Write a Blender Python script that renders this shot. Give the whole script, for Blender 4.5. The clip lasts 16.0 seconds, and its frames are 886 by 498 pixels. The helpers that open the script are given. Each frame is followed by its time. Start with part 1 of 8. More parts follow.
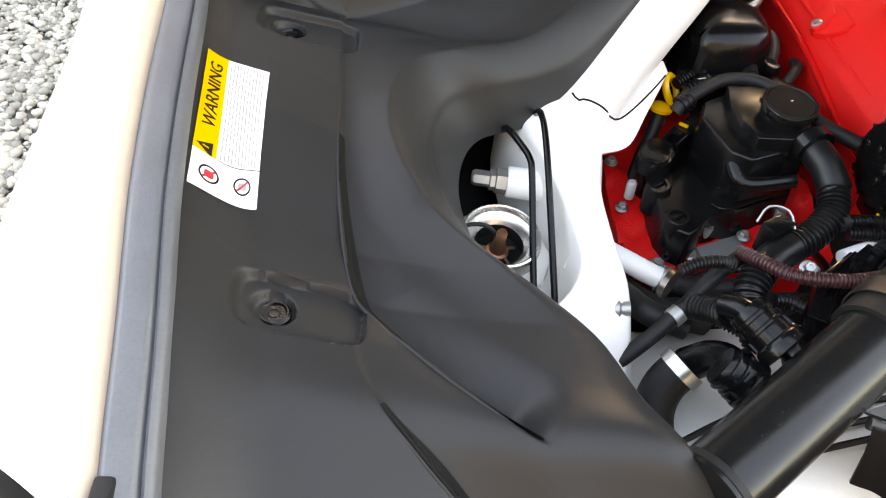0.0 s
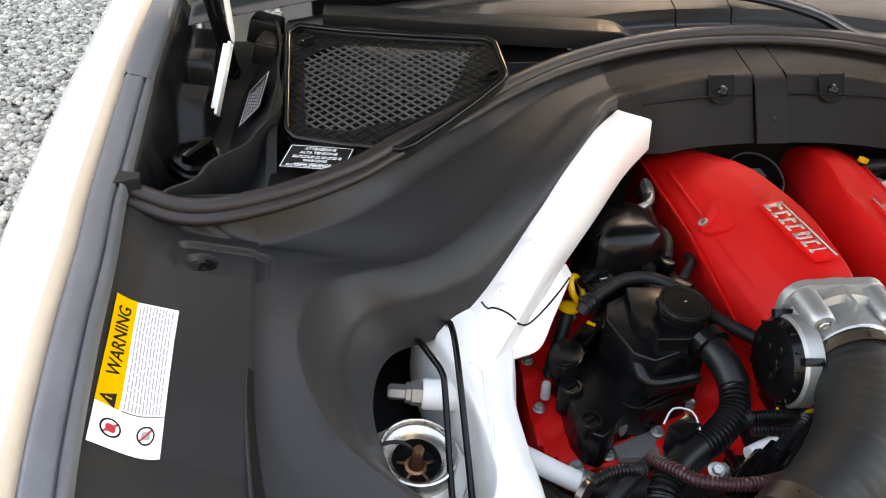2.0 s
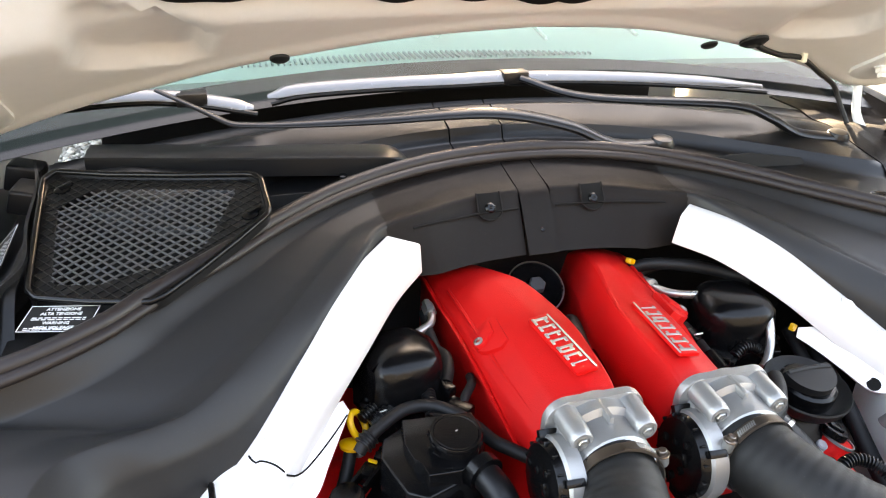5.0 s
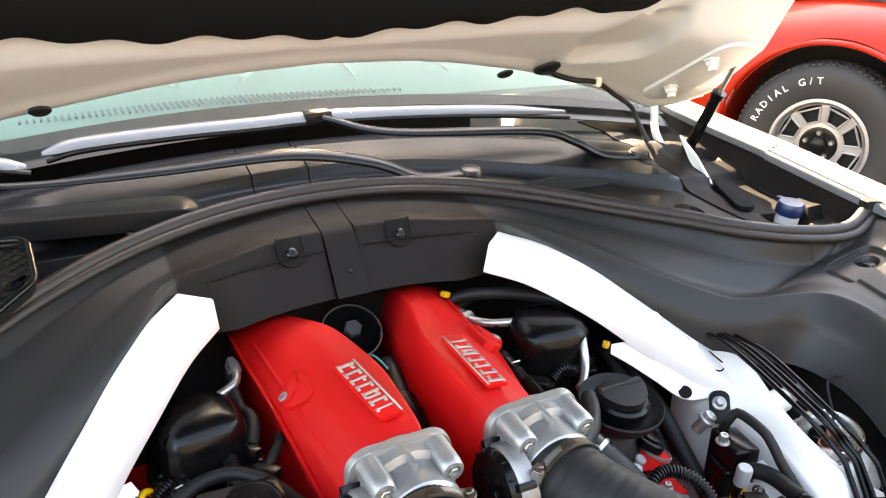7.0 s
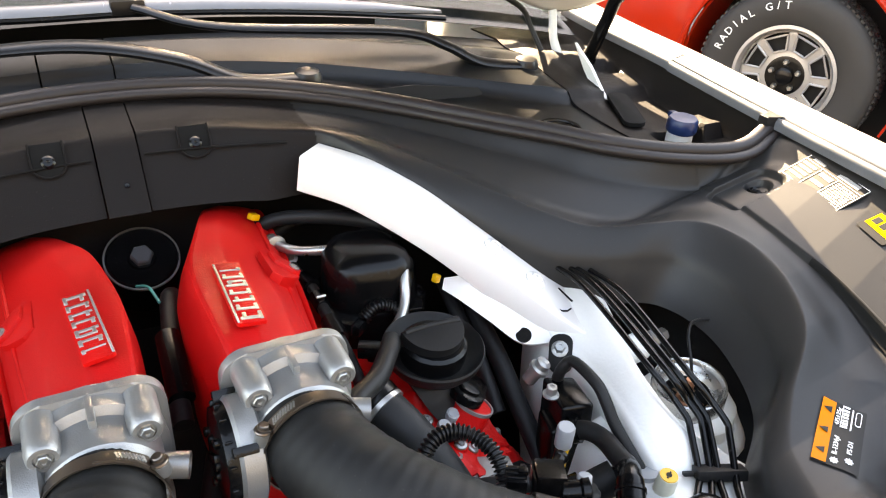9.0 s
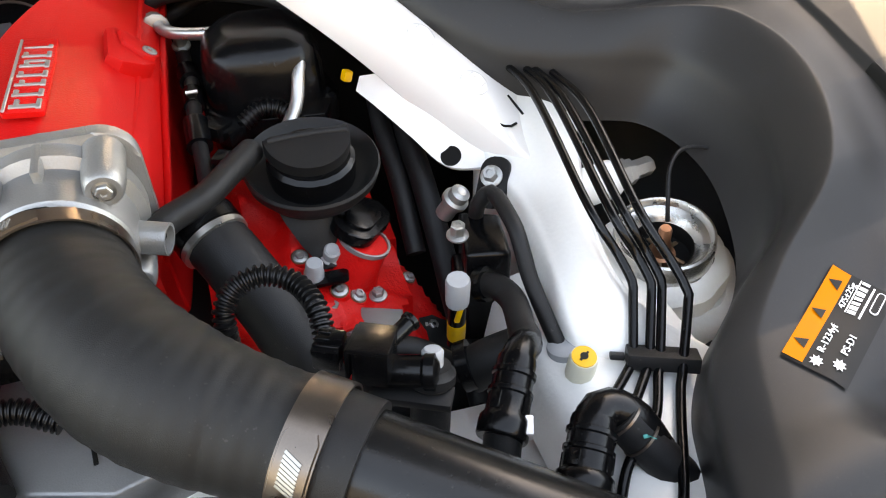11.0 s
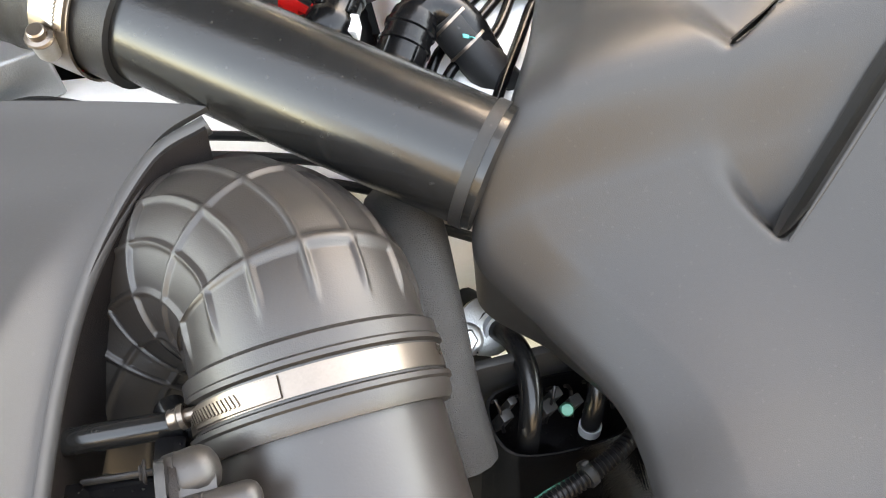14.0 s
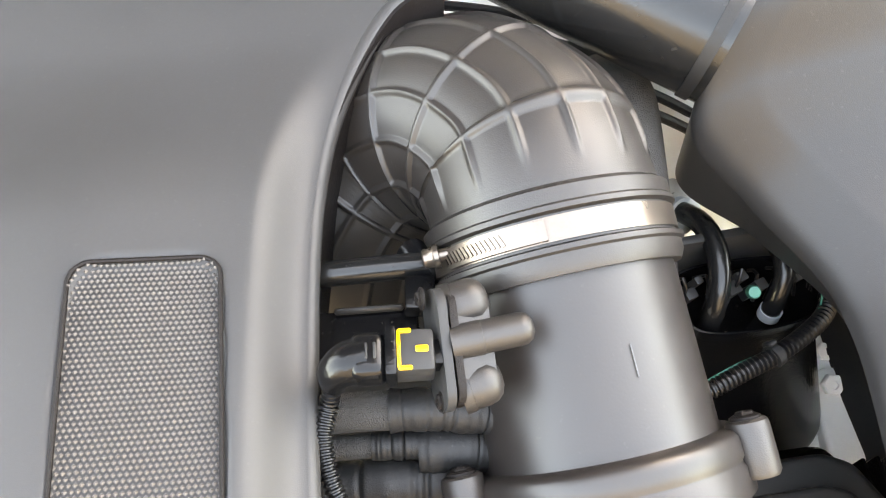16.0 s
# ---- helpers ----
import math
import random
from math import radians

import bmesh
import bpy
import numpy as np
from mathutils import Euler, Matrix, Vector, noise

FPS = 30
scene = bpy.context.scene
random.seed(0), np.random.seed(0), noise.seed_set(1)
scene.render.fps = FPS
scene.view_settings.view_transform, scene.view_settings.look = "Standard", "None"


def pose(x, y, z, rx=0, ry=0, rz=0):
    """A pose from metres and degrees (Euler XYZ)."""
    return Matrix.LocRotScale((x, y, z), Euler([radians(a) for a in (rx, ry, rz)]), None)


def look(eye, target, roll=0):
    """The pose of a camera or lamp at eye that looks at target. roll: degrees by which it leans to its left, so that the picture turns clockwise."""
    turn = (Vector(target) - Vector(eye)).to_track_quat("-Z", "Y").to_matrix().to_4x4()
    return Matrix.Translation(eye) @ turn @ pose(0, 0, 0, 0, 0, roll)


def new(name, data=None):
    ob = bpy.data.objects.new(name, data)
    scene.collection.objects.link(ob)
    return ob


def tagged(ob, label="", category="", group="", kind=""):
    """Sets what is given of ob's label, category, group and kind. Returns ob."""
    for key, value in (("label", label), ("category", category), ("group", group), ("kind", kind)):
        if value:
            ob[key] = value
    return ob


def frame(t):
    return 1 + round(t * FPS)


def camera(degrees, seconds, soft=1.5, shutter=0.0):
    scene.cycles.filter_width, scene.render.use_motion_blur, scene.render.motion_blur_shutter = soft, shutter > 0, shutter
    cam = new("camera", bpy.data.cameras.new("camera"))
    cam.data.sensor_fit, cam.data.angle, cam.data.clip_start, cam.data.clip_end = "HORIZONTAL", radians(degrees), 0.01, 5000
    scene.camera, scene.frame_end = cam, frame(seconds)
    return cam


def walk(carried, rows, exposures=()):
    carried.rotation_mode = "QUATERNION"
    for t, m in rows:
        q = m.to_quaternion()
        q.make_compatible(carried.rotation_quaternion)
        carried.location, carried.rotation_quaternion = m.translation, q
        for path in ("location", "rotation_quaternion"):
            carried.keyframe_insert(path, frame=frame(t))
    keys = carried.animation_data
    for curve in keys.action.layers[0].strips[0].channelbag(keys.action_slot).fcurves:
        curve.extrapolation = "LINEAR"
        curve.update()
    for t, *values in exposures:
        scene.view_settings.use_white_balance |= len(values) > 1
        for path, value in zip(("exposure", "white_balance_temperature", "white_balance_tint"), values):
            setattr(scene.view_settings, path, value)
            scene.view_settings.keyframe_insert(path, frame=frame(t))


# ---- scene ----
import mathutils.bvhtree
cam = camera(59.1, 16.0, soft=1.1)
EXPOSURES = [(0, 4.48, 12400, 14), (1.2, 3.9, 12200, 14), (3.5, 4.5, 10700, 14), (7.5, 4.3, 10500, 13), (8.2, 4.2, 10600, 13), (11, 4.25, 12000, 14), (12, 4.45, 12300, 13), (13.5, 5.42, 13400, 13), (16, 5.92, 13600, 13)]
PATH = [
    (0, (-0.585, 0.001, 1.204), (-0.521, 1.41, -0.214), 2.4),
    (0.5, (-0.577, 0.01, 1.223), (-0.491, 1.504, -0.103), 2.1),
    (1, (-0.57, 0.012, 1.238), (-0.455, 1.573, -0.007), 1.9),
    (1.5, (-0.56, 0.014, 1.249), (-0.41, 1.629, 0.078), 1.7),
    (2, (-0.546, 0.024, 1.266), (-0.354, 1.674, 0.152), 1.7),
    (2.5, (-0.529, 0.033, 1.276), (-0.296, 1.709, 0.209), 1.7),
    (3, (-0.506, 0.041, 1.281), (-0.227, 1.743, 0.268), 1.6),
    (3.5, (-0.481, 0.046, 1.286), (-0.135, 1.762, 0.319), 1.6),
    (3.7, (-0.478, 0.045, 1.287), (-0.102, 1.764, 0.337), 1.6),
    (5.8, (-0.374, 0.043, 1.303), (0.279, 1.719, 0.428), 1.0),
    (6, (-0.364, 0.043, 1.301), (0.329, 1.708, 0.436), 0.8),
    (6.5, (-0.346, 0.044, 1.298), (0.445, 1.684, 0.471), 0.7),
    (7, (-0.329, 0.047, 1.282), (0.526, 1.671, 0.487), 0.6),
    (7.5, (-0.303, 0.068, 1.249), (0.625, 1.664, 0.479), 0.7),
    (8, (-0.243, 0.065, 1.218), (0.721, 1.632, 0.433), 0.7),
    (8.2, (-0.207, 0.057, 1.218), (0.753, 1.613, 0.408), 1.0),
    (10.3, (0.137, 0.126, 1.106), (0.651, 1.664, -0.065), -0.5),
    (10.5, (0.16, 0.134, 1.096), (0.648, 1.648, -0.116), -0.9),
    (11, (0.194, 0.143, 1.065), (0.643, 1.605, -0.223), -1.5),
    (11.5, (0.222, 0.13, 1.039), (0.633, 1.542, -0.317), -1.7),
    (12, (0.243, 0.112, 1.027), (0.623, 1.479, -0.383), -1.7),
    (12.5, (0.264, 0.098, 1.011), (0.604, 1.417, -0.453), -1.8),
    (13, (0.287, 0.069, 0.988), (0.605, 1.348, -0.516), -1.7),
    (13.5, (0.295, 0.048, 0.978), (0.582, 1.265, -0.583), -1.3),
    (14, (0.298, 0.028, 0.968), (0.537, 1.189, -0.643), -1.6),
    (14.5, (0.277, 0.01, 0.953), (0.483, 1.116, -0.701), -2.2),
    (15, (0.243, -0.005, 0.94), (0.387, 1.047, -0.755), -3.9),
    (15.5, (0.223, -0.006, 0.942), (0.333, 0.995, -0.786), -3.9),
    (16, (0.211, 0.017, 0.963), (0.295, 1.025, -0.762), -3.6),
]
walk(cam, [(t, look(eye, target, roll)) for t, eye, target, roll in PATH], EXPOSURES)

# ---- light ----
SUN_AZ, SUN_EL = 15.0, 28.0     # degrees: bearing from +y towards +x, height
world = bpy.data.worlds.new("world")
scene.world = world
world.use_nodes = True
_nt = world.node_tree
_sky = _nt.nodes.new("ShaderNodeTexSky")
_sky.sky_type = "NISHITA"
_sky.sun_disc = False
_sky.sun_elevation = radians(SUN_EL)
_sky.sun_rotation = radians(SUN_AZ)
_sky.air_density, _sky.dust_density, _sky.ozone_density = 0.8, 1.6, 1.0
_nt.links.new(_sky.outputs[0], _nt.nodes["Background"].inputs[0])
_nt.nodes["Background"].inputs[1].default_value = 0.15
_sd = bpy.data.lights.new("sun", "SUN")
_sd.energy, _sd.angle, _sd.color = 4.5, radians(0.5), (1.0, 0.95, 0.88)
sun = new("sun", _sd)
_az, _el = radians(SUN_AZ), radians(SUN_EL)
_dir = Vector((math.sin(_az) * math.cos(_el), math.cos(_az) * math.cos(_el), math.sin(_el)))
sun.matrix_world = look(tuple(_dir * 20), (0, 0, 0))


# ---- materials ----
def material(name, color, rough=0.5, metal=0.0, vary=0.12, grain=(60.0, 900.0), bump=0.0, bump_scale=900.0,
             rough_vary=0.08, dust=0.0, coat=0.0, spec=0.5, island=False, random_tint=0.0, transmission=0.0):
    m = bpy.data.materials.new(name)
    m.use_nodes = True
    nt = m.node_tree
    b = nt.nodes["Principled BSDF"]
    tc = nt.nodes.new("ShaderNodeTexCoord")

    def noise_node(scale, detail=4.0):
        n = nt.nodes.new("ShaderNodeTexNoise")
        n.inputs["Scale"].default_value, n.inputs["Detail"].default_value = scale, detail
        nt.links.new(tc.outputs["Object"], n.inputs["Vector"])
        return n

    def maths(op, a, c):
        n = nt.nodes.new("ShaderNodeMath")
        n.operation = op
        for k, v in enumerate((a, c)):
            if isinstance(v, (int, float)):
                n.inputs[k].default_value = v
            else:
                nt.links.new(v, n.inputs[k])
        return n.outputs[0]

    big, small = noise_node(grain[0]), noise_node(grain[1], 2.0)
    f = maths("ADD", maths("MULTIPLY", maths("SUBTRACT", big.outputs[0], 0.5), 2.0 * vary),
              maths("MULTIPLY", maths("SUBTRACT", small.outputs[0], 0.5), 1.4 * vary))
    if random_tint:
        if island:
            g = nt.nodes.new("ShaderNodeNewGeometry").outputs["Random Per Island"]
        else:
            g = nt.nodes.new("ShaderNodeObjectInfo").outputs["Random"]
        f = maths("ADD", f, maths("MULTIPLY", maths("SUBTRACT", g, 0.5), 2.0 * random_tint))
    f = maths("ADD", f, 1.0)
    mul = nt.nodes.new("ShaderNodeMix")
    mul.data_type, mul.blend_type = "RGBA", "MULTIPLY"
    mul.inputs["Factor"].default_value = 1.0
    mul.inputs[6].default_value = (*color, 1)
    nt.links.new(f, mul.inputs[7])
    col = mul.outputs[2]
    if dust:
        spots = noise_node(420.0, 1.0)
        ramp = nt.nodes.new("ShaderNodeValToRGB")
        ramp.color_ramp.elements[0].position, ramp.color_ramp.elements[1].position = 0.70, 0.78
        nt.links.new(spots.outputs[0], ramp.inputs[0])
        dm = nt.nodes.new("ShaderNodeMix")
        dm.data_type = "RGBA"
        nt.links.new(maths("MULTIPLY", ramp.outputs[0], dust), dm.inputs["Factor"])
        nt.links.new(col, dm.inputs[6])
        dm.inputs[7].default_value = (0.35, 0.33, 0.30, 1)
        col = dm.outputs[2]
    nt.links.new(col, b.inputs["Base Color"])
    r = maths("ADD", rough, maths("MULTIPLY", maths("SUBTRACT", big.outputs[0], 0.5), 2.0 * rough_vary))
    nt.links.new(r, b.inputs["Roughness"])
    b.inputs["Metallic"].default_value = metal
    b.inputs["Specular IOR Level"].default_value = spec
    b.inputs["Coat Weight"].default_value = coat
    b.inputs["Coat Roughness"].default_value = 0.05
    b.inputs["Transmission Weight"].default_value = transmission
    if bump:
        n = noise_node(bump_scale, 3.0)
        bp = nt.nodes.new("ShaderNodeBump")
        bp.inputs["Strength"].default_value, bp.inputs["Distance"].default_value = bump, 0.001
        nt.links.new(n.outputs[0], bp.inputs["Height"])
        nt.links.new(bp.outputs[0], b.inputs["Normal"])
    return m


M = {}
M["plastic"] = material("satin black plastic", (0.0200, 0.0197, 0.0200), 0.40, bump=0.10, bump_scale=2200, dust=0.02, vary=0.10, grain=(9.0, 700.0), spec=0.23)
M["shroud"] = material("satin dark shroud plastic", (0.026, 0.025, 0.025), 0.50, spec=0.38, bump=0.08, bump_scale=2200, dust=0.015, vary=0.10, grain=(9.0, 700.0))
M["trim"] = material("textured black trim", (0.0082, 0.0066, 0.0064), 0.48, spec=0.12, bump=0.4, bump_scale=1800, dust=0.03)
M["gloss"] = material("smooth black plastic", (0.0030, 0.0030, 0.0033), 0.22, bump=0.12, bump_scale=500, dust=0.04, spec=0.22)
M["rubber"] = material("black rubber", (0.0090, 0.0090, 0.0095), 0.50, spec=0.25, bump=0.25, bump_scale=1500, dust=0.05)
M["seal"] = material("brown-black seal rubber", (0.015, 0.0105, 0.0100), 0.48, bump=0.2, bump_scale=900, spec=0.4)
M["hose"] = material("ribbed black hose", (0.0045, 0.0045, 0.005), 0.32, spec=0.30, bump=0.2, bump_scale=1200)
M["lip"] = material("grey rubber lip", (0.095, 0.102, 0.115), 0.42, bump=0.2, bump_scale=900, vary=0.18, grain=(25.0, 400.0))
M["duct"] = material("silicone duct", (0.008, 0.008, 0.008), 0.55, spec=0.3, bump=0.3, bump_scale=1600, dust=0.05)
M["bellows"] = material("dusty rubber bellows", (0.0135, 0.0110, 0.0100), 0.45, bump=0.12, bump_scale=1500, vary=0.15, grain=(18.0, 500.0))
M["pipe"] = material("black painted pipe", (0.0065, 0.0065, 0.0066), 0.24, bump=0.05, bump_scale=700, dust=0.03, spec=0.32)
M["body"] = material("white car paint", (0.80, 0.78, 0.76), 0.22, vary=0.02, coat=0.8, rough_vary=0.03)
M["inner"] = material("white painted steel", (0.80, 0.79, 0.76), 0.40, vary=0.04, bump=0.25, bump_scale=260, grain=(14.0, 300.0))
M["hood"] = material("primed white inner hood", (0.76, 0.73, 0.70), 0.45, vary=0.04, bump=0.08, bump_scale=300)
M["felt"] = material("black insulation felt", (0.008, 0.008, 0.008), 0.95, bump=0.8, bump_scale=900, spec=0.1)
M["red"] = material("crackle red paint", (0.56, 0.008, 0.008), 0.50, spec=0.20, vary=0.12, bump=0.5, bump_scale=650, grain=(22.0, 800.0))
M["redplain"] = material("red cast cover paint", (0.64, 0.008, 0.008), 0.42, spec=0.22, vary=0.14, bump=0.8, bump_scale=420)
M["redcar"] = material("orange red car paint", (0.40, 0.016, 0.004), 0.3, vary=0.02, coat=0.15, rough_vary=0.02, spec=0.2)
M["alu"] = material("cast aluminium", (0.31, 0.31, 0.305), 0.42, 0.70, vary=0.10, bump=0.3, bump_scale=800, grain=(40.0, 900.0))
M["steel"] = material("bright steel", (0.42, 0.41, 0.39), 0.30, 0.85, vary=0.10)
M["zinc"] = material("dull zinc", (0.36, 0.36, 0.35), 0.42, 0.85, vary=0.14, bump=0.2)
M["brass"] = material("rust-brown washer", (0.16, 0.10, 0.06), 0.5, 0.6, vary=0.3)
M["spun"] = material("spun aluminium", (0.52, 0.50, 0.47), 0.27, 0.9, vary=0.10, grain=(40.0, 900.0))
M["copper"] = material("copper nut", (0.36, 0.17, 0.10), 0.40, 0.9, vary=0.2)
M["badge"] = material("silver badge", (0.34, 0.32, 0.30), 0.42, 0.5, vary=0.12)
M["yellow"] = material("yellow plastic", (0.70, 0.36, 0.010), 0.40, vary=0.05)
M["labelyellow"] = material("yellow print", (0.68, 0.36, 0.003), 0.5, vary=0.03, spec=0.12)
M["orange"] = material("orange print", (0.66, 0.17, 0.002), 0.5, vary=0.03, spec=0.12)
M["white"] = material("white print", (0.78, 0.77, 0.75), 0.45, vary=0.03)
M["ink"] = material("black print", (0.009, 0.009, 0.009), 0.5, vary=0.05, spec=0.2)
M["greyprint"] = material("grey print", (0.30, 0.30, 0.30), 0.5, vary=0.05)
M["redprint"] = material("red print", (0.45, 0.02, 0.03), 0.5, vary=0.05)
M["greycap"] = material("grey plastic", (0.30, 0.31, 0.32), 0.45, vary=0.06)
M["cream"] = material("cream plastic", (0.70, 0.66, 0.52), 0.45, vary=0.06)
M["blue"] = material("blue plastic", (0.006, 0.020, 0.075), 0.35, vary=0.08)
M["teal"] = material("teal paint mark", (0.02, 0.30, 0.28), 0.5, vary=0.1)
M["greenwire"] = material("green wire", (0.014, 0.17, 0.12), 0.5, vary=0.1)
M["redsleeve"] = material("dark red conduit", (0.038, 0.009, 0.011), 0.4, vary=0.2)
M["braid"] = material("woven sleeve", (0.020, 0.0195, 0.0195), 0.65, bump=1.0, bump_scale=1500, vary=0.4, grain=(60.0, 1500.0))
M["siding"] = material("brown siding of the unseen walls", (0.092, 0.078, 0.066), 0.8, vary=0.2, grain=(1.5, 30.0))
M["render"] = material("dark unseen front wall", (0.046, 0.045, 0.043), 0.9, vary=0.05, grain=(0.8, 30.0), bump=0.3, bump_scale=60)
M["cowl"] = material("satin black cowl plastic", (0.0056, 0.0058, 0.0064), 0.34, bump=0.10, bump_scale=1800, spec=0.26, vary=0.12, grain=(9.0, 700.0))
M["lattice"] = material("grey-black lattice plastic", (0.062, 0.063, 0.066), 0.34, vary=0.1)
M["meter"] = material("brown-black moulded pipe", (0.0130, 0.0104, 0.0096), 0.40, vary=0.10, bump=0.04, bump_scale=900, dust=0.02)
M["band"] = material("stainless band", (0.16, 0.13, 0.11), 0.30, 0.9, vary=0.12)
# Silver base colour stands in for sky glare on the black blades.
M["blade"] = material("blade plastic with painted sky glare", (0.17, 0.165, 0.165), 0.24, 0.45, vary=0.08)
M["wiper"] = material("gloss black wiper", (0.005, 0.005, 0.006), 0.34, spec=0.35, vary=0.1)
M["edge"] = material("beige paint edge", (0.44, 0.36, 0.28), 0.4, vary=0.06)
# Near-black colour that holds the shade of gaps, holes and joints.
M["void"] = material("near-black for shaded gaps and joints", (0.006, 0.006, 0.006), 0.8, vary=0.3, spec=0.15)
M["underbody"] = material("dark underbody", (0.012, 0.012, 0.012), 0.7, vary=0.3, spec=0.2)
M["gravel"] = material("grey gravel", (0.10, 0.097, 0.090), 0.85, vary=0.25, bump=0.8, bump_scale=60, grain=(14.0, 160.0))
M["pebble"] = material("river pebble", (0.31, 0.30, 0.265), 0.7, vary=0.16, bump=0.3, bump_scale=260, island=True, random_tint=0.5, grain=(40.0, 300.0))
M["tyre"] = material("tyre rubber", (0.022, 0.021, 0.020), 0.7, bump=0.4, bump_scale=300, vary=0.2)
M["chrome"] = material("polished rim", (0.33, 0.32, 0.31), 0.38, 0.5, vary=0.08)
M["mesh"] = material("grille wire", (0.068, 0.058, 0.053), 0.50, vary=0.1)
M["dash"] = material("pale dashboard cover", (0.56, 0.60, 0.575), 0.7, vary=0.02, grain=(5.0, 200.0))


def glass_material(name, tint, rough=0.02):
    m = bpy.data.materials.new(name)
    m.use_nodes = True
    nt = m.node_tree
    nt.nodes.remove(nt.nodes["Principled BSDF"])
    tr, gl, mx, fr = (nt.nodes.new(k) for k in ("ShaderNodeBsdfTransparent", "ShaderNodeBsdfGlossy", "ShaderNodeMixShader", "ShaderNodeFresnel"))
    tr.inputs[0].default_value = (*tint, 1)
    gl.inputs["Roughness"].default_value = rough
    fr.inputs["IOR"].default_value = 1.25
    nt.links.new(fr.outputs[0], mx.inputs[0])
    nt.links.new(tr.outputs[0], mx.inputs[1])
    nt.links.new(gl.outputs[0], mx.inputs[2])
    nt.links.new(mx.outputs[0], nt.nodes["Material Output"].inputs[0])
    return m


M["glass"] = glass_material("windscreen glass", (0.46, 0.62, 0.55))


# ---- building helpers ----
def finish(bm, sharp=38.0):
    bmesh.ops.recalc_face_normals(bm, faces=bm.faces)
    lim = radians(sharp)
    for f in bm.faces:
        f.smooth = True
    for e in bm.edges:
        if len(e.link_faces) == 2 and e.calc_face_angle(0.0) > lim:
            e.smooth = False
    return bm


def root_of(ob):
    while ob.parent:
        ob = ob.parent
    return ob


def thing(name, at=(0, 0, 0), label="", category="", group="", kind=""):
    ob = new(name)
    ob.empty_display_size = 0.02
    ob.location = at
    ob["base"] = at
    return tagged(ob, label, category, group, kind)


def part(name, bm, mat, parent, label="", sharp=38.0, keep=False):
    """Links a bmesh in world metres as one mesh under a thing or a part."""
    base = Vector(root_of(parent)["base"])
    if base.length and not keep:
        bmesh.ops.translate(bm, verts=bm.verts, vec=-base)
    finish(bm, sharp)
    me = bpy.data.meshes.new(name)
    bm.to_mesh(me)
    bm.free()
    me.materials.append(M[mat] if isinstance(mat, str) else mat)
    ob = new(name, me)
    ob.parent = parent
    return tagged(ob, label)


def structure(name, bm, mat, label, category, sharp=38.0):
    finish(bm, sharp)
    me = bpy.data.meshes.new(name)
    bm.to_mesh(me)
    bm.free()
    me.materials.append(M[mat])
    return tagged(new(name, me), label, category, kind="structure")


def piece(name, source, parent, m):
    """One more object on the mesh of source, placed by a world matrix."""
    ob = new(name, source.data)
    ob.parent = parent
    ob.matrix_local = Matrix.Translation(-Vector(root_of(parent)["base"])) @ m
    return ob


def spline(pts, n, closed=False):
    """n points along a Catmull-Rom curve through pts (any dimension), even in control steps."""
    P = np.array(pts, float)
    k = len(P)
    out = []
    segs = k if closed else k - 1
    for i in range(n):
        s = i / (n if closed else n - 1) * segs
        j = min(int(s), segs - 1)
        t = s - j
        if closed:
            a, b, c, d = P[(j - 1) % k], P[j % k], P[(j + 1) % k], P[(j + 2) % k]
        else:
            b, c = P[j], P[j + 1]
            a = P[j - 1] if j > 0 else 2 * b - c
            d = P[j + 2] if j + 2 < k else 2 * c - b
        out.append(0.5 * ((2 * b) + (c - a) * t + (2 * a - 5 * b + 4 * c - d) * t * t + (3 * b - a - 3 * c + d) * t ** 3))
    return np.array(out)


def even(pts, n):
    """Resample a polyline to n points of even spacing."""
    P = np.array(pts, float)
    L = np.concatenate([[0], np.cumsum(np.linalg.norm(np.diff(P, axis=0), axis=1))])
    s = np.linspace(0, L[-1], n)
    return np.stack([np.interp(s, L, P[:, k]) for k in range(P.shape[1])], 1), L[-1]


def sheet_bm(rows, closed_u=False, closed_v=False, bm=None):
    """A surface from a grid of points rows[i][j]."""
    bm = bm or bmesh.new()
    g = [[bm.verts.new(tuple(map(float, p))) for p in r] for r in rows]
    nu, nv = len(g), len(g[0])
    for i in range(nu if closed_u else nu - 1):
        for j in range(nv if closed_v else nv - 1):
            bm.faces.new((g[i][j], g[(i + 1) % nu][j], g[(i + 1) % nu][(j + 1) % nv], g[i][(j + 1) % nv]))
    return bm


def slab_bm(rows, thick, bm=None):
    """A closed plate: the grid of points and the same grid moved thick along -normal."""
    A = np.array(rows, float)
    du = np.gradient(A, axis=0)
    dv = np.gradient(A, axis=1)
    n = np.cross(du, dv)
    n /= np.maximum(np.linalg.norm(n, axis=2, keepdims=True), 1e-9)
    if n[:, :, 2].mean() < 0:
        n = -n
    B = A - n * thick
    bm = bm or bmesh.new()
    nu, nv = A.shape[:2]
    a = [[bm.verts.new(tuple(A[i, j])) for j in range(nv)] for i in range(nu)]
    b = [[bm.verts.new(tuple(B[i, j])) for j in range(nv)] for i in range(nu)]
    for i in range(nu - 1):
        for j in range(nv - 1):
            bm.faces.new((a[i][j], a[i + 1][j], a[i + 1][j + 1], a[i][j + 1]))
            bm.faces.new((b[i][j], b[i][j + 1], b[i + 1][j + 1], b[i + 1][j]))
    for i in range(nu - 1):
        for j in (0, nv - 1):
            bm.faces.new((a[i][j], a[i + 1][j], b[i + 1][j], b[i][j]))
    for j in range(nv - 1):
        for i in (0, nu - 1):
            bm.faces.new((a[i][j], a[i][j + 1], b[i][j + 1], b[i][j]))
    return bm


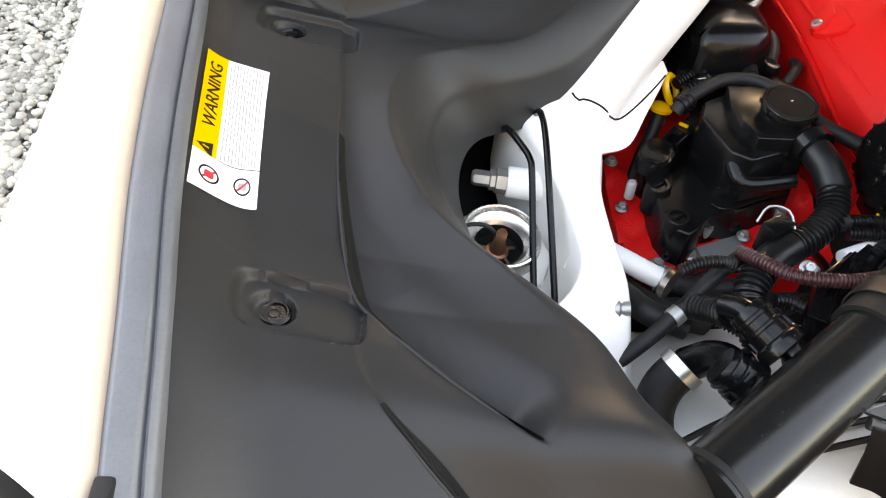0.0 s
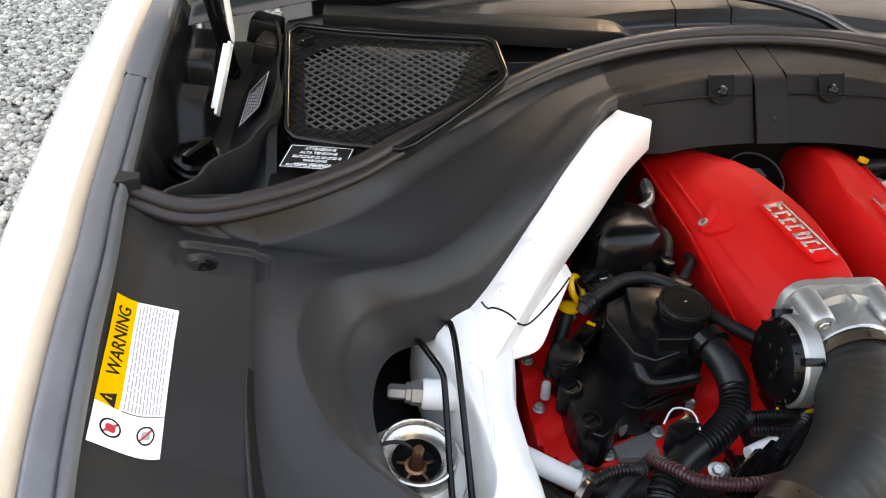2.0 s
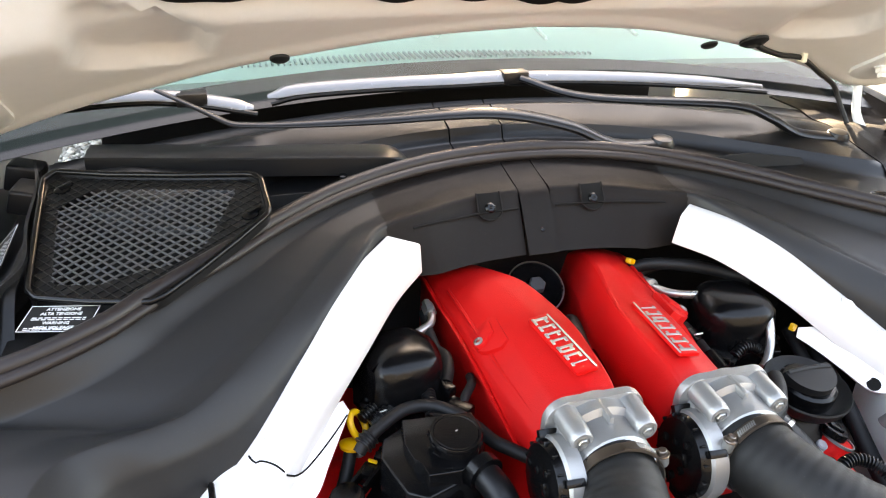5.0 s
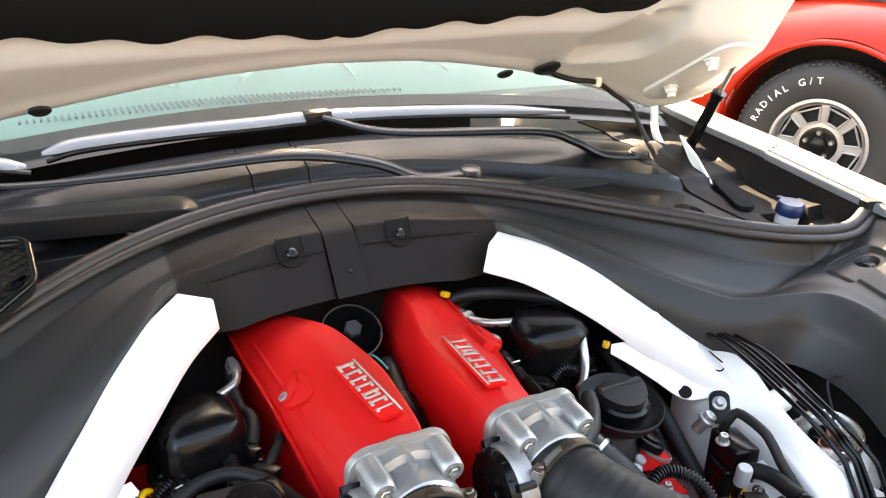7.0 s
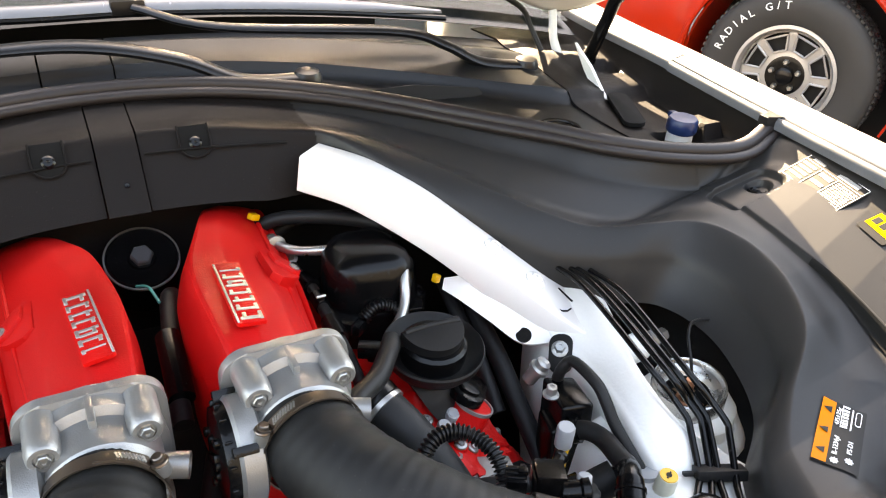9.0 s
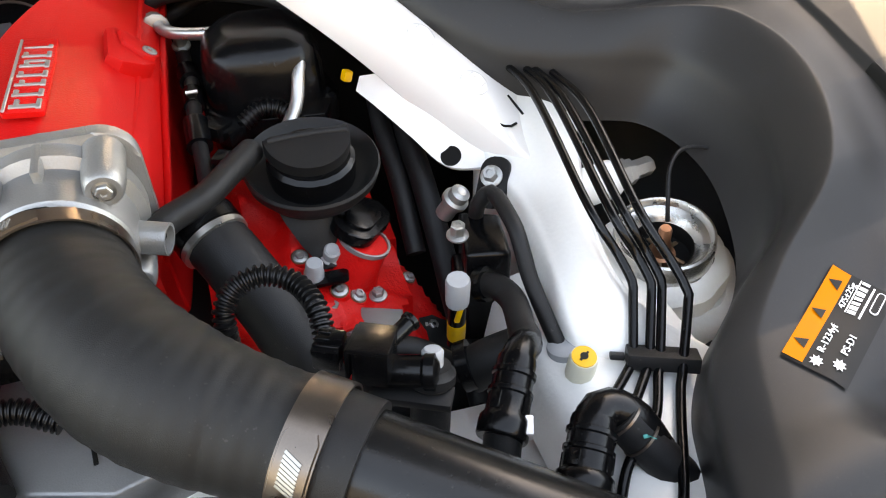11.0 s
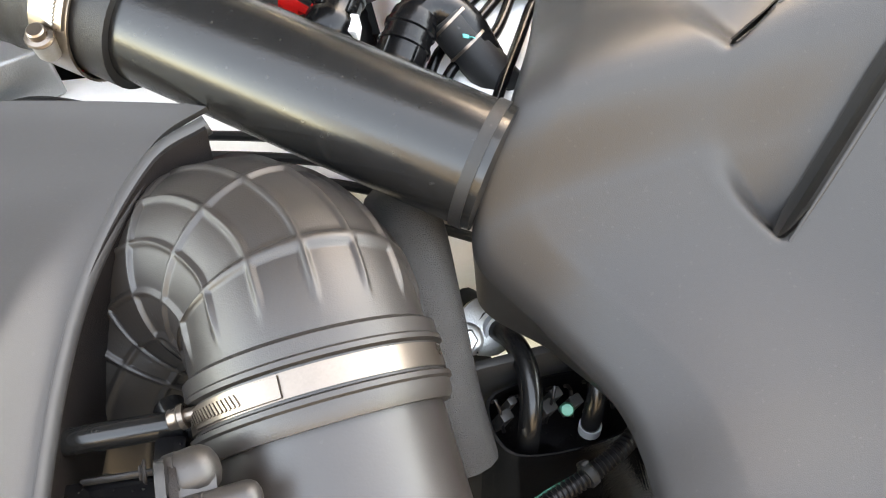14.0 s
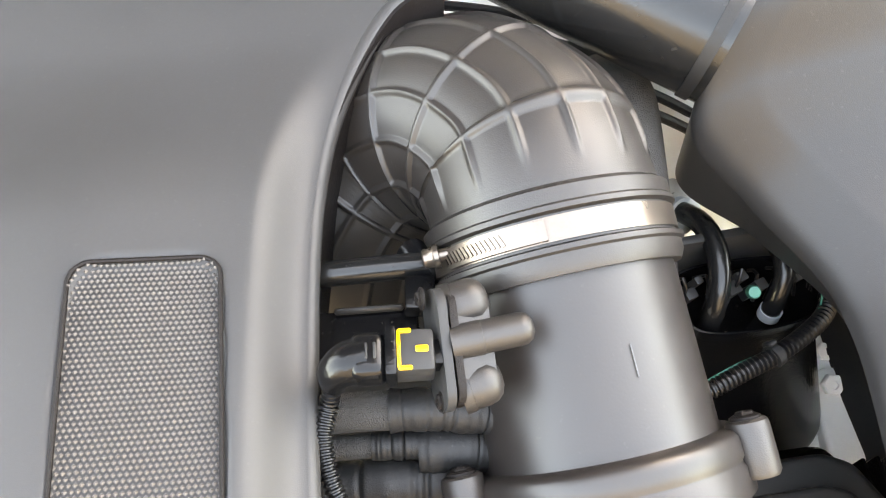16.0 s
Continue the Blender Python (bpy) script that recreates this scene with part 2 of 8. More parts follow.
def frames_along(P):
    """Tangent and two normals along a polyline, carried without twist."""
    T = np.gradient(P, axis=0)
    T /= np.maximum(np.linalg.norm(T, axis=1, keepdims=True), 1e-9)
    up = np.array([0, 0, 1.0]) if abs(T[0][2]) < 0.9 else np.array([1.0, 0, 0])
    n = np.cross(T[0], up)
    n /= np.linalg.norm(n)
    N = []
    for t in T:
        n = n - t * (n @ t)
        n /= np.linalg.norm(n)
        N.append(n.copy())
    N = np.array(N)
    return T, N, np.cross(T, N)


def tube_bm(pts, r, seg=14, step=0.006, rib=0.0, pitch=0.006, smooth=True, caps=True, bm=None, closed=False, squash=1.0):
    """A round tube through pts. r: radius, or a list of radii spread along it; rib and pitch: corrugation."""
    P = spline(pts, max(8 * len(pts), 16), closed) if smooth and len(pts) > 2 else np.array(pts, float)
    if closed:
        P = np.vstack([P, P[:1]])
    L = np.linalg.norm(np.diff(P, axis=0), axis=1).sum()
    if rib:
        step = pitch / 4
    n = max(int(L / step) + 1, 3)
    P, L = even(P, n)
    T, N, B = frames_along(P)
    rr = np.interp(np.linspace(0, 1, n), np.linspace(0, 1, len(r)), r) if isinstance(r, (list, tuple)) else np.full(n, float(r))
    if rib:
        s = np.linspace(0, L, n)
        rr = rr + rib * np.sign(np.sin(2 * np.pi * (s + pitch * 0.11) / pitch)) * 0.5
    a = np.linspace(0, 2 * np.pi, seg, endpoint=False)
    rows = [P[i] + rr[i] * (np.cos(a)[:, None] * N[i] + squash * np.sin(a)[:, None] * B[i]) for i in range(n)]
    if closed:
        return sheet_bm(rows[:-1], True, True, bm)
    bm = bm or bmesh.new()
    start = len(bm.verts)
    sheet_bm(rows, False, True, bm)
    if caps:
        bm.verts.ensure_lookup_table()
        bm.faces.new([bm.verts[start + k] for k in range(seg)])
        bm.faces.new([bm.verts[start + (n - 1) * seg + k] for k in reversed(range(seg))])
    return bm


def axis_matrix(at, way, up=(0, 0, 1)):
    """A matrix whose z axis is way, at the place at."""
    z = Vector(way).normalized()
    u = Vector(up)
    if abs(z.dot(u)) > 0.95:
        u = Vector((0, 1, 0))
    x = u.cross(z).normalized()
    y = z.cross(x)
    m = Matrix((x, y, z)).transposed().to_4x4()
    m.translation = Vector(at)
    return m


def lathe_bm(profile, m=None, seg=24, bm=None, wave=0.0, waves=0, cap=True):
    """A turned body: profile of (radius, height) about z, then moved by m."""
    new_bm = bmesh.new()
    a = np.linspace(0, 2 * np.pi, seg, endpoint=False)
    k = 1 + wave * np.cos(waves * a) if waves else np.ones(seg)
    rows = [np.stack([r * k * np.cos(a), r * k * np.sin(a), np.full(seg, h)], 1) for r, h in profile]
    sheet_bm(rows, False, True, new_bm)
    new_bm.verts.ensure_lookup_table()
    for row, order in ((0, 1), (len(profile) - 1, -1)):
        if cap and profile[row][0] > 1e-5 and profile[0] != profile[-1]:
            new_bm.faces.new([new_bm.verts[row * seg + q] for q in range(seg)][::order])
    bmesh.ops.remove_doubles(new_bm, verts=new_bm.verts, dist=1e-6)
    if m is not None:
        bmesh.ops.transform(new_bm, matrix=m, verts=new_bm.verts)
    return join(bm, new_bm)


def join(bm, other):
    if bm is None:
        return other
    me = bpy.data.meshes.new("tmp")
    other.to_mesh(me)
    other.free()
    bm.from_mesh(me)
    bpy.data.meshes.remove(me)
    return bm


def box_bm(size, m=None, bevel=0.0, seg=2, bm=None, taper=1.0):
    b = bmesh.new()
    bmesh.ops.create_cube(b, size=1.0)
    for v in b.verts:
        k = taper if v.co.z > 0 else 1.0
        v.co = Vector((v.co.x * size[0] * k, v.co.y * size[1] * k, v.co.z * size[2]))
    if bevel:
        bmesh.ops.bevel(b, geom=list(b.edges), offset=bevel, segments=seg, affect="EDGES", profile=0.6)
    if m is not None:
        bmesh.ops.transform(b, matrix=m, verts=b.verts)
    return join(bm, b)


def prism_bm(outline, h, m=None, bevel=0.0, seg=2, bm=None):
    """A plate with that outline (x, y), from z = 0 to h."""
    b = bmesh.new()
    lo = [b.verts.new((x, y, 0)) for x, y in outline]
    hi = [b.verts.new((x, y, h)) for x, y in outline]
    n = len(outline)
    b.faces.new(lo[::-1])
    top = b.faces.new(hi)
    for i in range(n):
        b.faces.new((lo[i], lo[(i + 1) % n], hi[(i + 1) % n], hi[i]))
    if bevel:
        bmesh.ops.bevel(b, geom=list(top.edges), offset=bevel, segments=seg, affect="EDGES", profile=0.6)
    if m is not None:
        bmesh.ops.transform(b, matrix=m, verts=b.verts)
    return join(bm, b)


def rounded(w, h, r, n=5, cx=0.0, cy=0.0):
    out = []
    for sx, sy, a0 in ((1, 1, 0), (-1, 1, 90), (-1, -1, 180), (1, -1, 270)):
        for k in range(n + 1):
            a = radians(a0 + 90 * k / n)
            out.append((cx + sx * (w / 2 - r) + r * math.cos(a), cy + sy * (h / 2 - r) + r * math.sin(a)))
    return out


def text_bm(words, size, m, depth=0.0003, spacing=1.0):
    c = bpy.data.curves.new("words", "FONT")
    c.body, c.size, c.extrude, c.align_x, c.align_y, c.space_character = words, size, depth, "CENTER", "CENTER", spacing
    c.resolution_u = 2
    ob = bpy.data.objects.new("words", c)
    me = ob.to_mesh()
    b = bmesh.new()
    b.from_mesh(me)
    ob.to_mesh_clear()
    bpy.data.objects.remove(ob)
    bpy.data.curves.remove(c)
    bmesh.ops.transform(b, matrix=m, verts=b.verts)
    return b


def bolt_bm(m, r=0.006, h=0.006, flange=True):
    """A hexagon head on a round flange."""
    b = lathe_bm([(r * 1.5, 0), (r * 1.5, r * 0.25), (r * 1.1, r * 0.45)], m, 18) if flange else None
    b = lathe_bm([(r, r * 0.2), (r, h - r * 0.15), (r * 0.85, h), (r * 0.45, h), (r * 0.4, h - r * 0.25), (0, h - r * 0.25)], m, 6, b)
    return b


def smooth01(x, a, b):
    t = np.clip((x - a) / (b - a), 0, 1)
    return t * t * (3 - 2 * t)


def mirror(pts, s):
    return [(s * p[0], *p[1:]) for p in pts]

# ---- ground ----
_gx = [-400, -60, -8, -3, -1, 0, .6, .8, 1.0, 1.2, 1.4, 2, 6, 60, 400]
_gy = [-400, -60, -8, -2, 0, 1, 2, 4, 8, 60, 400]
bm = sheet_bm([[(x, y, .063 * float(smooth01(np.array(x), .75, 1.5))) for y in _gy] for x in _gx])
structure("ground", bm, "gravel", "grey gravel yard under the cars", "ground")


def scatter_pebbles():
    rng = np.random.default_rng(5)
    ico = bmesh.new()
    bmesh.ops.create_icosphere(ico, subdivisions=1, radius=1.0)
    ico.verts.ensure_lookup_table()
    base = np.array([v.co[:] for v in ico.verts])
    tri = np.array([[v.index for v in f.verts] for f in ico.faces])
    ico.free()
    n = 56000
    y = 0.3 + 6.7 * rng.random(n)
    x = -0.95 - (1.15 + 0.14 * y) * rng.random(n)
    size = 0.008 + 0.009 * rng.random(n) ** 1.8
    verts, faces = [], []
    for k in range(n):
        sc = size[k] * np.array([1 + 0.5 * rng.random(), 0.8 + 0.4 * rng.random(), 0.55 + 0.3 * rng.random()])
        q = base * (1 + 0.12 * rng.standard_normal((len(base), 1))) * sc
        a, b = rng.random() * 6.28, 0.5 * (rng.random() - 0.5)
        ca, sa, cb, sb = math.cos(a), math.sin(a), math.cos(b), math.sin(b)
        R = np.array([[ca, -sa, 0], [sa, ca, 0], [0, 0, 1]]) @ np.array([[1, 0, 0], [0, cb, -sb], [0, sb, cb]])
        verts.append(q @ R.T + (x[k], y[k], size[k] * 0.4 + 0.012 * rng.random()))
        faces.append(tri + k * len(base))
    me = bpy.data.meshes.new("gravel")
    me.from_pydata(np.concatenate(verts).tolist(), [], np.concatenate(faces).tolist())
    me.polygons.foreach_set("use_smooth", np.ones(len(me.polygons), bool))
    me.materials.append(M["pebble"])
    tagged(new("gravel", me), "loose grey and tan river pebbles beside the car", "gravel", kind="stuff")


scatter_pebbles()

# ---- side covers: outer edge and inner edge, one pair of points a station, for the side of +x ----
OUTER = [(.720, -.10, .70), (.735, .05, .745), (.745, .14, .77), (.755, .20, .79), (.762, .26, .805), (.768, .31, .82), (.774, .36, .835),
         (.779, .41, .847), (.784, .46, .855), (.790, .52, .862), (.796, .57, .866), (.80, .63, .868), (.805, .69, .868), (.79, .735, .855),
         (.745, .735, .845), (.71, .74, .832), (.622, .76, .840), (.555, .795, .848), (.506, .838, .855), (.42, .905, .866), (.36, .958, .872),
         (.28, 1.01, .882), (.19, 1.045, .892), (.10, 1.06, .90), (.024, 1.065, .905)]
INNER = [(.392, -.02, .60), (.407, .09, .62), (.412, .160, .622), (.385, .216, .631), (.359, .251, .659), (.3825, .284, .711), (.411, .341, .705),
         (.435, .392, .708), (.474, .43, .716), (.533, .472, .735), (.566, .535, .750), (.573, .595, .760), (.552, .648, .765), (.50, .672, .765),
         (.46, .692, .762), (.425, .712, .765), (.39, .742, .780), (.36, .772, .798), (.33, .802, .818), (.288, .850, .845), (.252, .898, .866),
         (.225, .93, .875), (.165, .948, .880), (.10, .968, .884), (.024, .975, .886)]
WALL_IN = [-.012, -.012, -.012, -.010, -.004, 0, 0, .004, .012, .024, .028, .028, .026, .022, .016, .010, .008, .006, .006, .006, .008, .016, .036, .044, .046]
WALL_DOWN = [.02, .02, .02, .03, .05, .08, .10, .075, .055, .048, .046, .046, .046, .046, .044, .040, .036, .034, .032, .034, .045, .066, .070, .071, .071]
SAG = [.030, .030, .028, .026, .024, .024, .026, .034, .034, .026, .020, .018, .018, .020, .022, .022, .022, .020, .018, .014, .012, .008, .005, .003, .002]
# the sloping band round the inner edge: its drop and its width
DROP = [.004, .006, .008, .010, .010, .004, .006, .006, .016, .026, .031, .033, .033, .033, .033, .033, .031, .027, .021, .015, .008, .0, .0, .0, .0]
BAND = [.040, .040, .036, .032, .030, .030, .032, .034, .038, .042, .044, .044, .044, .046, .048, .048, .046, .044, .040, .036, .030, .03, .03, .03, .03]
STEPS = [([(.660, .725), (.652, .591), (.645, .486), (.631, .405), (.610, .377), (.559, .335), (.512, .303), (.480, .282)], .003, .026, .060),
         ([(.630, .372), (.622, .332), (.606, .303), (.578, .276), (.545, .249), (.512, .223), (.496, .211)], .000, .022, .055)]
CLIPS = [(.711, .685), (.689, .370)]


NU = 200


def edge_distance(px, py, line):
    """Signed distance to a polyline (positive on its inner side) and the share of its length."""
    L = np.array(even(spline(line, 60), 60)[0])
    best = np.full(px.shape, 9.0)
    share = np.zeros(px.shape)
    sign = np.ones(px.shape)
    for k in range(len(L) - 1):
        a, b = L[k], L[k + 1]
        d = b - a
        t = np.clip(((px - a[0]) * d[0] + (py - a[1]) * d[1]) / (d @ d), 0, 1)
        qx, qy = px - (a[0] + t * d[0]), py - (a[1] + t * d[1])
        r = np.hypot(qx, qy)
        m = r < best
        best = np.where(m, r, best)
        share = np.where(m, (k + t) / (len(L) - 1), share)
        sign = np.where(m, np.sign(d[0] * qy - d[1] * qx), sign)
    return -best * sign, share


def cover_grid(nv=640, nu=NU):
    O, I = spline(OUTER, nv), spline(INNER, nv)
    k = np.linspace(0, 1, nv)
    ks = np.linspace(0, 1, len(SAG))
    sag, win, wdn, drop, wide = (np.interp(k, ks, a)[:, None] for a in (SAG, WALL_IN, WALL_DOWN, DROP, BAND))
    u = np.linspace(0, 1, nu)[None, :]
    G = O[:, None, :] * (1 - u[..., None]) + I[:, None, :] * u[..., None]
    x, y = G[..., 0], G[..., 1]
    z = G[..., 2] + drop * u - sag * smooth01(u, 0.02, 0.22) * (1 - smooth01(u, 0.6, 1.0))
    for line, h0, h1, w in STEPS:
        d, s = edge_distance(x, y, line)
        s1 = np.minimum(s / .90, 1.0)
        h = h0 + (h1 - h0) * s1 ** 1.8
        end = 1 - smooth01(s, .90, .985)
        low = np.where(d > 0, (1 - smooth01(d, 0, w)), 1 - smooth01(-d, 0, 0.005))
        z = z - h * low * end
    for cx, cy in CLIPS:
        px, py = (x - (cx - 0.020)) / 0.046, (y - cy) / 0.026
        q = (np.abs(px) ** 5 + np.abs(py) ** 5) ** 0.2
        z = z - 0.0085 * (1 - smooth01(q, 0.92, 1.03))
        r = np.hypot(x - cx, y - cy)
        z = z - 0.008 * (1 - smooth01(r, 0.0135, 0.0165))
    du = np.linalg.norm(I - O, axis=1)[:, None] * (1 - u)          # metres from the inner edge
    z = z - drop * np.clip(1 - du / wide, 0, 1) ** 1.2
    R = 0.008
    z = z - np.where(du < R, R - np.sqrt(np.maximum(R * R - (R - du) ** 2, 0)), 0) * 0.7
    top = np.stack([x, y, z], 2)
    way = (I - O)
    way[:, 2] = 0
    way /= np.linalg.norm(way, axis=1, keepdims=True)
    E = top[:, -1, :]
    wall = []
    for f in (0.08, 0.22, 0.42, 0.7, 1.0):
        p = E + way * win * f
        p[:, 2] -= wdn[:, 0] * f
        wall.append(p)
    full = np.concatenate([top, np.stack(wall, 1)], 1)
    return full


COVER = cover_grid()


def cover_tree():
    P = COVER[:, :NU]
    n, k = P.shape[:2]
    idx = np.arange(n * k).reshape(n, k)
    quads = np.stack([idx[:-1, :-1], idx[1:, :-1], idx[1:, 1:], idx[:-1, 1:]], 2).reshape(-1, 4)
    return mathutils.bvhtree.BVHTree.FromPolygons(P.reshape(-1, 3).tolist(), quads.tolist())


COVER_TREE = cover_tree()


def cover_height(X, y):
    """Height of the cover's surface at a place (X is the distance from the middle of the car)."""
    hit = COVER_TREE.ray_cast(Vector((float(X), float(y), 2.0)), Vector((0, 0, -1)))[0]
    if hit is None:
        hit = COVER_TREE.find_nearest(Vector((float(X), float(y), .75)))[0]
    return hit.z


def cover_normal(X, y, s):
    e = 0.012
    zx = (cover_height(X + e, y) - cover_height(X - e, y)) / (2 * e)
    zy = (cover_height(X, y + e) - cover_height(X, y - e)) / (2 * e)
    return Vector((-s * zx, -zy, 1)).normalized()


def build_cover(s, label):
    t = thing("side_cover", (s * 0.6, 0.5, 0.7), label, "engine cover", "side covers of the engine bay")
    bm = bmesh.new()
    g = [[bm.verts.new((s * p[0], p[1], p[2])) for p in r] for r in COVER.tolist()]
    nv, nu = len(g), len(g[0])
    for i in range(nv - 1):
        for j in range(nu - 1):
            bm.faces.new((g[i][j], g[i + 1][j], g[i + 1][j + 1], g[i][j + 1]))
    # the face of the cowl between the braces is a trim piece of its own
    face = bmesh.new()
    cut = [f for f in bm.faces if all(abs(v.co.x) < .222 for v in f.verts)]
    fv = {}
    bm.verts.index_update()
    for f in cut:
        for v in f.verts:
            if v.index not in fv:
                fv[v.index] = face.verts.new(v.co)
        face.faces.new([fv[v.index] for v in f.verts])
    bmesh.ops.delete(bm, geom=cut, context="FACES")
    part("panel", bm, "plastic", t, sharp=50)
    part("cowl_face", face, "trim", t, "brown-black textured face of the cowl", sharp=50)
    # dark strips draped over the two vents stand in for their shaded openings
    for line, h0, h1, w in STEPS:
        L = np.array(even(spline(line, 60), 60)[0])
        d = np.gradient(L, axis=0)
        nrm = np.stack([d[:, 1], -d[:, 0]], 1) / np.linalg.norm(d, axis=1)[:, None]
        H_, L_, Q_ = [], [], []
        for k in range(60):
            p = L[k]
            q = nrm[k] * (1 if edge_distance(*[np.array(v) for v in p + nrm[k] * .01], line)[0] > 0 else -1)
            H_.append(cover_height(*(p - q * .008)))
            L_.append(cover_height(*(p + q * .004)))
            Q_.append(q)
        soft = lambda a: np.convolve(np.pad(a, 4, mode="edge"), np.ones(9) / 9, "valid")
        H_, L_ = soft(H_), soft(L_)
        ES = (-.0046, -.0030, -.0015, .0, .0015, .0030, .0045, .0058)
        grid, bead = [], []
        for k in range(20, 58):
            f, p, q = k / 59, L[k], Q_[k]
            tn = np.array([-q[1], q[0]])
            end = math.sqrt(max(min(1.0, (.985 - f) * 11), .02))
            g = float(smooth01(f, .34, .62))
            row = []
            for e in ES:
                c = p + q * e * end * (g if e > 0 else 1)
                row.append((c[0], c[1], max(cover_height(*(c + q * i + tn * j)) for i in (-.0016, 0, .0016) for j in (-.002, .002))))
            grid.append(row)
            bead.append((s * (p - q * .0052)[0], (p - q * .0052)[1], H_[k] - .0006))
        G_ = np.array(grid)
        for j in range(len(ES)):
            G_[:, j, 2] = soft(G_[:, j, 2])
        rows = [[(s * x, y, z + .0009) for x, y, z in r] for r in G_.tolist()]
        part("vent_mouth", sheet_bm(rows), "void", t, "dark strip in place of a shaded vent mouth")
        part("vent_lip", tube_bm(bead, [.0006, .0018, .0020, .0020, .0018, .0008], 10, .003), "plastic", t)
    joint = [(s * x, .9598 - .0075 * (x / .10) ** 2 * (1 if x < .11 else 1.1), .8665) for x in np.linspace(.028, .185, 14)]
    part("face_joint", tube_bm(joint, .0014, 6), "void", t, "dark joint across the cowl face")
    for cx, cy in CLIPS:
        z = cover_height(cx, cy)
        m = axis_matrix((s * cx, cy, z - 0.001), cover_normal(cx - 0.02, cy, s))
        pin = lathe_bm([(.0125, 0), (.0125, .002), (.0105, .004), (.0095, .004), (.0085, .0022), (.0045, .0022), (.004, .003), (0, .0032)], m, 24)
        part("push_pin", pin, "gloss", t, "round black push pin")
    return t


build_cover(-1, "satin black moulded plastic cover over the wheel arch with vents")
build_cover(1, "satin black moulded plastic cover with slots beside the strut tower")


# ---- fenders and rubber lips ----
LIP = [(.720, -.10, .70), (.735, .05, .745), (.757, .20, .79), (.768, .31, .82), (.779, .41, .847), (.790, .52, .862), (.80, .63, .870),
       (.812, .72, .874), (.824, .86, .884), (.834, 1.0, .896), (.842, 1.15, .906), (.850, 1.35, .925), (.86, 1.7, .955), (.86, 2.2, .98)]
FENDER = [(-.004, -.050), (.000, -.006), (.010, -.002), (.016, .006), (.030, .007), (.052, .000), (.078, -.018), (.098, -.046), (.112, -.095),
          (.122, -.18), (.124, -.30), (.118, -.42), (.105, -.60)]


def build_fender(s, label):
    t = thing("fender", (s * .9, .9, .3), label, "fender", "front fenders of the white car")
    L = spline(LIP, 60)
    L = L[L[:, 1] > 0.17]
    rows = []
    for p in L:
        k = 1 + 0.30 * (1 - smooth01(p[1], 0.15, 0.62))
        prof = spline([(p[0] + a * k, p[1], p[2] + b) for a, b in FENDER], 56)
        lean = .75 * float(1 - smooth01(p[1], .17, .42))      # the front edge sweeps back beside the lamp
        rows.append([(s * q[0], q[1] + lean * max(q[0] - p[0] - .02, 0), max(q[2], .16)) for q in prof])
    part("fender_skin", slab_bm(rows, 0.004), "body", t, sharp=60)
    # rubber lip along the gap
    rows = []
    for p in L:
        prof = [(-.0225, -.014), (-.022, -.005), (-.020, -.001), (-.0165, .001), (-.0150, -.004), (-.0135, -.004), (-.012, .0015), (-.009, .004), (.0005, .0055), (.004, .0075), (.006, .007), (.010, .002), (.010, -.02)]
        rows.append([(s * (p[0] - .006 + a), p[1], p[2] + b) for a, b in prof])
    cut = int(np.argmin(np.abs(L[:, 1] - .985)))
    part("rubber_lip", sheet_bm(rows[:cut + 1]), "lip", t, "grey rubber sealing lip", sharp=60)
    rear = [[(q[0] + s * .0015, q[1], q[2] + .0015) for i, q in enumerate(r) if i not in (4, 5)] for r in rows[cut:]]
    part("rear_lip", sheet_bm(rear), "lip", t, "smooth grey end piece of the lip", sharp=60)
    edge = [[(s * (p[0] + a), p[1], p[2] + b) for a, b in ((.003, .001), (.006, .0055), (.011, .0085), (.016, .0092))] for p in L]
    part("paint_edge", slab_bm(edge, .001), "edge", t, "beige inner edge of the fender", sharp=60)
    return t


build_fender(-1, "gloss white front fender beside the open engine bay")
build_fender(1, "gloss white front fender with a grey rubber lip")

# ---- bulb seal round the rear of the bay ----
HALF = [(.815, .762, .868), (.775, .748, .858), (.735, .738, .848), (.69, .742, .846), (.622, .765, .850), (.555, .800, .858), (.506, .842, .865), (.42, .909, .876),
        (.36, .962, .883), (.28, 1.014, .893), (.19, 1.049, .903), (.10, 1.064, .911), (0, 1.069, .914)]
SEAL = mirror(HALF, -1) + [p for p in reversed(HALF[:-1])]
t = thing("cowl_seal", (0, 1.0, .85), "brown-black rubber bulb seal curving along the cowl", "rubber seal")
part("bulb", tube_bm(SEAL, .0100, 14, .01), "seal", t)
low = [(p[0], p[1] - .012, p[2] - .007) for p in SEAL]
part("flange", tube_bm(low, .0085, 12, .01, squash=0.8), "seal", t)
back = [(p[0], p[1] + .008, p[2] - .010) for p in SEAL]
part("carrier", tube_bm(back, .006, 8, .01), "lip", t)
for s in (-1, 1):
    wedge = [(-.020, -.012), (-.016, .014), (.004, .010), (.030, .012), (.034, -.004), (.012, -.010), (.004, -.018)]
    pts = [(-s * x, y) for x, y in wedge]
    part("end_block", prism_bm(pts if s < 0 else pts[::-1], .020, pose(s * .806, .752, .858, 0, 0, s * 8), .003), "rubber", t, "moulded black end block")

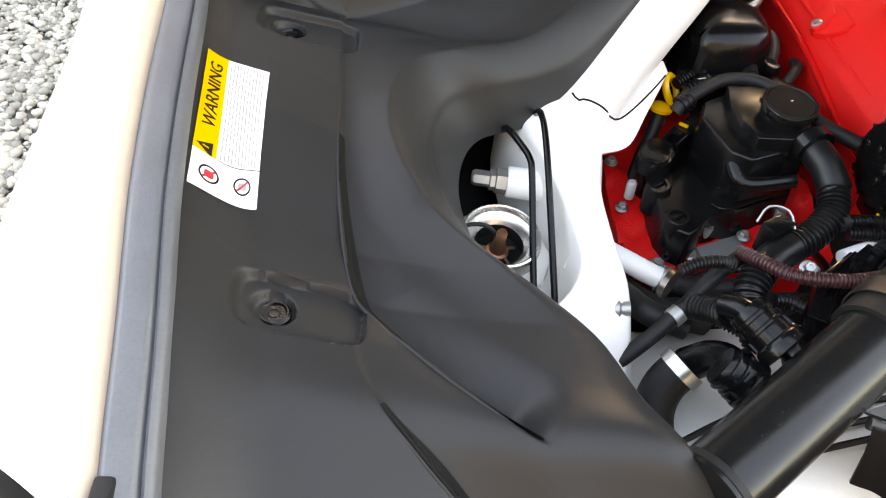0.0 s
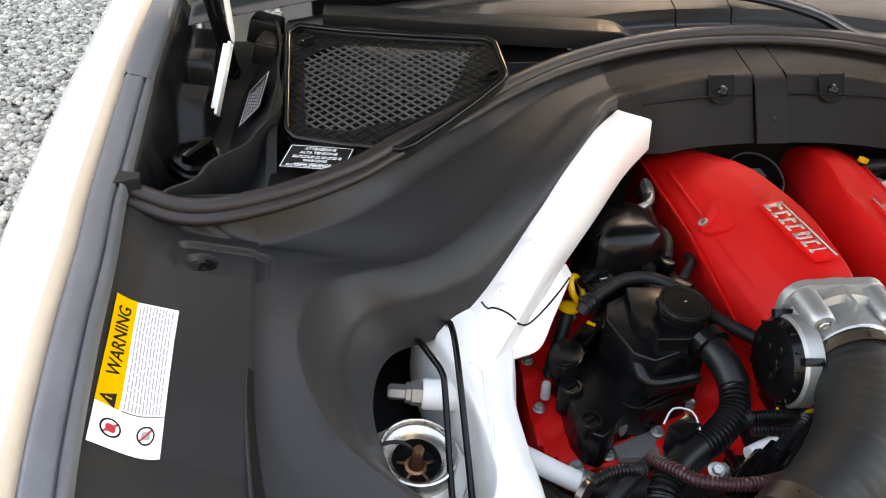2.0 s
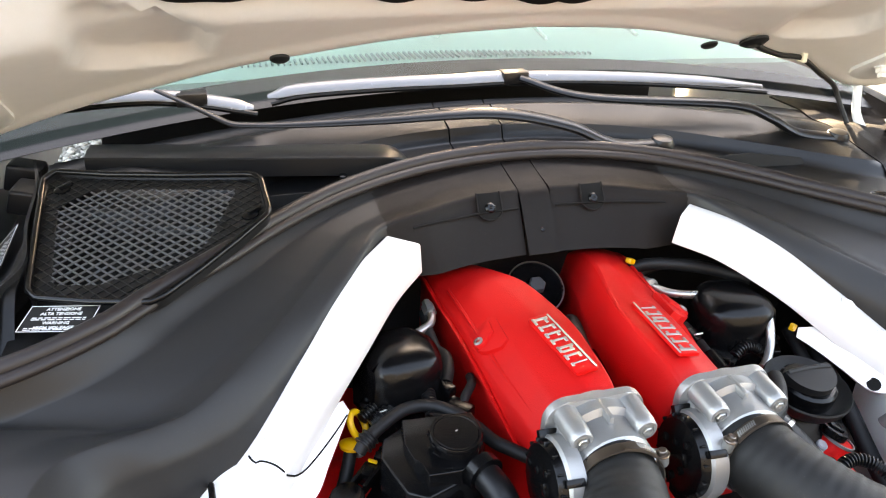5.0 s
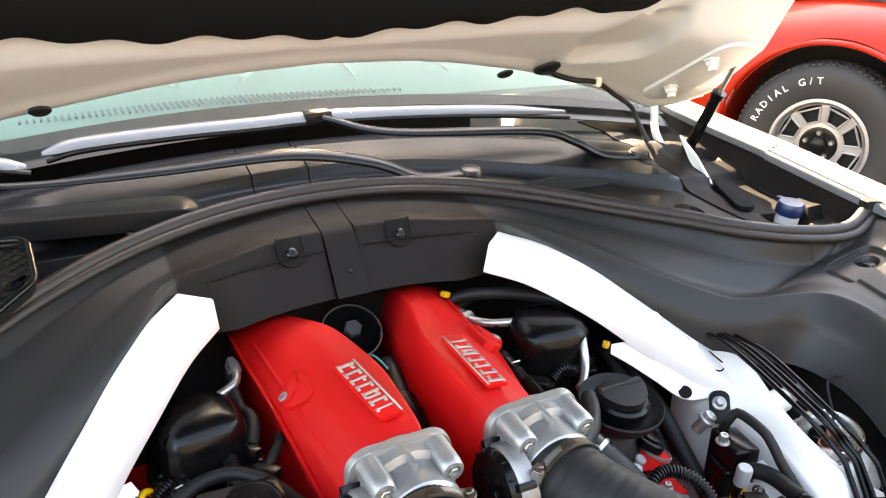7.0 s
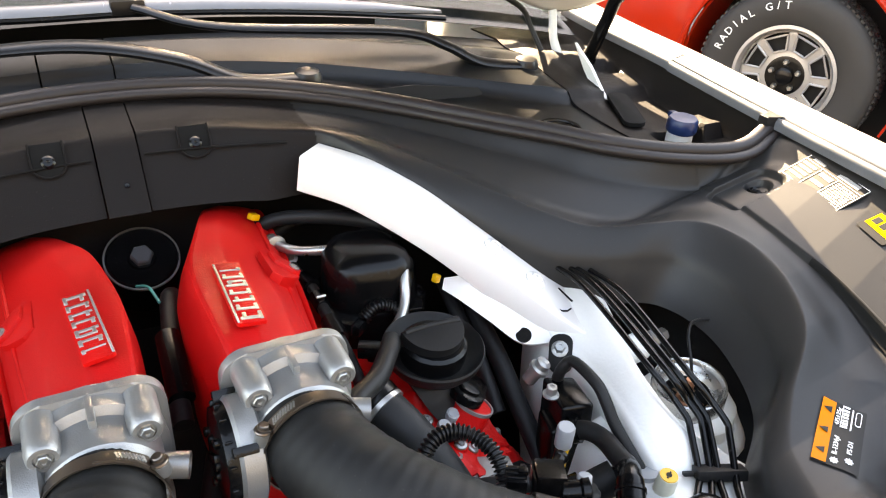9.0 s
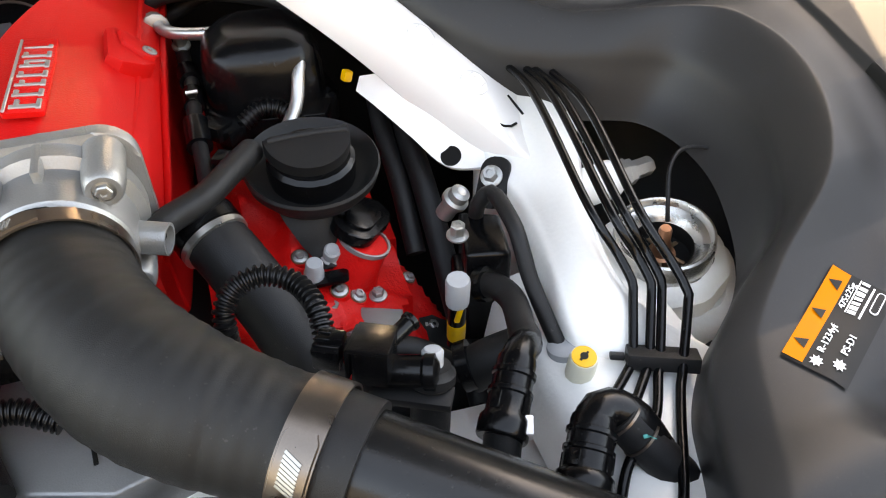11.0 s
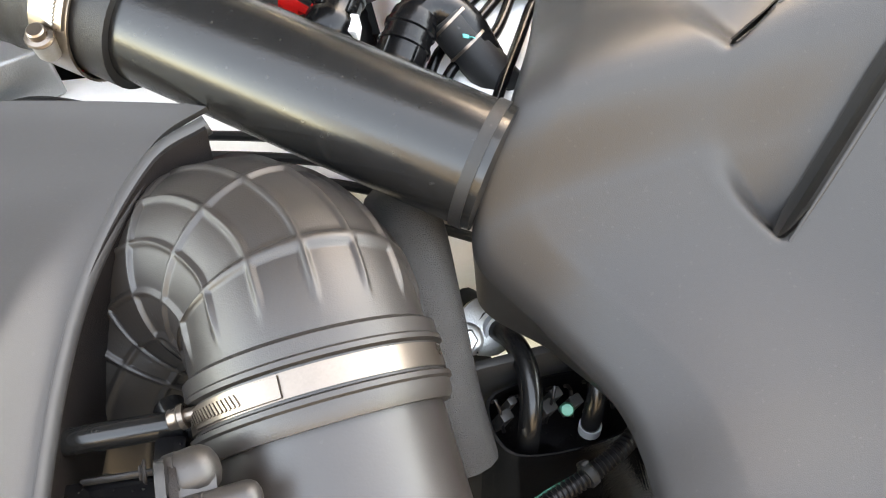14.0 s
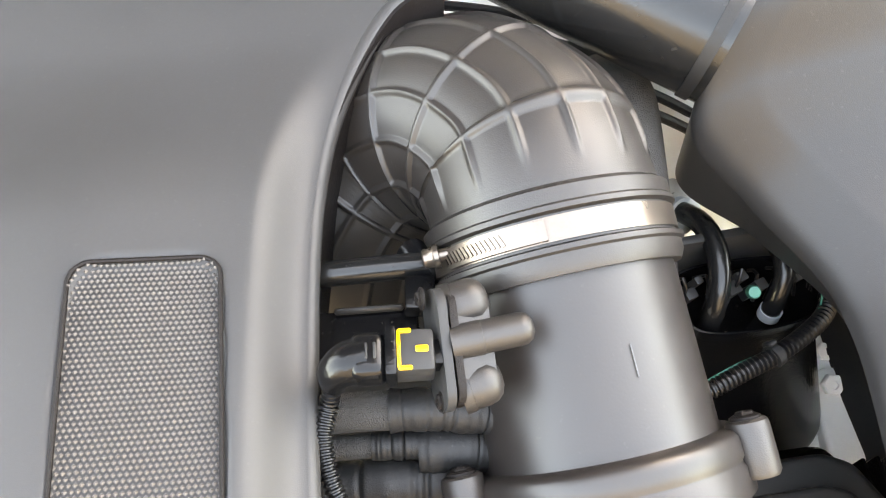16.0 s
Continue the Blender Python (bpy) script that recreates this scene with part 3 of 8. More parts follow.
# ---- middle of the cowl face ----
t = thing("cowl_centre_cover", (0, .97, .80), "small black centre panel of the cowl with one screw", "trim panel")
rows = [[(x, y, z) for x in np.linspace(-.0222, .0222, 5)] for y, z in ((1.062, .902), (1.03, .896), (1.0, .890), (.985, .887), (.974, .882), (.966, .873), (.940, .836), (.923, .811))]
part("panel", slab_bm(rows, .003), "trim", t)
part("screw", lathe_bm([(.006, 0), (.006, .001), (.0045, .0025), (.002, .0025), (0, .0012)], axis_matrix((.003, .9415, .8390), (0, -.82, .57)) @ Matrix.Scale(.55, 4), 18), "gloss", t)


# ---- strut towers and braces ----
TOWER = [  # y, then (x, z) from the wheel side over the top and down to the engine side
    (.735, [(.50, .62), (.492, .705), (.475, .722), (.455, .728), (.425, .728), (.415, .715), (.410, .66), (.41, .56)]),
    (.700, [(.50, .62), (.490, .705), (.470, .725), (.445, .730), (.410, .725), (.400, .712), (.396, .65), (.395, .50)]),
    (.660, [(.490, .60), (.478, .700), (.462, .720), (.43, .720), (.400, .706), (.390, .692), (.385, .62), (.380, .45)]),
    (.600, [(.470, .58), (.456, .690), (.446, .706), (.43, .706), (.408, .696), (.398, .682), (.390, .61), (.380, .44)]),
    (.540, [(.452, .56), (.440, .682), (.432, .696), (.42, .698), (.404, .688), (.394, .672), (.386, .60), (.375, .43)]),
    (.480, [(.460, .56), (.444, .668), (.434, .682), (.42, .684), (.396, .672), (.386, .655), (.378, .58), (.365, .42)]),
    (.420, [(.540, .52), (.520, .615), (.480, .632), (.43, .632), (.400, .622), (.390, .605), (.375, .55), (.350, .40)]),
    (.340, [(.540, .45), (.520, .540), (.480, .555), (.45, .555), (.425, .542), (.410, .525), (.400, .47), (.395, .38)]),
    (.270, [(.540, .40), (.520, .460), (.500, .468), (.48, .466), (.460, .455), (.450, .44), (.445, .40), (.44, .34)]),
    (.050, [(.540, .35), (.520, .42), (.500, .43), (.48, .43), (.465, .42), (.455, .40), (.45, .36), (.45, .30)])]
BRACE = [(.452, .640, .682), (.405, .695, .715), (.352, .755, .762), (.300, .805, .802), (.250, .862, .829), (.203, .912, .840)]


def build_tower(s, label):
    t = thing("strut_tower", (s * .42, .55, .40), label, "strut tower", "white strut towers")
    prof = np.array([[(s * x, y, z) for x, z in row] for y, row in TOWER])
    a = np.stack([spline(prof[:, j], 70) for j in range(prof.shape[1])], 1)
    rows = [spline(r, 46) for r in a]
    part("casting", slab_bm(rows, .004), "inner", t, sharp=60)
    # brace: a box section that widens a little towards the tower
    C = spline([(s * x, y, z) for x, y, z in BRACE], 40)
    T = np.gradient(C, axis=0)
    T /= np.linalg.norm(T, axis=1, keepdims=True)
    side = np.cross(T, [0, 0, 1.0])
    side /= np.linalg.norm(side, axis=1, keepdims=True)
    up = np.cross(side, T)
    ring = rounded(1, 1, .07, 3)
    rows = []
    for i in range(len(C)):
        f = i / (len(C) - 1)
        w, h = .062 - .012 * f, .040 + .006 * f
        rows.append([C[i] + side[i] * a * w + up[i] * b * h for a, b in ring])
    bm = sheet_bm(rows, False, True)
    bm.verts.ensure_lookup_table()
    n = len(ring)
    bm.faces.new([bm.verts[k] for k in range(n)])
    bm.faces.new([bm.verts[len(bm.verts) - n + k] for k in reversed(range(n))])
    part("brace", bm, "body", t, "white box-section strut brace")
    for f in (0.26, 0.40):
        i = int(f * 39)
        p = C[i] + up[i] * .021
        part("bolt", bolt_bm(axis_matrix(p, up[i]), .0085, .006), "body", t)
    # gusset plate at the foot of the brace, with its pointed tab
    a = spline([(s * x, y, z) for x, y, z in ((.306, .758, .728), (.318, .735, .722), (.338, .702, .708), (.360, .668, .693), (.392, .650, .696))], 24)
    b = spline([(s * x, y, z) for x, y, z in ((.312, .765, .738), (.342, .742, .747), (.367, .714, .737), (.394, .687, .720), (.425, .665, .712))], 24)
    rows = [a * (1 - f) + b * f for f in np.linspace(0, 1, 8)]
    part("gusset", slab_bm(rows, .004), "body", t)
    if s < 0:
        seams = ([(-.4224, .7022, .7355), (-.4194, .6959, .7342), (-.414, .690, .7337), (-.4107, .6916, .7355), (-.3985, .6821, .7360), (-.3902, .6717, .7345), (-.3869, .6703, .7292)],
                 [(-.3869, .6703, .7292), (-.376, .678, .7195), (-.3609, .6941, .7155), (-.3354, .7193, .7227), (-.3099, .7512, .7280)])
        part("pressing", tube_bm([(-.4447, .6293, .7145), (-.4314, .6164, .7100), (-.4330, .574, .7040), (-.4336, .5307, .6950), (-.4413, .5257, .6525)], .0016, 8), "inner", t)
    else:
        seams = ([(.4262, .697, .7322), (.4318, .676, .7242)], [(.405, .668, .7255), (.412, .661, .7245), (.421, .664, .7245)])
    for line in seams:
        part("seam", tube_bm(line, .0011, 6), "void", t, "dark seam at the foot of the brace")
    if s > 0:
        # dark disc on the plate stands in for a shaded hole
        part("gusset_hole", lathe_bm([(.009, 0), (.009, .001), (0, .001)], axis_matrix((s * .366, .673, .6985), (s * -.35, -.5, .8)), 20), "void", t)
    return t


build_tower(-1, "white painted strut tower with a bolted diagonal brace")
build_tower(1, "white painted strut tower carrying black brake lines")


def build_strut(s):
    c = (s * .503, .549, .674)
    t = thing("damper_top", c, "cast aluminium damper top with a copper nut", "damper", "damper tops")
    tilt = axis_matrix(c, (s * -.10, -.12, 1))
    part("cup", lathe_bm([(.0405, -.06), (.0405, -.005), (.0398, -.001), (.0380, .0), (.0362, -.0015), (.0350, -.006), (.0310, -.008), (.0275, -.0125), (.0262, -.0140), (.0250, -.0155)], tilt, 64, cap=False), "spun", t)
    # bore wall is near-black: its inner shade is put into the colour
    part("bore", lathe_bm([(.0250, -.0155), (.0244, -.017), (.0242, -.030), (.020, -.033), (0, -.033)], tilt, 30, cap=False), "void", t, "dark bore of the damper top")
    part("cup_skirt", lathe_bm([(.056, -.075), (.054, -.030), (.047, -.022), (.0405, -.020)], tilt, 48, wave=.02, waves=9, cap=False), "inner", t)
    part("nut", lathe_bm([(.0115, -.0270), (.0115, -.019), (.0085, -.018), (.0068, -.008), (.0054, -.004), (.0054, .007), (.0042, .010), (0, .010)], tilt @ Matrix.Translation((0, 0, -.006)), 20), "copper", t, "worn copper nut")
    for k in range(5):
        a = radians(72 * k + 20)
        part("tang", box_bm((.010, .0035, .0016), tilt @ pose(.015 * math.cos(a), .015 * math.sin(a), -.027, 0, 12, 72 * k + 20), .0005, 1), "brass", t)
    if s < 0:
        part("wire", tube_bm([(c[0], c[1], c[2] - .012), (c[0] - .012, c[1] + .006, c[2] + .003), (c[0] - .030, c[1] + .006, c[2] + .007), (c[0] - .060, c[1] - .004, c[2] + .004)], .0022, 8), "rubber", t)
    else:
        part("wire", tube_bm([(c[0], c[1], c[2] + .010), (c[0] + s * .001, c[1] + .006, c[2] + .026), (c[0] + s * .012, c[1] + .026, c[2] + .044), (c[0] + s * .034, c[1] + .038, c[2] + .048), (c[0] + s * .075, c[1] + .030, c[2] + .040)], .0018, 8), "rubber", t)
    part("mount", lathe_bm([(.072, -.10), (.070, -.060), (.064, -.050), (.056, -.046), (.050, -.05)], tilt, 40, wave=.04, waves=6, cap=False), "inner", t)
    arm = axis_matrix((s * .452, .618, .676), (s * 1, .05, .12))
    part("arm", lathe_bm([(.0165, 0), (.0165, .040), (.0150, .043), (.010, .043)], arm, 24), "inner", t, "white painted mounting arm")
    part("arm_nut", lathe_bm([(.0135, .043), (.0135, .054), (.0115, .055), (.0115, .060), (.0085, .061), (.0085, .076), (.0065, .079), (0, .079)], arm, 6), "zinc", t)
    return t


for s in (-1, 1):
    build_strut(s)

# white inner wing plates below the lines
for s in (1,):
    t = thing("inner_wing", (s * .43, .45, .60), "white painted inner wing plate under the brake lines", "body panel")
    rows = [[(s * x, y, z + .004 * math.sin((x - .36) * 30)) for x, z in ((.352, .60), (.358, .640), (.366, .652), (.40, .656), (.44, .656), (.48, .650))] for y in np.linspace(.325, .560, 14)]
    part("plate", slab_bm(rows, .003), "inner", t, sharp=60)
    part("pressing", tube_bm([(s * (.418 + .016 * math.cos(a)), .492 + .013 * math.sin(a), .6575) for a in np.linspace(0, 2 * math.pi, 16)[:-1]], .0014, 8, .004, closed=True), "inner", t)

# dark wheel housings, bulkhead and floor that close the bay
for s in (-1, 1):
    rows = [[(s * x, y, z) for x, z in ((.485, .30), (.490, .56), (.52, .60), (.60, .64), (.70, .66), (.80, .60), (.80, .2))] for y in (.0, .2, .45, .5, .6, .7, .75, 1.2)]
    t = structure("wheel_housing_1" if s < 0 else "wheel_housing_2", slab_bm(rows, .004), "underbody", "dark wheel housing liner below the cover", "wheel housing")
rows = [[(x, y, min(z, .88 - 1.2 * max(abs(x) - .50, 0))) for x in np.linspace(-.82, .82, 17)] for y, z in ((1.05, .88), (1.03, .75), (1.02, .40), (.9, .25), (0.0, .20), (-.4, .22))]
structure("bay_floor", slab_bm(rows, .004), "underbody", "dark bulkhead and undertray of the engine bay", "undertray")

# unseen wall and roof added behind the car to shade the bay
t = thing("house", (-6, 8.3, 0), "unseen brown wall and roof added to shade the bay", "house")
part("wall", box_bm((16.5, .3, 8.4), Matrix.Translation((-5.75, 8.3, 4.2)), .02), "siding", t)
part("roof", prism_bm([(-.4, 0), (4.4, 0), (2.0, 1.6)], 16.4, axis_matrix((-14.2, 8.0, 8.4), (1, 0, 0), (0, 0, 1)) @ pose(0, 0, 0, 0, 0, 0)), "underbody", t)

# Second unseen wall, added to leave only a narrow strip of sun.
t = thing("sun_gap_wall", (8, 8.5, 0), "unseen brown wall and roof added to narrow the sunbeam", "house")
part("wall", box_bm((10.0, .3, 7.6), Matrix.Translation((8.25, 8.5, 3.8)), .02), "siding", t)
part("roof", prism_bm([(-.4, 0), (4.4, 0), (2.0, 1.5)], 10.4, axis_matrix((3.1, 8.2, 7.6), (1, 0, 0), (0, 0, 1))), "underbody", t)

# white cross panel under the pipes, with thin lines clipped along it
t = thing("cross_panel", (0, .36, .50), "white painted cross panel below the intake pipes", "body panel")
rows = [[(x, y, z + .012 * math.cos(x * 7)) for x in np.linspace(-.40, .40, 31)] for y, z in ((.525, .50), (.515, .575), (.505, .588), (.42, .600), (.34, .600), (.315, .592), (.305, .57), (.30, .48))]
part("panel", slab_bm(rows, .004), "inner", t, sharp=60)
for s in (-1, 1):
    for k in range(4):
        y = .325 + .018 * k
        part("line", tube_bm([(s * .12, y + .05, .606), (s * .20, y + .030, .616), (s * .29, y + .008, .612), (s * .36, y - .02, .600), (s * .41, y - .03, .57)], .0032, 8), "rubber", t, "thin black coated line")
# Unseen wall added in front; it sets the light bounced into the bay.
t = thing("garage", (0, -7, 0), "unseen dark wall added to set the front bounce light", "garage")
part("wall", box_bm((18, .3, 5.0), Matrix.Translation((0, -7, 2.5)), .02), "render", t)
part("coping", box_bm((18.2, .5, .12), Matrix.Translation((0, -7, 5.06)), .02), "siding", t)

# ---- central front shroud ----
SHROUD_SIDE = [(.245, .318, .708), (.217, .306, .702), (.188, .262, .692), (.173, .211, .686), (.166, .14, .683), (.163, .06, .680), (.162, -.10, .670)]
_SS = spline(SHROUD_SIDE, 120)


def shroud_height(x, y, x0, z0):
    crown = .016 * smooth01(x0 - x, .0, .022) + .010 * smooth01(x0 - x, .02, .10)
    flat_ = smooth01(y, .30, .20)
    z = z0 + crown * flat_ + .010 * (1 - flat_) * (1 - x / max(x0, 1e-3))
    d = (abs(x - .110) / .0285) ** 6 + (abs(y - .058) / .122) ** 10
    return z - .0022 * (1 - smooth01(d, .90, 1.15))


def shroud_surface(x, y):
    k = np.argsort(_SS[:, 1])
    return float(shroud_height(x, y, np.interp(y, _SS[k, 1], _SS[k, 0]), np.interp(y, _SS[k, 1], _SS[k, 2])))


def build_shroud():
    t = thing("front_shroud", (0, .2, .68), "satin black central shroud with a woven mesh inset", "engine cover")
    side = _SS
    n = 90
    rows = []
    for k in range(len(side)):
        x0, y0, z0 = side[k]
        r = []
        for j in range(n):
            f = j / (n - 1)
            yb = y0 + (.05 * f ** .8 + .007) * (1 - k / (len(side) - 1)) ** .5 * float(1 - smooth01(k, 0, 60))
            x = x0 * (1 - f)
            r.append((x, yb, float(shroud_height(x, yb, x0, z0))))
        rows.append(r)
    for s in (-1, 1):
        part("shell", slab_bm([[(s * x, y, z) for x, y, z in r] for r in rows], .004), "shroud", t, sharp=60)
        part("rim", tube_bm([(s * (x - .001), y, z - .005) for x, y, z in SHROUD_SIDE], .005, 10), "shroud", t)
        drop = [[(s * (x - .002), y - .004, z - .002), (s * (x - .004), y - .010, z - .03), (s * (x - .008), y - .012, z - .07)] for x, y, z in side]
        part("side_wall", slab_bm(drop, .003), "trim", t)
    return t


shroud = build_shroud()

# ---- intake pipes ----
PIPE = [(.188, .407, .7264), (.254, .358, .7130), (.320, .309, .6995), (.374, .2695, .6885)]
DUCT = [(.076, .585, .757), (.078, .553, .756), (.088, .512, .752), (.110, .470, .746), (.138, .440, .739), (.164, .422, .732), (.192, .404, .7256)]


def clamp_band(t, at, way, r, width, screw_dir, label):
    """A worm-drive hose clamp: band, housing and screw."""
    m = axis_matrix(at, way, screw_dir)
    h = width / 2
    band = part("clamp", lathe_bm([(r, -h), (r + .0014, -h), (r + .0014, h), (r, h), (r, -h)], m, 56), "band", t, label)
    a0 = math.pi / 2
    sign = 1 if (m @ Vector((r * math.cos(a0 + .5), r * math.sin(a0 + .5), 0))).z > (m @ Vector((r * math.cos(a0 - .5), r * math.sin(a0 - .5), 0))).z else -1
    rows = []
    for rr, hh in ((r + .0014, -h * .92), (r + .0030, -h * .86), (r + .0030, h * .86), (r + .0014, h * .92)):
        rows.append([m @ Vector((rr * math.cos(a0 + sign * .045 * q), rr * math.sin(a0 + sign * .045 * q), hh * (1 - .25 * smooth01(q, 17, 20)))) for q in range(1, 21)])
    part("strap_end", sheet_bm(rows, True, False), "band", band)
    bm = bmesh.new()
    for q in range(9):
        box_bm((.0012, .0016, width * .50), m @ Matrix.Rotation(a0 + sign * (.14 + .052 * q), 4, "Z") @ pose(r + .0032, 0, 0, 24 * sign, 0, 0), 0, bm=bm)
    part("thread", bm, "zinc", band)
    out = m.to_3x3() @ Vector((0, 1, 0))
    along = m.to_3x3() @ Vector((-sign, 0, 0))
    at_screw = m @ Vector((sign * .004, r + .006, 0))
    face = (along * .85 + out * .5).normalized()
    part("housing", lathe_bm([(.0052, -.012), (.0060, -.010), (.0060, -.001), (.0050, 0)], axis_matrix(at_screw, face), 18), "zinc", band)
    part("screw", lathe_bm([(.0068, 0), (.0072, .0012), (.0066, .0024), (.0046, .003), (.0044, .0062), (.0036, .0070), (0, .0068)], axis_matrix(at_screw, face), 18), "band", band)
    return band


def build_intake(s, label):
    t = thing("intake_pipe", (s * .25, .42, .66), label, "intake pipe", "intake pipes")
    P = mirror(PIPE, s)
    part("pipe", tube_bm(P, .0318, 40, .01), "pipe", t, "black painted intake pipe")
    D = mirror(DUCT, s)
    part("duct", tube_bm(D, [.0412 - .0050 * float(smooth01(k, 45, 79)) + .0014 * math.sin(math.pi * k / 79) + .00028 * math.sin(k * 1.7) + .0002 * math.sin(k * .73) for k in range(80)], 48, .0022), "duct", t, "matt black silicone duct")
    w = Vector(P[1]) - Vector(P[0])
    a = Vector(P[0])
    clamp_band(t, Vector((s * .2000, .3980, .7243)), Vector((s * .80, -.575, -.165)), .0380, .021, (s * -.35, -.88, .25), "stainless hose clamp")
    part("collar", tube_bm([a + w * .05, a + w * .52], .0362, 40, .004), "rubber", t)
    b, c = Vector(P[2]), Vector(P[3])
    d = (c - b).normalized()
    part("collar", tube_bm([c - d * .010, c - d * .004], .0328, 40, .004), "rubber", t)
    clamp_band(t, Vector(D[1]) + Vector((0, -.006, 0)), (s * .12, -1, -.03), .0440, .012, (s * -.75, 0, .65), "stainless hose clamp")
    return t


build_intake(-1, "matt black duct and painted pipe feeding one throttle body")
build_intake(1, "matt black duct and painted pipe clamped to a throttle body")


# ---- plenums ----
PLEN = [  # y, outer flange (x, z), slope, outer crease, crown, inner edge, inner shoulder
    (.612, [(.122, .696), (.116, .730), (.098, .756), (.066, .768), (.034, .768), (.028, .752)]),
    (.628, [(.127, .702), (.121, .738), (.101, .766), (.066, .775), (.030, .775), (.024, .760)]),
    (.634, [(.130, .707), (.125, .743), (.103, .776), (.067, .791), (.028, .790), (.022, .775)]),
    (.656, [(.133, .712), (.128, .746), (.104, .781), (.067, .799), (.026, .799), (.020, .784)]),
    (.700, [(.137, .724), (.133, .749), (.106, .783), (.068, .802), (.024, .803), (.017, .789)]),
    (.750, [(.141, .737), (.138, .752), (.108, .785), (.070, .804), (.023, .806), (.016, .792)]),
    (.800, [(.145, .747), (.142, .758), (.110, .786), (.073, .804), (.028, .806), (.020, .790)]),
    (.870, [(.149, .752), (.146, .762), (.117, .786), (.083, .802), (.048, .803), (.037, .786)]),
    (.920, [(.152, .755), (.149, .764), (.124, .782), (.094, .794), (.067, .794), (.053, .776)]),
    (.980, [(.153, .756), (.150, .764), (.131, .772), (.106, .779), (.085, .776), (.069, .760)]),
    (1.03, [(.148, .738), (.144, .747), (.132, .751), (.110, .752), (.091, .748), (.079, .735)])]


def build_plenum(s, label):
    t = thing("intake_plenum", (s * .09, .80, .64), label, "intake plenum", "red intake plenums")
    prof = []
    for y, ((fx, fz), a1, a2, a3, a4, a5) in PLEN:
        if s < 0:      # this bank's inner edge stands a little further out
            k = .011 * float(1 - smooth01(y, .80, .90))
            a4, a5 = (a4[0] + k, a4[1]), (a5[0] + k, a5[1])
        else:
            a4 = (a4[0] + .010 * float(1 - smooth01(y, .86, .96)), a4[1])
        sec = [(fx + .004, .60), (fx - .001, fz - .010), (fx + .001, fz), a1, a2, a3, a4, (a5[0] - .001, a5[1] - .034), (a5[0] + .003, .60)]
        prof.append([(s * x, y, z) for x, z in sec])
    prof = np.array(prof)
    a = np.stack([spline(prof[:, j], 200) for j in range(prof.shape[1])], 1)
    rows = []
    for r in a:
        # straight flanks with small rounded corners
        q = [r[0]]
        for b, c, d in zip(r, r[1:], r[2:]):
            for f, g in ((.0045, 0), (.0018, .0018), (0, .0045)):
                e0, e1 = (b - c) / np.linalg.norm(b - c), (d - c) / np.linalg.norm(d - c)
                q.append(c + e0 * f * .7 + e1 * g * .7)
        rows.append(np.array(q + [r[-1]]))
    bm = sheet_bm(rows)
    for r in (0, -1):
        bm.verts.ensure_lookup_table()
        n = len(rows[0])
        vs = [bm.verts[k] for k in range(n)] if r == 0 else [bm.verts[(len(rows) - 1) * n + k] for k in range(n)]
        bm.faces.new(vs)
    part("casting", bm, "red", t, sharp=13)
    # seam flange along the outer side
    fl = [(row[0][0] + .002, y, row[0][1]) for y, row in PLEN[1:]]
    part("seam_flange", tube_bm(mirror([(.115, .636, .62), (.122, .640, .66)] + fl, s), .0062, 8, squash=0.55), "red", t, sharp=60)
    # screw lug: a cast pad on the slope with a smaller tongue on it
    mm = axis_matrix((s * .122, .796, .7745), (s * .55, -.03, .84), (0, 1, 0))
    k = 1 if s > 0 else -1
    rise = .006 if s > 0 else 0.0       # this bank's lug is a taller block

    def lug_bm(outline, h):
        pts = [(x * k, y) for x, y in outline]
        return prism_bm(pts if s > 0 else pts[::-1], h + rise, mm @ Matrix.Translation((0, 0, -.012)), .0025)
    part("lug", lug_bm([(.023, -.012), (.014, -.022), (-.004, -.030), (-.016, -.026), (-.018, .020), (-.010, .030), (.004, .026), (.022, .006)], .0165), "red", t)
    part("tongue", lug_bm([(.025, -.004), (.021, -.012), (.012, -.013), (-.006, .000), (-.009, .018), (-.001, .020), (.020, .006)], .0205), "red", t)
    part("screw", lathe_bm([(.0062, 0), (.0062, .0015), (.005, .0022), (.0030, .0022), (.0026, .0005), (0, .0005)], mm @ Matrix.Translation((k * .016, -.003, .0080 + rise)), 20), "zinc", t)
    rib = [(s * (row[1][0] - .010), y, row[1][1] + .0095) for y, row in PLEN[2:9]]
    part("seam_bead", tube_bm(rib, .0028, 8), "red", t)
    return t


plen_l = build_plenum(-1, "crackle red intake plenum with a silver badge")
plen_r = build_plenum(1, "crackle red intake plenum with an upside-down silver badge")


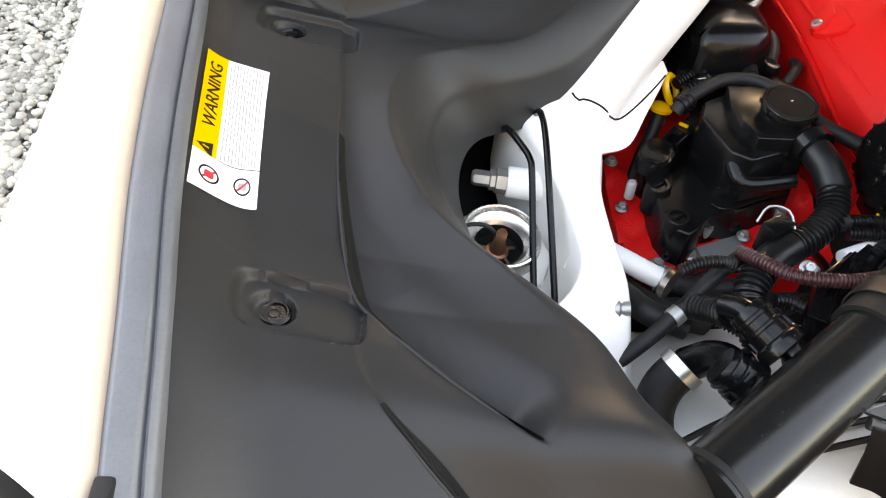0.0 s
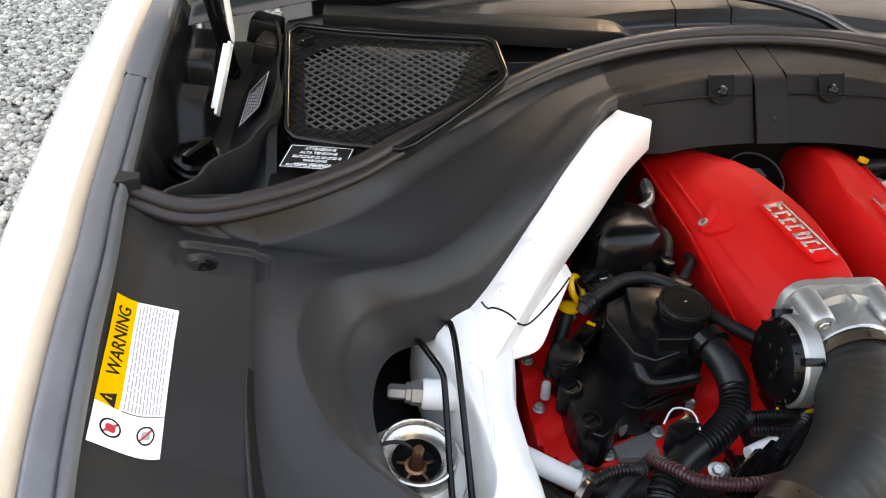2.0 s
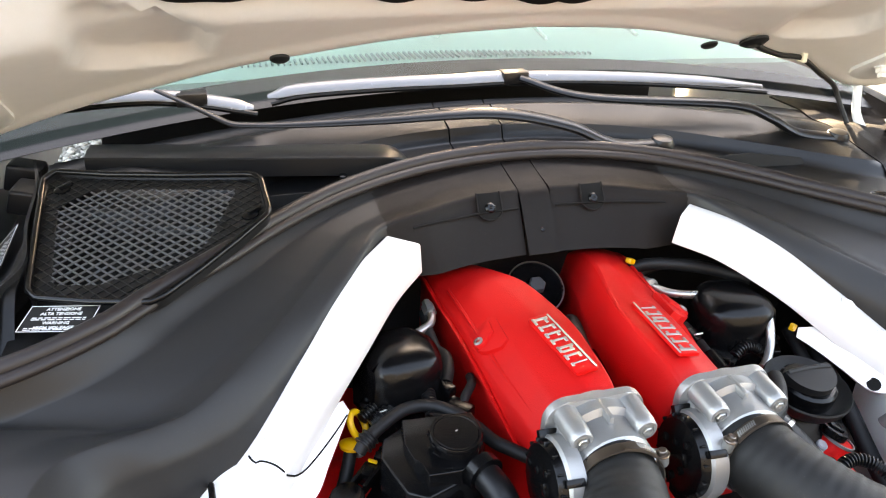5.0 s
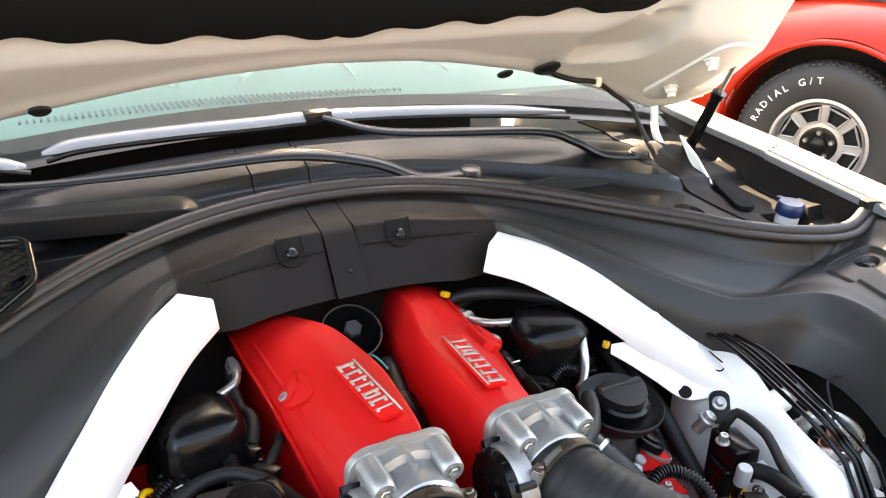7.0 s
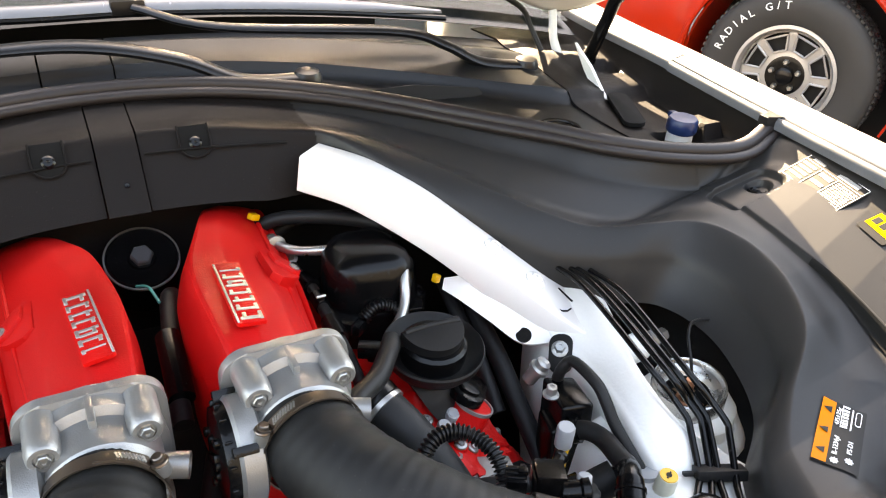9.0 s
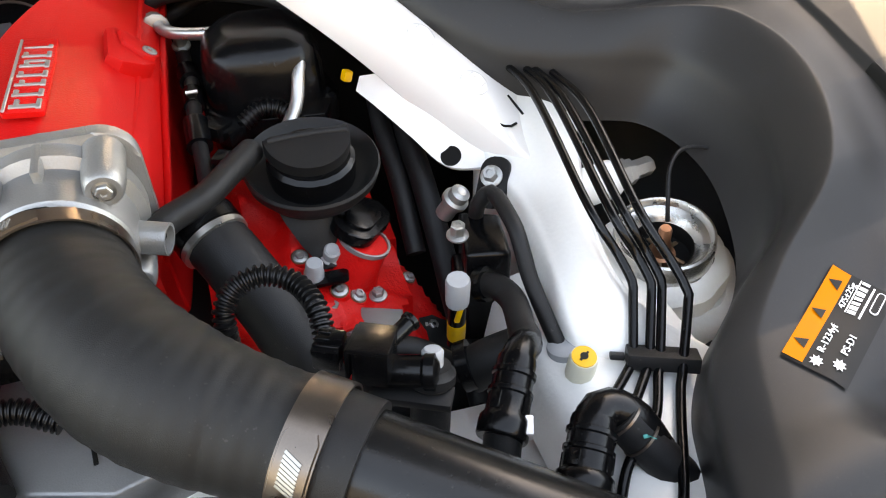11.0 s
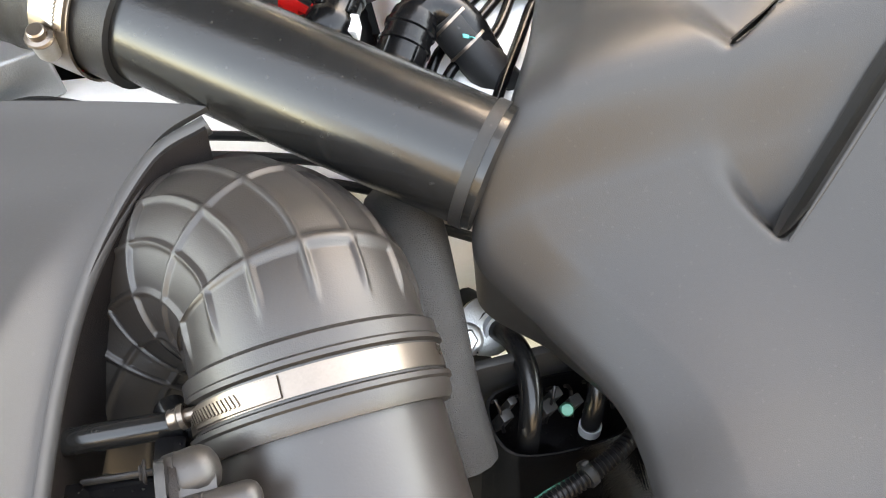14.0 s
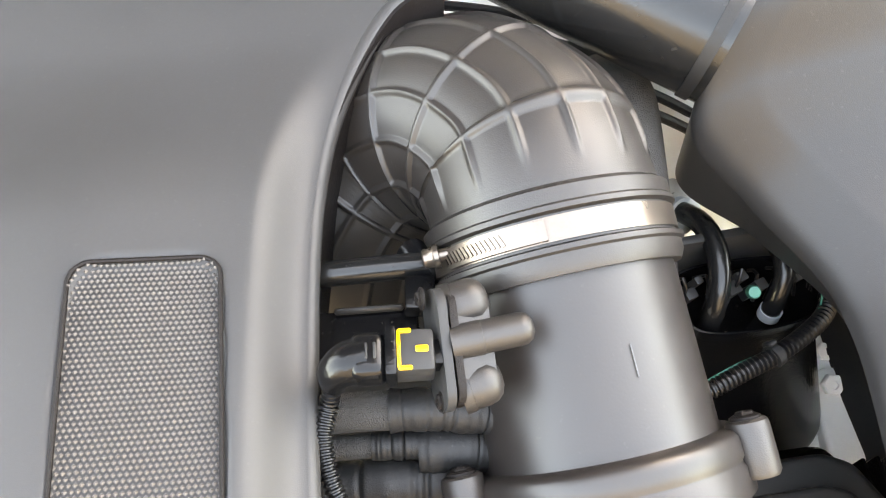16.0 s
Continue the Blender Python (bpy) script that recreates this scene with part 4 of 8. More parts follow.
def build_badge(s):
    """Silver nameplate drawn as plain slanted bars between two rails."""
    c = Vector((s * .0665, .719, .8065))
    long = Vector((.08, -1, 0)).normalized() if s < 0 else Vector((.03, 1, 0)).normalized()
    nrm = Vector((s * .10, -.085, 1)).normalized()
    y = nrm.cross(long).normalized()
    m = Matrix((long, y, nrm)).transposed().to_4x4()
    m.translation = c
    par = plen_l if s < 0 else plen_r
    plate = part("badge_plate", prism_bm(rounded(.118, .027, .003), .004, m @ Matrix.Translation((0, 0, -.003)), .0005), "redplain", par)
    part("badge_rail", box_bm((.114, .0022, .0022), m @ pose(0, .0118, .001), .0005, 1), "badge", plate)
    letters = [(-.048, .014), (-.032, .011), (-.017, .010), (-.003, .010), (.013, .012), (.029, .010), (.043, .006)]
    for k, (x, w) in enumerate(letters):
        bar = box_bm((w * .34, .020, .0024), m @ pose(x - w * .2, -.001, .001), .0006, 1)
        bar = box_bm((w * .95, .0035, .0024), m @ pose(x, -.0095, .001), .0006, 1, bar)
        if k != 6:
            bar = box_bm((w * .8, .0035, .0024), m @ pose(x + w * .1, .0065 if k % 2 else .0045, .001), .0006, 1, bar)
        if k == 4:
            bar = box_bm((w * .3, .015, .0024), m @ pose(x + w * .45, -.001, .001), .0006, 1, bar)
        part("badge_bar", bar, "badge", plate)


for s in (-1, 1):
    build_badge(s)


# ---- throttle bodies ----
def build_throttle(cx, label):
    c = Vector((cx, .567, .756))
    t = thing("throttle_body", tuple(c), label, "throttle body", "throttle bodies")
    ax = axis_matrix(c, (0, -1, -.05))
    part("housing", lathe_bm([(.030, -.060), (.052, -.058), (.053, -.030), (.046, -.026), (.0445, .004), (.0425, .006), (.041, .014), (.038, .014), (.037, .0), (.0, .0)], ax, 44), "alu", t)
    for a in (46, 134, 226, 314):
        q = ax @ pose(.0505 * math.cos(radians(a)), .0535 * math.sin(radians(a)), 0)
        lug = part("lug", lathe_bm([(.0135, -.050), (.0130, -.012), (.0118, -.004), (.0105, -.0025), (.0072, -.0025), (.0070, -.006), (0, -.006)], q, 22), "alu", t)
        part("lug_web", box_bm((.022, .022, .040), ax @ pose(.041 * math.cos(radians(a)), .041 * math.sin(radians(a)), -.028, 0, 0, a), .004, 2), "alu", lug)
        part("bolt", bolt_bm(q @ Matrix.Translation((0, 0, -.006)), .0055, .006), "steel", lug)
    part("flange", prism_bm(rounded(.112, .108, .024, 8), .010, ax @ pose(0, 0, -.054), .003), "alu", t)
    part("rib", box_bm((.006, .010, .034), ax @ pose(0, .0485, -.030), .0025), "alu", t)
    # actuator: round black cover with ribs, on the side of -x
    w = axis_matrix(c + Vector((-.053, .008, -.012)), (-1, 0, .05))
    part("gear_case", lathe_bm([(.034, -.016), (.047, -.010), (.047, .006), (.043, .010)], w, 40), "alu", t)
    cov = part("actuator_cover", lathe_bm([(.044, .004), (.044, .012), (.040, .018), (.030, .020), (.010, .021), (0, .021)], w, 40), "gloss", t, "ribbed black actuator cover")
    for k in range(14):
        part("rib", box_bm((.010, .0025, .006), w @ pose(0, 0, .014, 0, 0, k * 360 / 14) @ pose(.040, 0, 0), .0008, 1), "gloss", cov)
    for q in range(7):
        a = radians(51 * q + 12)
        rr = .026 if q % 2 else .015
        part("cover_boss", lathe_bm([(.0045, .018), (.0045, .0225), (.003, .0235), (0, .0235)], w @ pose(rr * math.cos(a), rr * math.sin(a), 0), 12), "gloss", cov)
    part("cover_bar", box_bm((.034, .006, .004), w @ pose(0, 0, .0215, 0, 0, 35), .001), "gloss", cov)
    for q in range(4):
        part("clip", box_bm((.010, .008, .020), w @ pose(0, 0, .004, 0, 0, 90 * q + 40) @ pose(.047, 0, 0), .0015), "gloss", t)
    part("actuator_foot", box_bm((.022, .05, .034), Matrix.Translation(c + Vector((-.052, .0, -.058))), .004), "gloss", t)
    part("outlet", lathe_bm([(.011, 0), (.011, .028), (.009, .028), (.009, .01), (0, .01)], axis_matrix(c + Vector((.0355, .018, -.009)), (1, -.35, -.1)), 20), "alu", t)
    return t


build_throttle(-.0760, "cast aluminium throttle body with a black actuator")
build_throttle(.0785, "cast aluminium throttle body clamped to the duct")

# ---- hood, windscreen, cowl ----
def hood_z(y, x=0.0):
    d = 1.10 - y
    return 1.052 + .60 * d + .75 * max(d - .13, 0) - .28 * max(abs(x) - .30, 0) ** 2


HOOD_EDGE = [(0, 1.031), (.11, 1.042), (.20, 1.060), (.29, 1.090), (.40, 1.127), (.50, 1.163), (.60, 1.190), (.68, 1.213), (.75, 1.226), (.79, 1.20), (.812, 1.15)]
HOOD_FRONT = .38


def build_hood():
    t = thing("hood", (0, 1.1, 1.0), "raised white hood with bare inner panel and black felt", "hood")
    edge = spline(HOOD_EDGE, 60)
    for s in (-1, 1):
        rows = []
        for x, y in edge:
            r = []
            for f in np.linspace(0, 1, 60):
                f = f ** 1.5
                yy = y + (HOOD_FRONT - y) * f
                xx = x * (1 - .11 * float(smooth01(f, 0, .40)))
                d = abs(y - yy)
                z = hood_z(yy, xx) + .010 * (1 - smooth01(d, 0, .012)) - .004 * smooth01(d, .012, .02) * (1 - smooth01(d, .03, .05))
                pocket = 1 - smooth01(((xx - .490) / .072) ** 4 + ((yy - 1.010 - .2 * (.49 - xx)) / .056) ** 4, .75, 1.15)
                z += .020 * pocket
                z += .010 * smooth01(xx, .70, .80)
                r.append((s * xx, yy, z))
            rows.append(r)
        part("inner_panel", slab_bm(rows, -.003), "hood", t, sharp=60)
        out = [[(x * 1.015, y + .012, z + .024 + .025 * smooth01(abs(y - 1.1), 0, .3)) for x, y, z in r] for r in rows]
        part("outer_skin", slab_bm(out, .003), "body", t, sharp=60)
        part("skin_hem", tube_bm([(s * x * 1.01, y + .008, hood_z(y, x) + .016) for x, y in HOOD_EDGE], .010, 8), "body", t)
        felt = []
        for x in np.linspace(0, .72, 90):
            y0 = .950 + .0025 * math.sin(x * 70) + .0025 * math.sin(x * 29 + 1) - .008 * smooth01(x, .10, .30) - .14 * smooth01(x, .42, .66)
            felt.append([(s * x, y0 + (HOOD_FRONT + .05 - y0) * f, hood_z(y0 + (HOOD_FRONT + .05 - y0) * f, x) - .005 - .014 * smooth01(f, 0, .02)) for f in np.linspace(0, 1, 30)])
        part("insulation", slab_bm(felt, .006), "felt", t, "ragged-edged black felt insulation")
        nrm = Vector((s * -.22, -.50, -.84)).normalized()
        m = axis_matrix((s * .702, 1.062, hood_z(1.062, .702) - .002), nrm, (s * .13, 1, 0))
        part("hinge_plate", prism_bm(rounded(.075, .25, .035), .006, m, .002), "hood", t)
        for x, y in ((.6785, 1.008), (.696, 1.112)):
            q = axis_matrix((s * x, y, hood_z(y, x) - .009), nrm)
            b = lathe_bm([(.014, 0), (.014, .003), (.011, .004), (.011, .011), (.008, .012), (.008, .020), (0, .020)], q, 6)
            part("bolt", b, "hood", t)
        arm = [(s * .738, 1.195, hood_z(1.195, .738) - .006), (s * .733, 1.175, .885), (s * .728, 1.12, .845), (s * .725, 1.05, .815)]
        if s < 0:
            arm = arm[:2] + [(-.734, 1.165, .872)]
        part("hinge_arm", tube_bm(arm, .011, 8, squash=.4), "inner", t)
        # gas spring
        a, b = Vector((s * .762, 1.115, .868)), Vector((s * .768, 1.020, 1.075))
        if s < 0:
            a, b = Vector((-0.734, 1.150, 0.834)), Vector((-0.750, 1.045, 1.080))
        mid = a + (b - a) * .55
        spring = part("gas_spring", tube_bm([a, mid], .0105, 16, smooth=False), "gloss", t, "black gas spring holding the hood")
        part("piston_rod", tube_bm([mid, b], .0045, 12, smooth=False), "steel", spring)
        part("collar", tube_bm([mid - (b - a) * .03, mid + (b - a) * .02], .013, 16, smooth=False), "gloss", spring)
        part("ball_socket", lathe_bm([(.0, -.012), (.010, -.008), (.012, 0), (.010, .008), (0, .012)], axis_matrix(b, (1, 0, 0)), 16), "gloss", spring)
        part("ball_socket", lathe_bm([(.0, -.012), (.010, -.008), (.012, 0), (.010, .008), (0, .012)], axis_matrix(a, (1, 0, 0)), 16), "gloss", spring)
    for x, y in ((-.328, 1.078), (.331, 1.098)):
        part("plug", lathe_bm([(.013, 0), (.013, .003), (.009, .006), (0, .006)], axis_matrix((x, y, hood_z(y, x) - .004), (0, -.51, -.86)), 20), "rubber", t)
    g = (.400, 1.083)
    part("grommet", lathe_bm([(.022, 0), (.022, .004), (.014, .009), (.010, .009), (.009, .004), (0, .004)], axis_matrix((*g, hood_z(g[1], g[0]) - .004), (0, -.51, -.86)), 24), "rubber", t)
    path = [(.400, 1.083, 1.058), (.425, 1.098, 1.040), (.48, 1.115, 1.022), (.54, 1.131, 1.010), (.61, 1.160, .975), (.665, 1.178, .945), (.680, 1.170, .915), (.690, 1.150, .880)]
    part("washer_hose", tube_bm(path, .0045, 10), "rubber", t)
    part("hose_clip", box_bm((.010, .014, .016), Matrix.Translation((.54, 1.129, 1.012)), .002), "cream", t)
    return t


build_hood()


def windscreen_point(x, f):
    """f = 0 at the lower edge, 1 at the roof."""
    y0 = 1.315 - .075 * (x / .75) ** 2
    z0 = .968 - .055 * (x / .75) ** 2
    return (x * (1 - .14 * max(f, 0)), y0 + .92 * f, z0 + .40 * f - .05 * f * f)


t = thing("windscreen", (0, 1.5, .9), "tinted laminated windscreen with a black printed edge", "windscreen")
rows = [[windscreen_point(x, f) for x in np.linspace(-.80, .80, 41)] for f in np.linspace(0, 1, 14)]
g = part("pane", sheet_bm(rows), "glass", t, sharp=60)
g.visible_shadow = False
band = [[(p[0], p[1] + .004, p[2] - .008) for p in (windscreen_point(x, f) for x in np.linspace(-.80, .80, 41))] for f in (-.03, .01, .045)]
part("black_band", slab_bm(band, .001), "gloss", t, "black printed edge band")
t = thing("dashboard", (0, 1.9, .3), "pale dashboard top seen through the windscreen", "dashboard")
dash = [[(x, 1.40 + .95 * f - .05 * (x / .7) ** 2, .955 + .05 * f + .035 * math.exp(-((x + .33) / .16) ** 2 - ((f - .62) / .2) ** 2) - .03 * smooth01(f, .75, 1.0)) for x in np.linspace(-.74, .74, 50)] for f in np.linspace(0, 1, 24)]
part("dash_top", slab_bm(dash, .01), "dash", t, sharp=60)
part("dash_base", box_bm((1.3, .5, .66), Matrix.Translation((0, 2.0, .63)), .02), "underbody", t)
for k, (x0, x1) in enumerate(((-.55, -.10), (.02, .45))):
    seam = [(x0 + (x1 - x0) * f, 1.52 + .20 * math.sin(math.pi * f) + .02 * k, .985 + .035 * math.sin(math.pi * f) * (1 if k == 0 else .5)) for f in np.linspace(0, 1, 9)]
    part("dash_seam", tube_bm(seam, .006, 8), "white", t)
vent = None
for k in range(64):
    f = k / 63
    x = -.36 + .66 * f
    w = .052 * math.sin(math.pi * min(max(f, .03), .97)) ** .6
    vent = box_bm((.0035, w, .004), Matrix.Translation((x, 1.452 + .035 * math.sin(math.pi * f) - .02 * f, .9625)), 0, 1, vent)
part("defroster_vent", vent, "greycap", t, "slotted defroster vent strip")
for x in (-.30, .26, .47):
    part("panel_joint", tube_bm([(x, 1.55, .968), (x + .02, 1.72, .978), (x + .03, 2.0, .992)], .004, 8), "white", t)
roof = [[(x, y, z) for x in np.linspace(-.68, .68, 12)] for y, z in ((2.235, 1.318), (2.5, 1.33), (3.0, 1.31), (3.5, 1.2), (4.2, .95))]
t = thing("car_roof", (0, 2.6, .3), "gloss white car roof and flanks behind the windscreen", "car roof")
part("roof_skin", slab_bm(roof, .01), "body", t)
for s in (-1, 1):
    side = [[(s * x, y, z) for x, z in ((.68, 1.30), (.76, .98), (.95, .80), (.97, .30))] for y in (2.1, 3.0, 3.6, 4.3)]
    part("body_side", slab_bm(side, .01), "body", t)
    pil = [(s * .80, 1.28, .915), (s * .75, 1.75, 1.12), (s * .68, 2.25, 1.31)]
    part("pillar", tube_bm(pil, .03, 12, .03), "body", t)

# cowl panel between the seal and the windscreen; its outer ends stop at the trays
_H = spline([(p[0], p[1], p[2]) for p in HALF], 240)
_H = _H[np.argsort(_H[:, 0])]


def seal_at(x):
    return float(np.interp(abs(x), _H[:, 0], _H[:, 1])), float(np.interp(abs(x), _H[:, 0], _H[:, 2]))


def cowl_point(x, f):
    y0, z0 = seal_at(x)
    w = windscreen_point(x, -.03)
    y = y0 + .006 + (w[1] - y0 - .006) * f
    base = (z0 - .020) * (1 - f) + (w[2] - .030) * f
    ridge = .020 * smooth01(f, .50, .545) * (1 - smooth01(f, .80, .95)) * smooth01(.72 - abs(x), 0, .1)
    # the duct mouth below the grille
    far = 1.082 - .38 * (x + .60)
    mouth = smooth01(x, -.626, -.612) * (1 - smooth01(x, -.428, -.414)) * smooth01(y, .880, .895) * (1 - smooth01(y, far - .014, far))
    return (x, y, base - .020 * math.sin(math.pi * f) * smooth01(f, 0, .2) + ridge - .055 * mouth)


t = thing("scuttle_cowl", (0, 1.2, .84), "black plastic cowl panel below the windscreen", "cowl panel")
for lo, hi, n in ((-.655, -.0612, 110), (-.0588, .0288, 14), (.0312, .655, 60)):
    rows = [[cowl_point(x, f) for f in np.linspace(0, 1, 60)] for x in np.linspace(lo, hi, n)]
    part("section", slab_bm(rows, .004), "cowl", t, sharp=40)
# raised ledge across the cowl behind the grille
LEDGE = spline([(-.600, 1.185, .906), (-.538, 1.170, .907), (-.400, 1.125, .911), (-.254, 1.090, .9125), (-.190, 1.074, .9135), (-.165, 1.078, .908), (-.150, 1.090, .898)], 60)
part("ledge", sheet_bm([[(x, y + .085, z - .008), (x, y + .040, z - .001), (x, y + .005, z + .0005), (x, y + .0015, z), (x, y, z - .0015), (x, y - .003, z - .026)] for x, y, z in LEDGE]), "cowl", t, sharp=35)
for s in (-1, 1):
    part("locating_peg", lathe_bm([(.009, 0), (.009, .006), (.006, .012), (.006, .018), (0, .020)], axis_matrix((s * .25 + .0, 1.085, cowl_point(.25, .2)[2] - .002), (0, -.2, 1)), 16), "gloss", t)

# trays between cowl and fender
def build_tray(label):
    """A moulded trough with two bracket humps, a low front hump and a sloping inner panel."""
    t = thing("cowl_tray", (-.74, .95, .76), label, "plastic tray", "trays beside the cowl")
    rows = []
    for y in np.linspace(.765, 1.30, 190):
        lx = float(np.interp(y, [p[1] for p in LIP], [p[0] for p in LIP])) - .026
        lz = float(np.interp(y, [p[1] for p in LIP], [p[2] for p in LIP])) - .012
        r = []
        for f in np.linspace(0, 1, 110):
            x = .648 + (lx - .648) * f
            z = .798 + .03 * smooth01(y, 1.1, 1.3) + .006 * smooth01(x, .74, .80)
            z = max(z, .806 + 1.04 * (.715 - max(x, .660)) * smooth01(y, .80, .90))
            side = smooth01(x, .752, .762)
            z += .042 * side * smooth01(y, 1.142, 1.154) * (1 - smooth01(y, 1.24, 1.275))
            z += .040 * smooth01(x, .744, .758) * smooth01(y, .975, 1.035) * (1 - smooth01(y, 1.082, 1.094))
            z += .032 * smooth01(x, .772, .782) * smooth01(y, .815, .828) * (1 - smooth01(y, .862, .882))
            z += (lz - z) * (1 - smooth01(lx - x, .004, .020))
            z += (.846 - z) * (1 - smooth01(y, .765, .790))
            r.append((-x, y, z))
        rows.append(r)
    part("trough", slab_bm(rows, .003), "cowl", t, sharp=60)
    return t


tray_l = build_tray("smooth black plastic trough with bracket humps beside the fender")


def build_right_tray(label):
    """One smooth panel from the cowl to the fender, with a filler recess and a pocket."""
    t = thing("cowl_tray", (.74, .95, .76), label, "plastic tray", "trays beside the cowl")
    cy = [cowl_point(.655, f)[1] for f in np.linspace(0, 1, 40)]
    cz = [cowl_point(.655, f)[2] for f in np.linspace(0, 1, 40)]
    rows = []
    for y in np.linspace(.758, 1.32, 70):
        lx = float(np.interp(y, [p[1] for p in LIP], [p[0] for p in LIP])) - .014
        lz = float(np.interp(y, [p[1] for p in LIP], [p[2] for p in LIP])) - .010
        zc = float(np.interp(y, cy, cz)) + .003
        x0 = .650 + .030 * (1 - smooth01(y, .758, .80))
        r = []
        for f in np.linspace(0, 1, 60):
            x = x0 + (lx - x0) * f
            z = zc - .006 * smooth01(x, .68, .72)
            z += (lz - z) * smooth01(x, lx - .024, lx - .004)
            z -= .020 * (1 - smooth01(math.hypot(x - .713, y - .835), .029, .036))
            z -= .014 * (1 - smooth01(math.hypot(x - .775, y - 1.085), .020, .026))
            z += .022 * smooth01(x, .738, .746) * (1 - smooth01(x, .775, .785)) * smooth01(y, .815, .822) * (1 - smooth01(y, .868, .876))
            r.append((x, y, z))
        rows.append(r)
    part("trough", slab_bm(rows, .003), "trim", t, sharp=50)
    return t


tray_r = build_right_tray("smooth black plastic panel with a recess for the washer filler")
t = thing("scuttle_cup", (.557, .900, .84), "round dark locating cup sunk in the cowl", "locating cup")
zz = cowl_point(.557, .30)[2]
part("cup", lathe_bm([(.031, 0), (.030, .0025), (.027, .002), (.024, -.004), (0, -.004)], axis_matrix((.557, .900, zz + .004), (0, -.1, 1)), 30), "gloss", t)
for x, y, z, sx, sy, sz, a in ((-.682, 1.185, .856, .040, .060, .034, -8), (-.690, 1.245, .866, .052, .045, .040, -8)):
    part("support", box_bm((sx, sy, sz), pose(x, y, z, 0, 12, a), .005, 3, taper=.88), "cowl", tray_l)
# near-black plate stands in for the shaded opening between the humps
part("hump_slot", prism_bm(rounded(.056, .036, .014), .003, pose(-.784, 1.118, .803, 6, 0, 5)), "void", tray_l)
m = axis_matrix((-.750, .903, .812), (.2, -.2, 1))
cap = part("bulb_cover", lathe_bm([(.034, -.01), (.034, .004), (.031, .006), (.030, .012), (.024, .015), (.022, .010), (0, .010)], m, 35, wave=.03, waves=7), "gloss", tray_l, "round black headlamp service cap")
part("grip", box_bm((.050, .009, .018), m @ pose(0, 0, .018, 0, 0, 60), .003), "gloss", cap)
part("bracket", box_bm((.004, .016, .100), pose(-.729, 1.040, .866, -38, 6, -12), .001), "inner", tray_l, "white steel hinge bracket")
part("bracket_flange", box_bm((.010, .005, .090), pose(-.734, 1.050, .866, -38, 6, -12), .001), "inner", tray_l)
fl = spline([(-.676, 1.255, .886), (-.652, 1.06, .880), (-.649, .930, .873), (-.668, .862, .869), (-.700, .816, .865), (-.728, .775, .860), (-.752, .752, .856)], 50)
part("divider_flap", slab_bm([[(x + .004 * math.sin(k * .5), y, z - d) for d in (0, .012, .03, .055)] for k, (x, y, z) in enumerate(fl)], .004), "rubber", tray_l, "brown-black rubber divider flap", sharp=60)
# near-black plate put in for a recess that is dark by shade
part("slot", prism_bm(rounded(.032, .130, .014), .006, pose(.708, .945, .836, 3, 0, -25), .002), "void", tray_r)
part("bracket", prism_bm([(-.008, -.08), (.012, -.08), (.010, .04), (0, .085), (-.010, .03)], .005, axis_matrix((.715, 1.03, .850), (1, -.1, .1), (0, .75, .6)), .001), "inner", tray_r, "white steel hinge bracket")
t = thing("washer_bottle", (.713, .835, .81), "white filler neck with a dark blue cap", "washer bottle")
part("neck", lathe_bm([(.018, -.01), (.018, .022), (.0195, .024)], axis_matrix((.713, .835, .818), (0, -.1, 1)), 28), "white", t)
cap = part("cap", lathe_bm([(.020, .022), (.021, .024), (.021, .038), (.0185, .042), (0, .043)], axis_matrix((.713, .835, .818), (0, -.1, 1)), 28, wave=.015, waves=20), "blue", t, "dark blue snap cap")
part("tab", box_bm((.010, .014, .008), pose(.714, .852, .858), .002), "blue", cap)


# ---- air intake grille on the cowl ----
def grille_z(x, y):
    return .884 + .1383 * (x + .621) + .1583 * (y - 1.132)


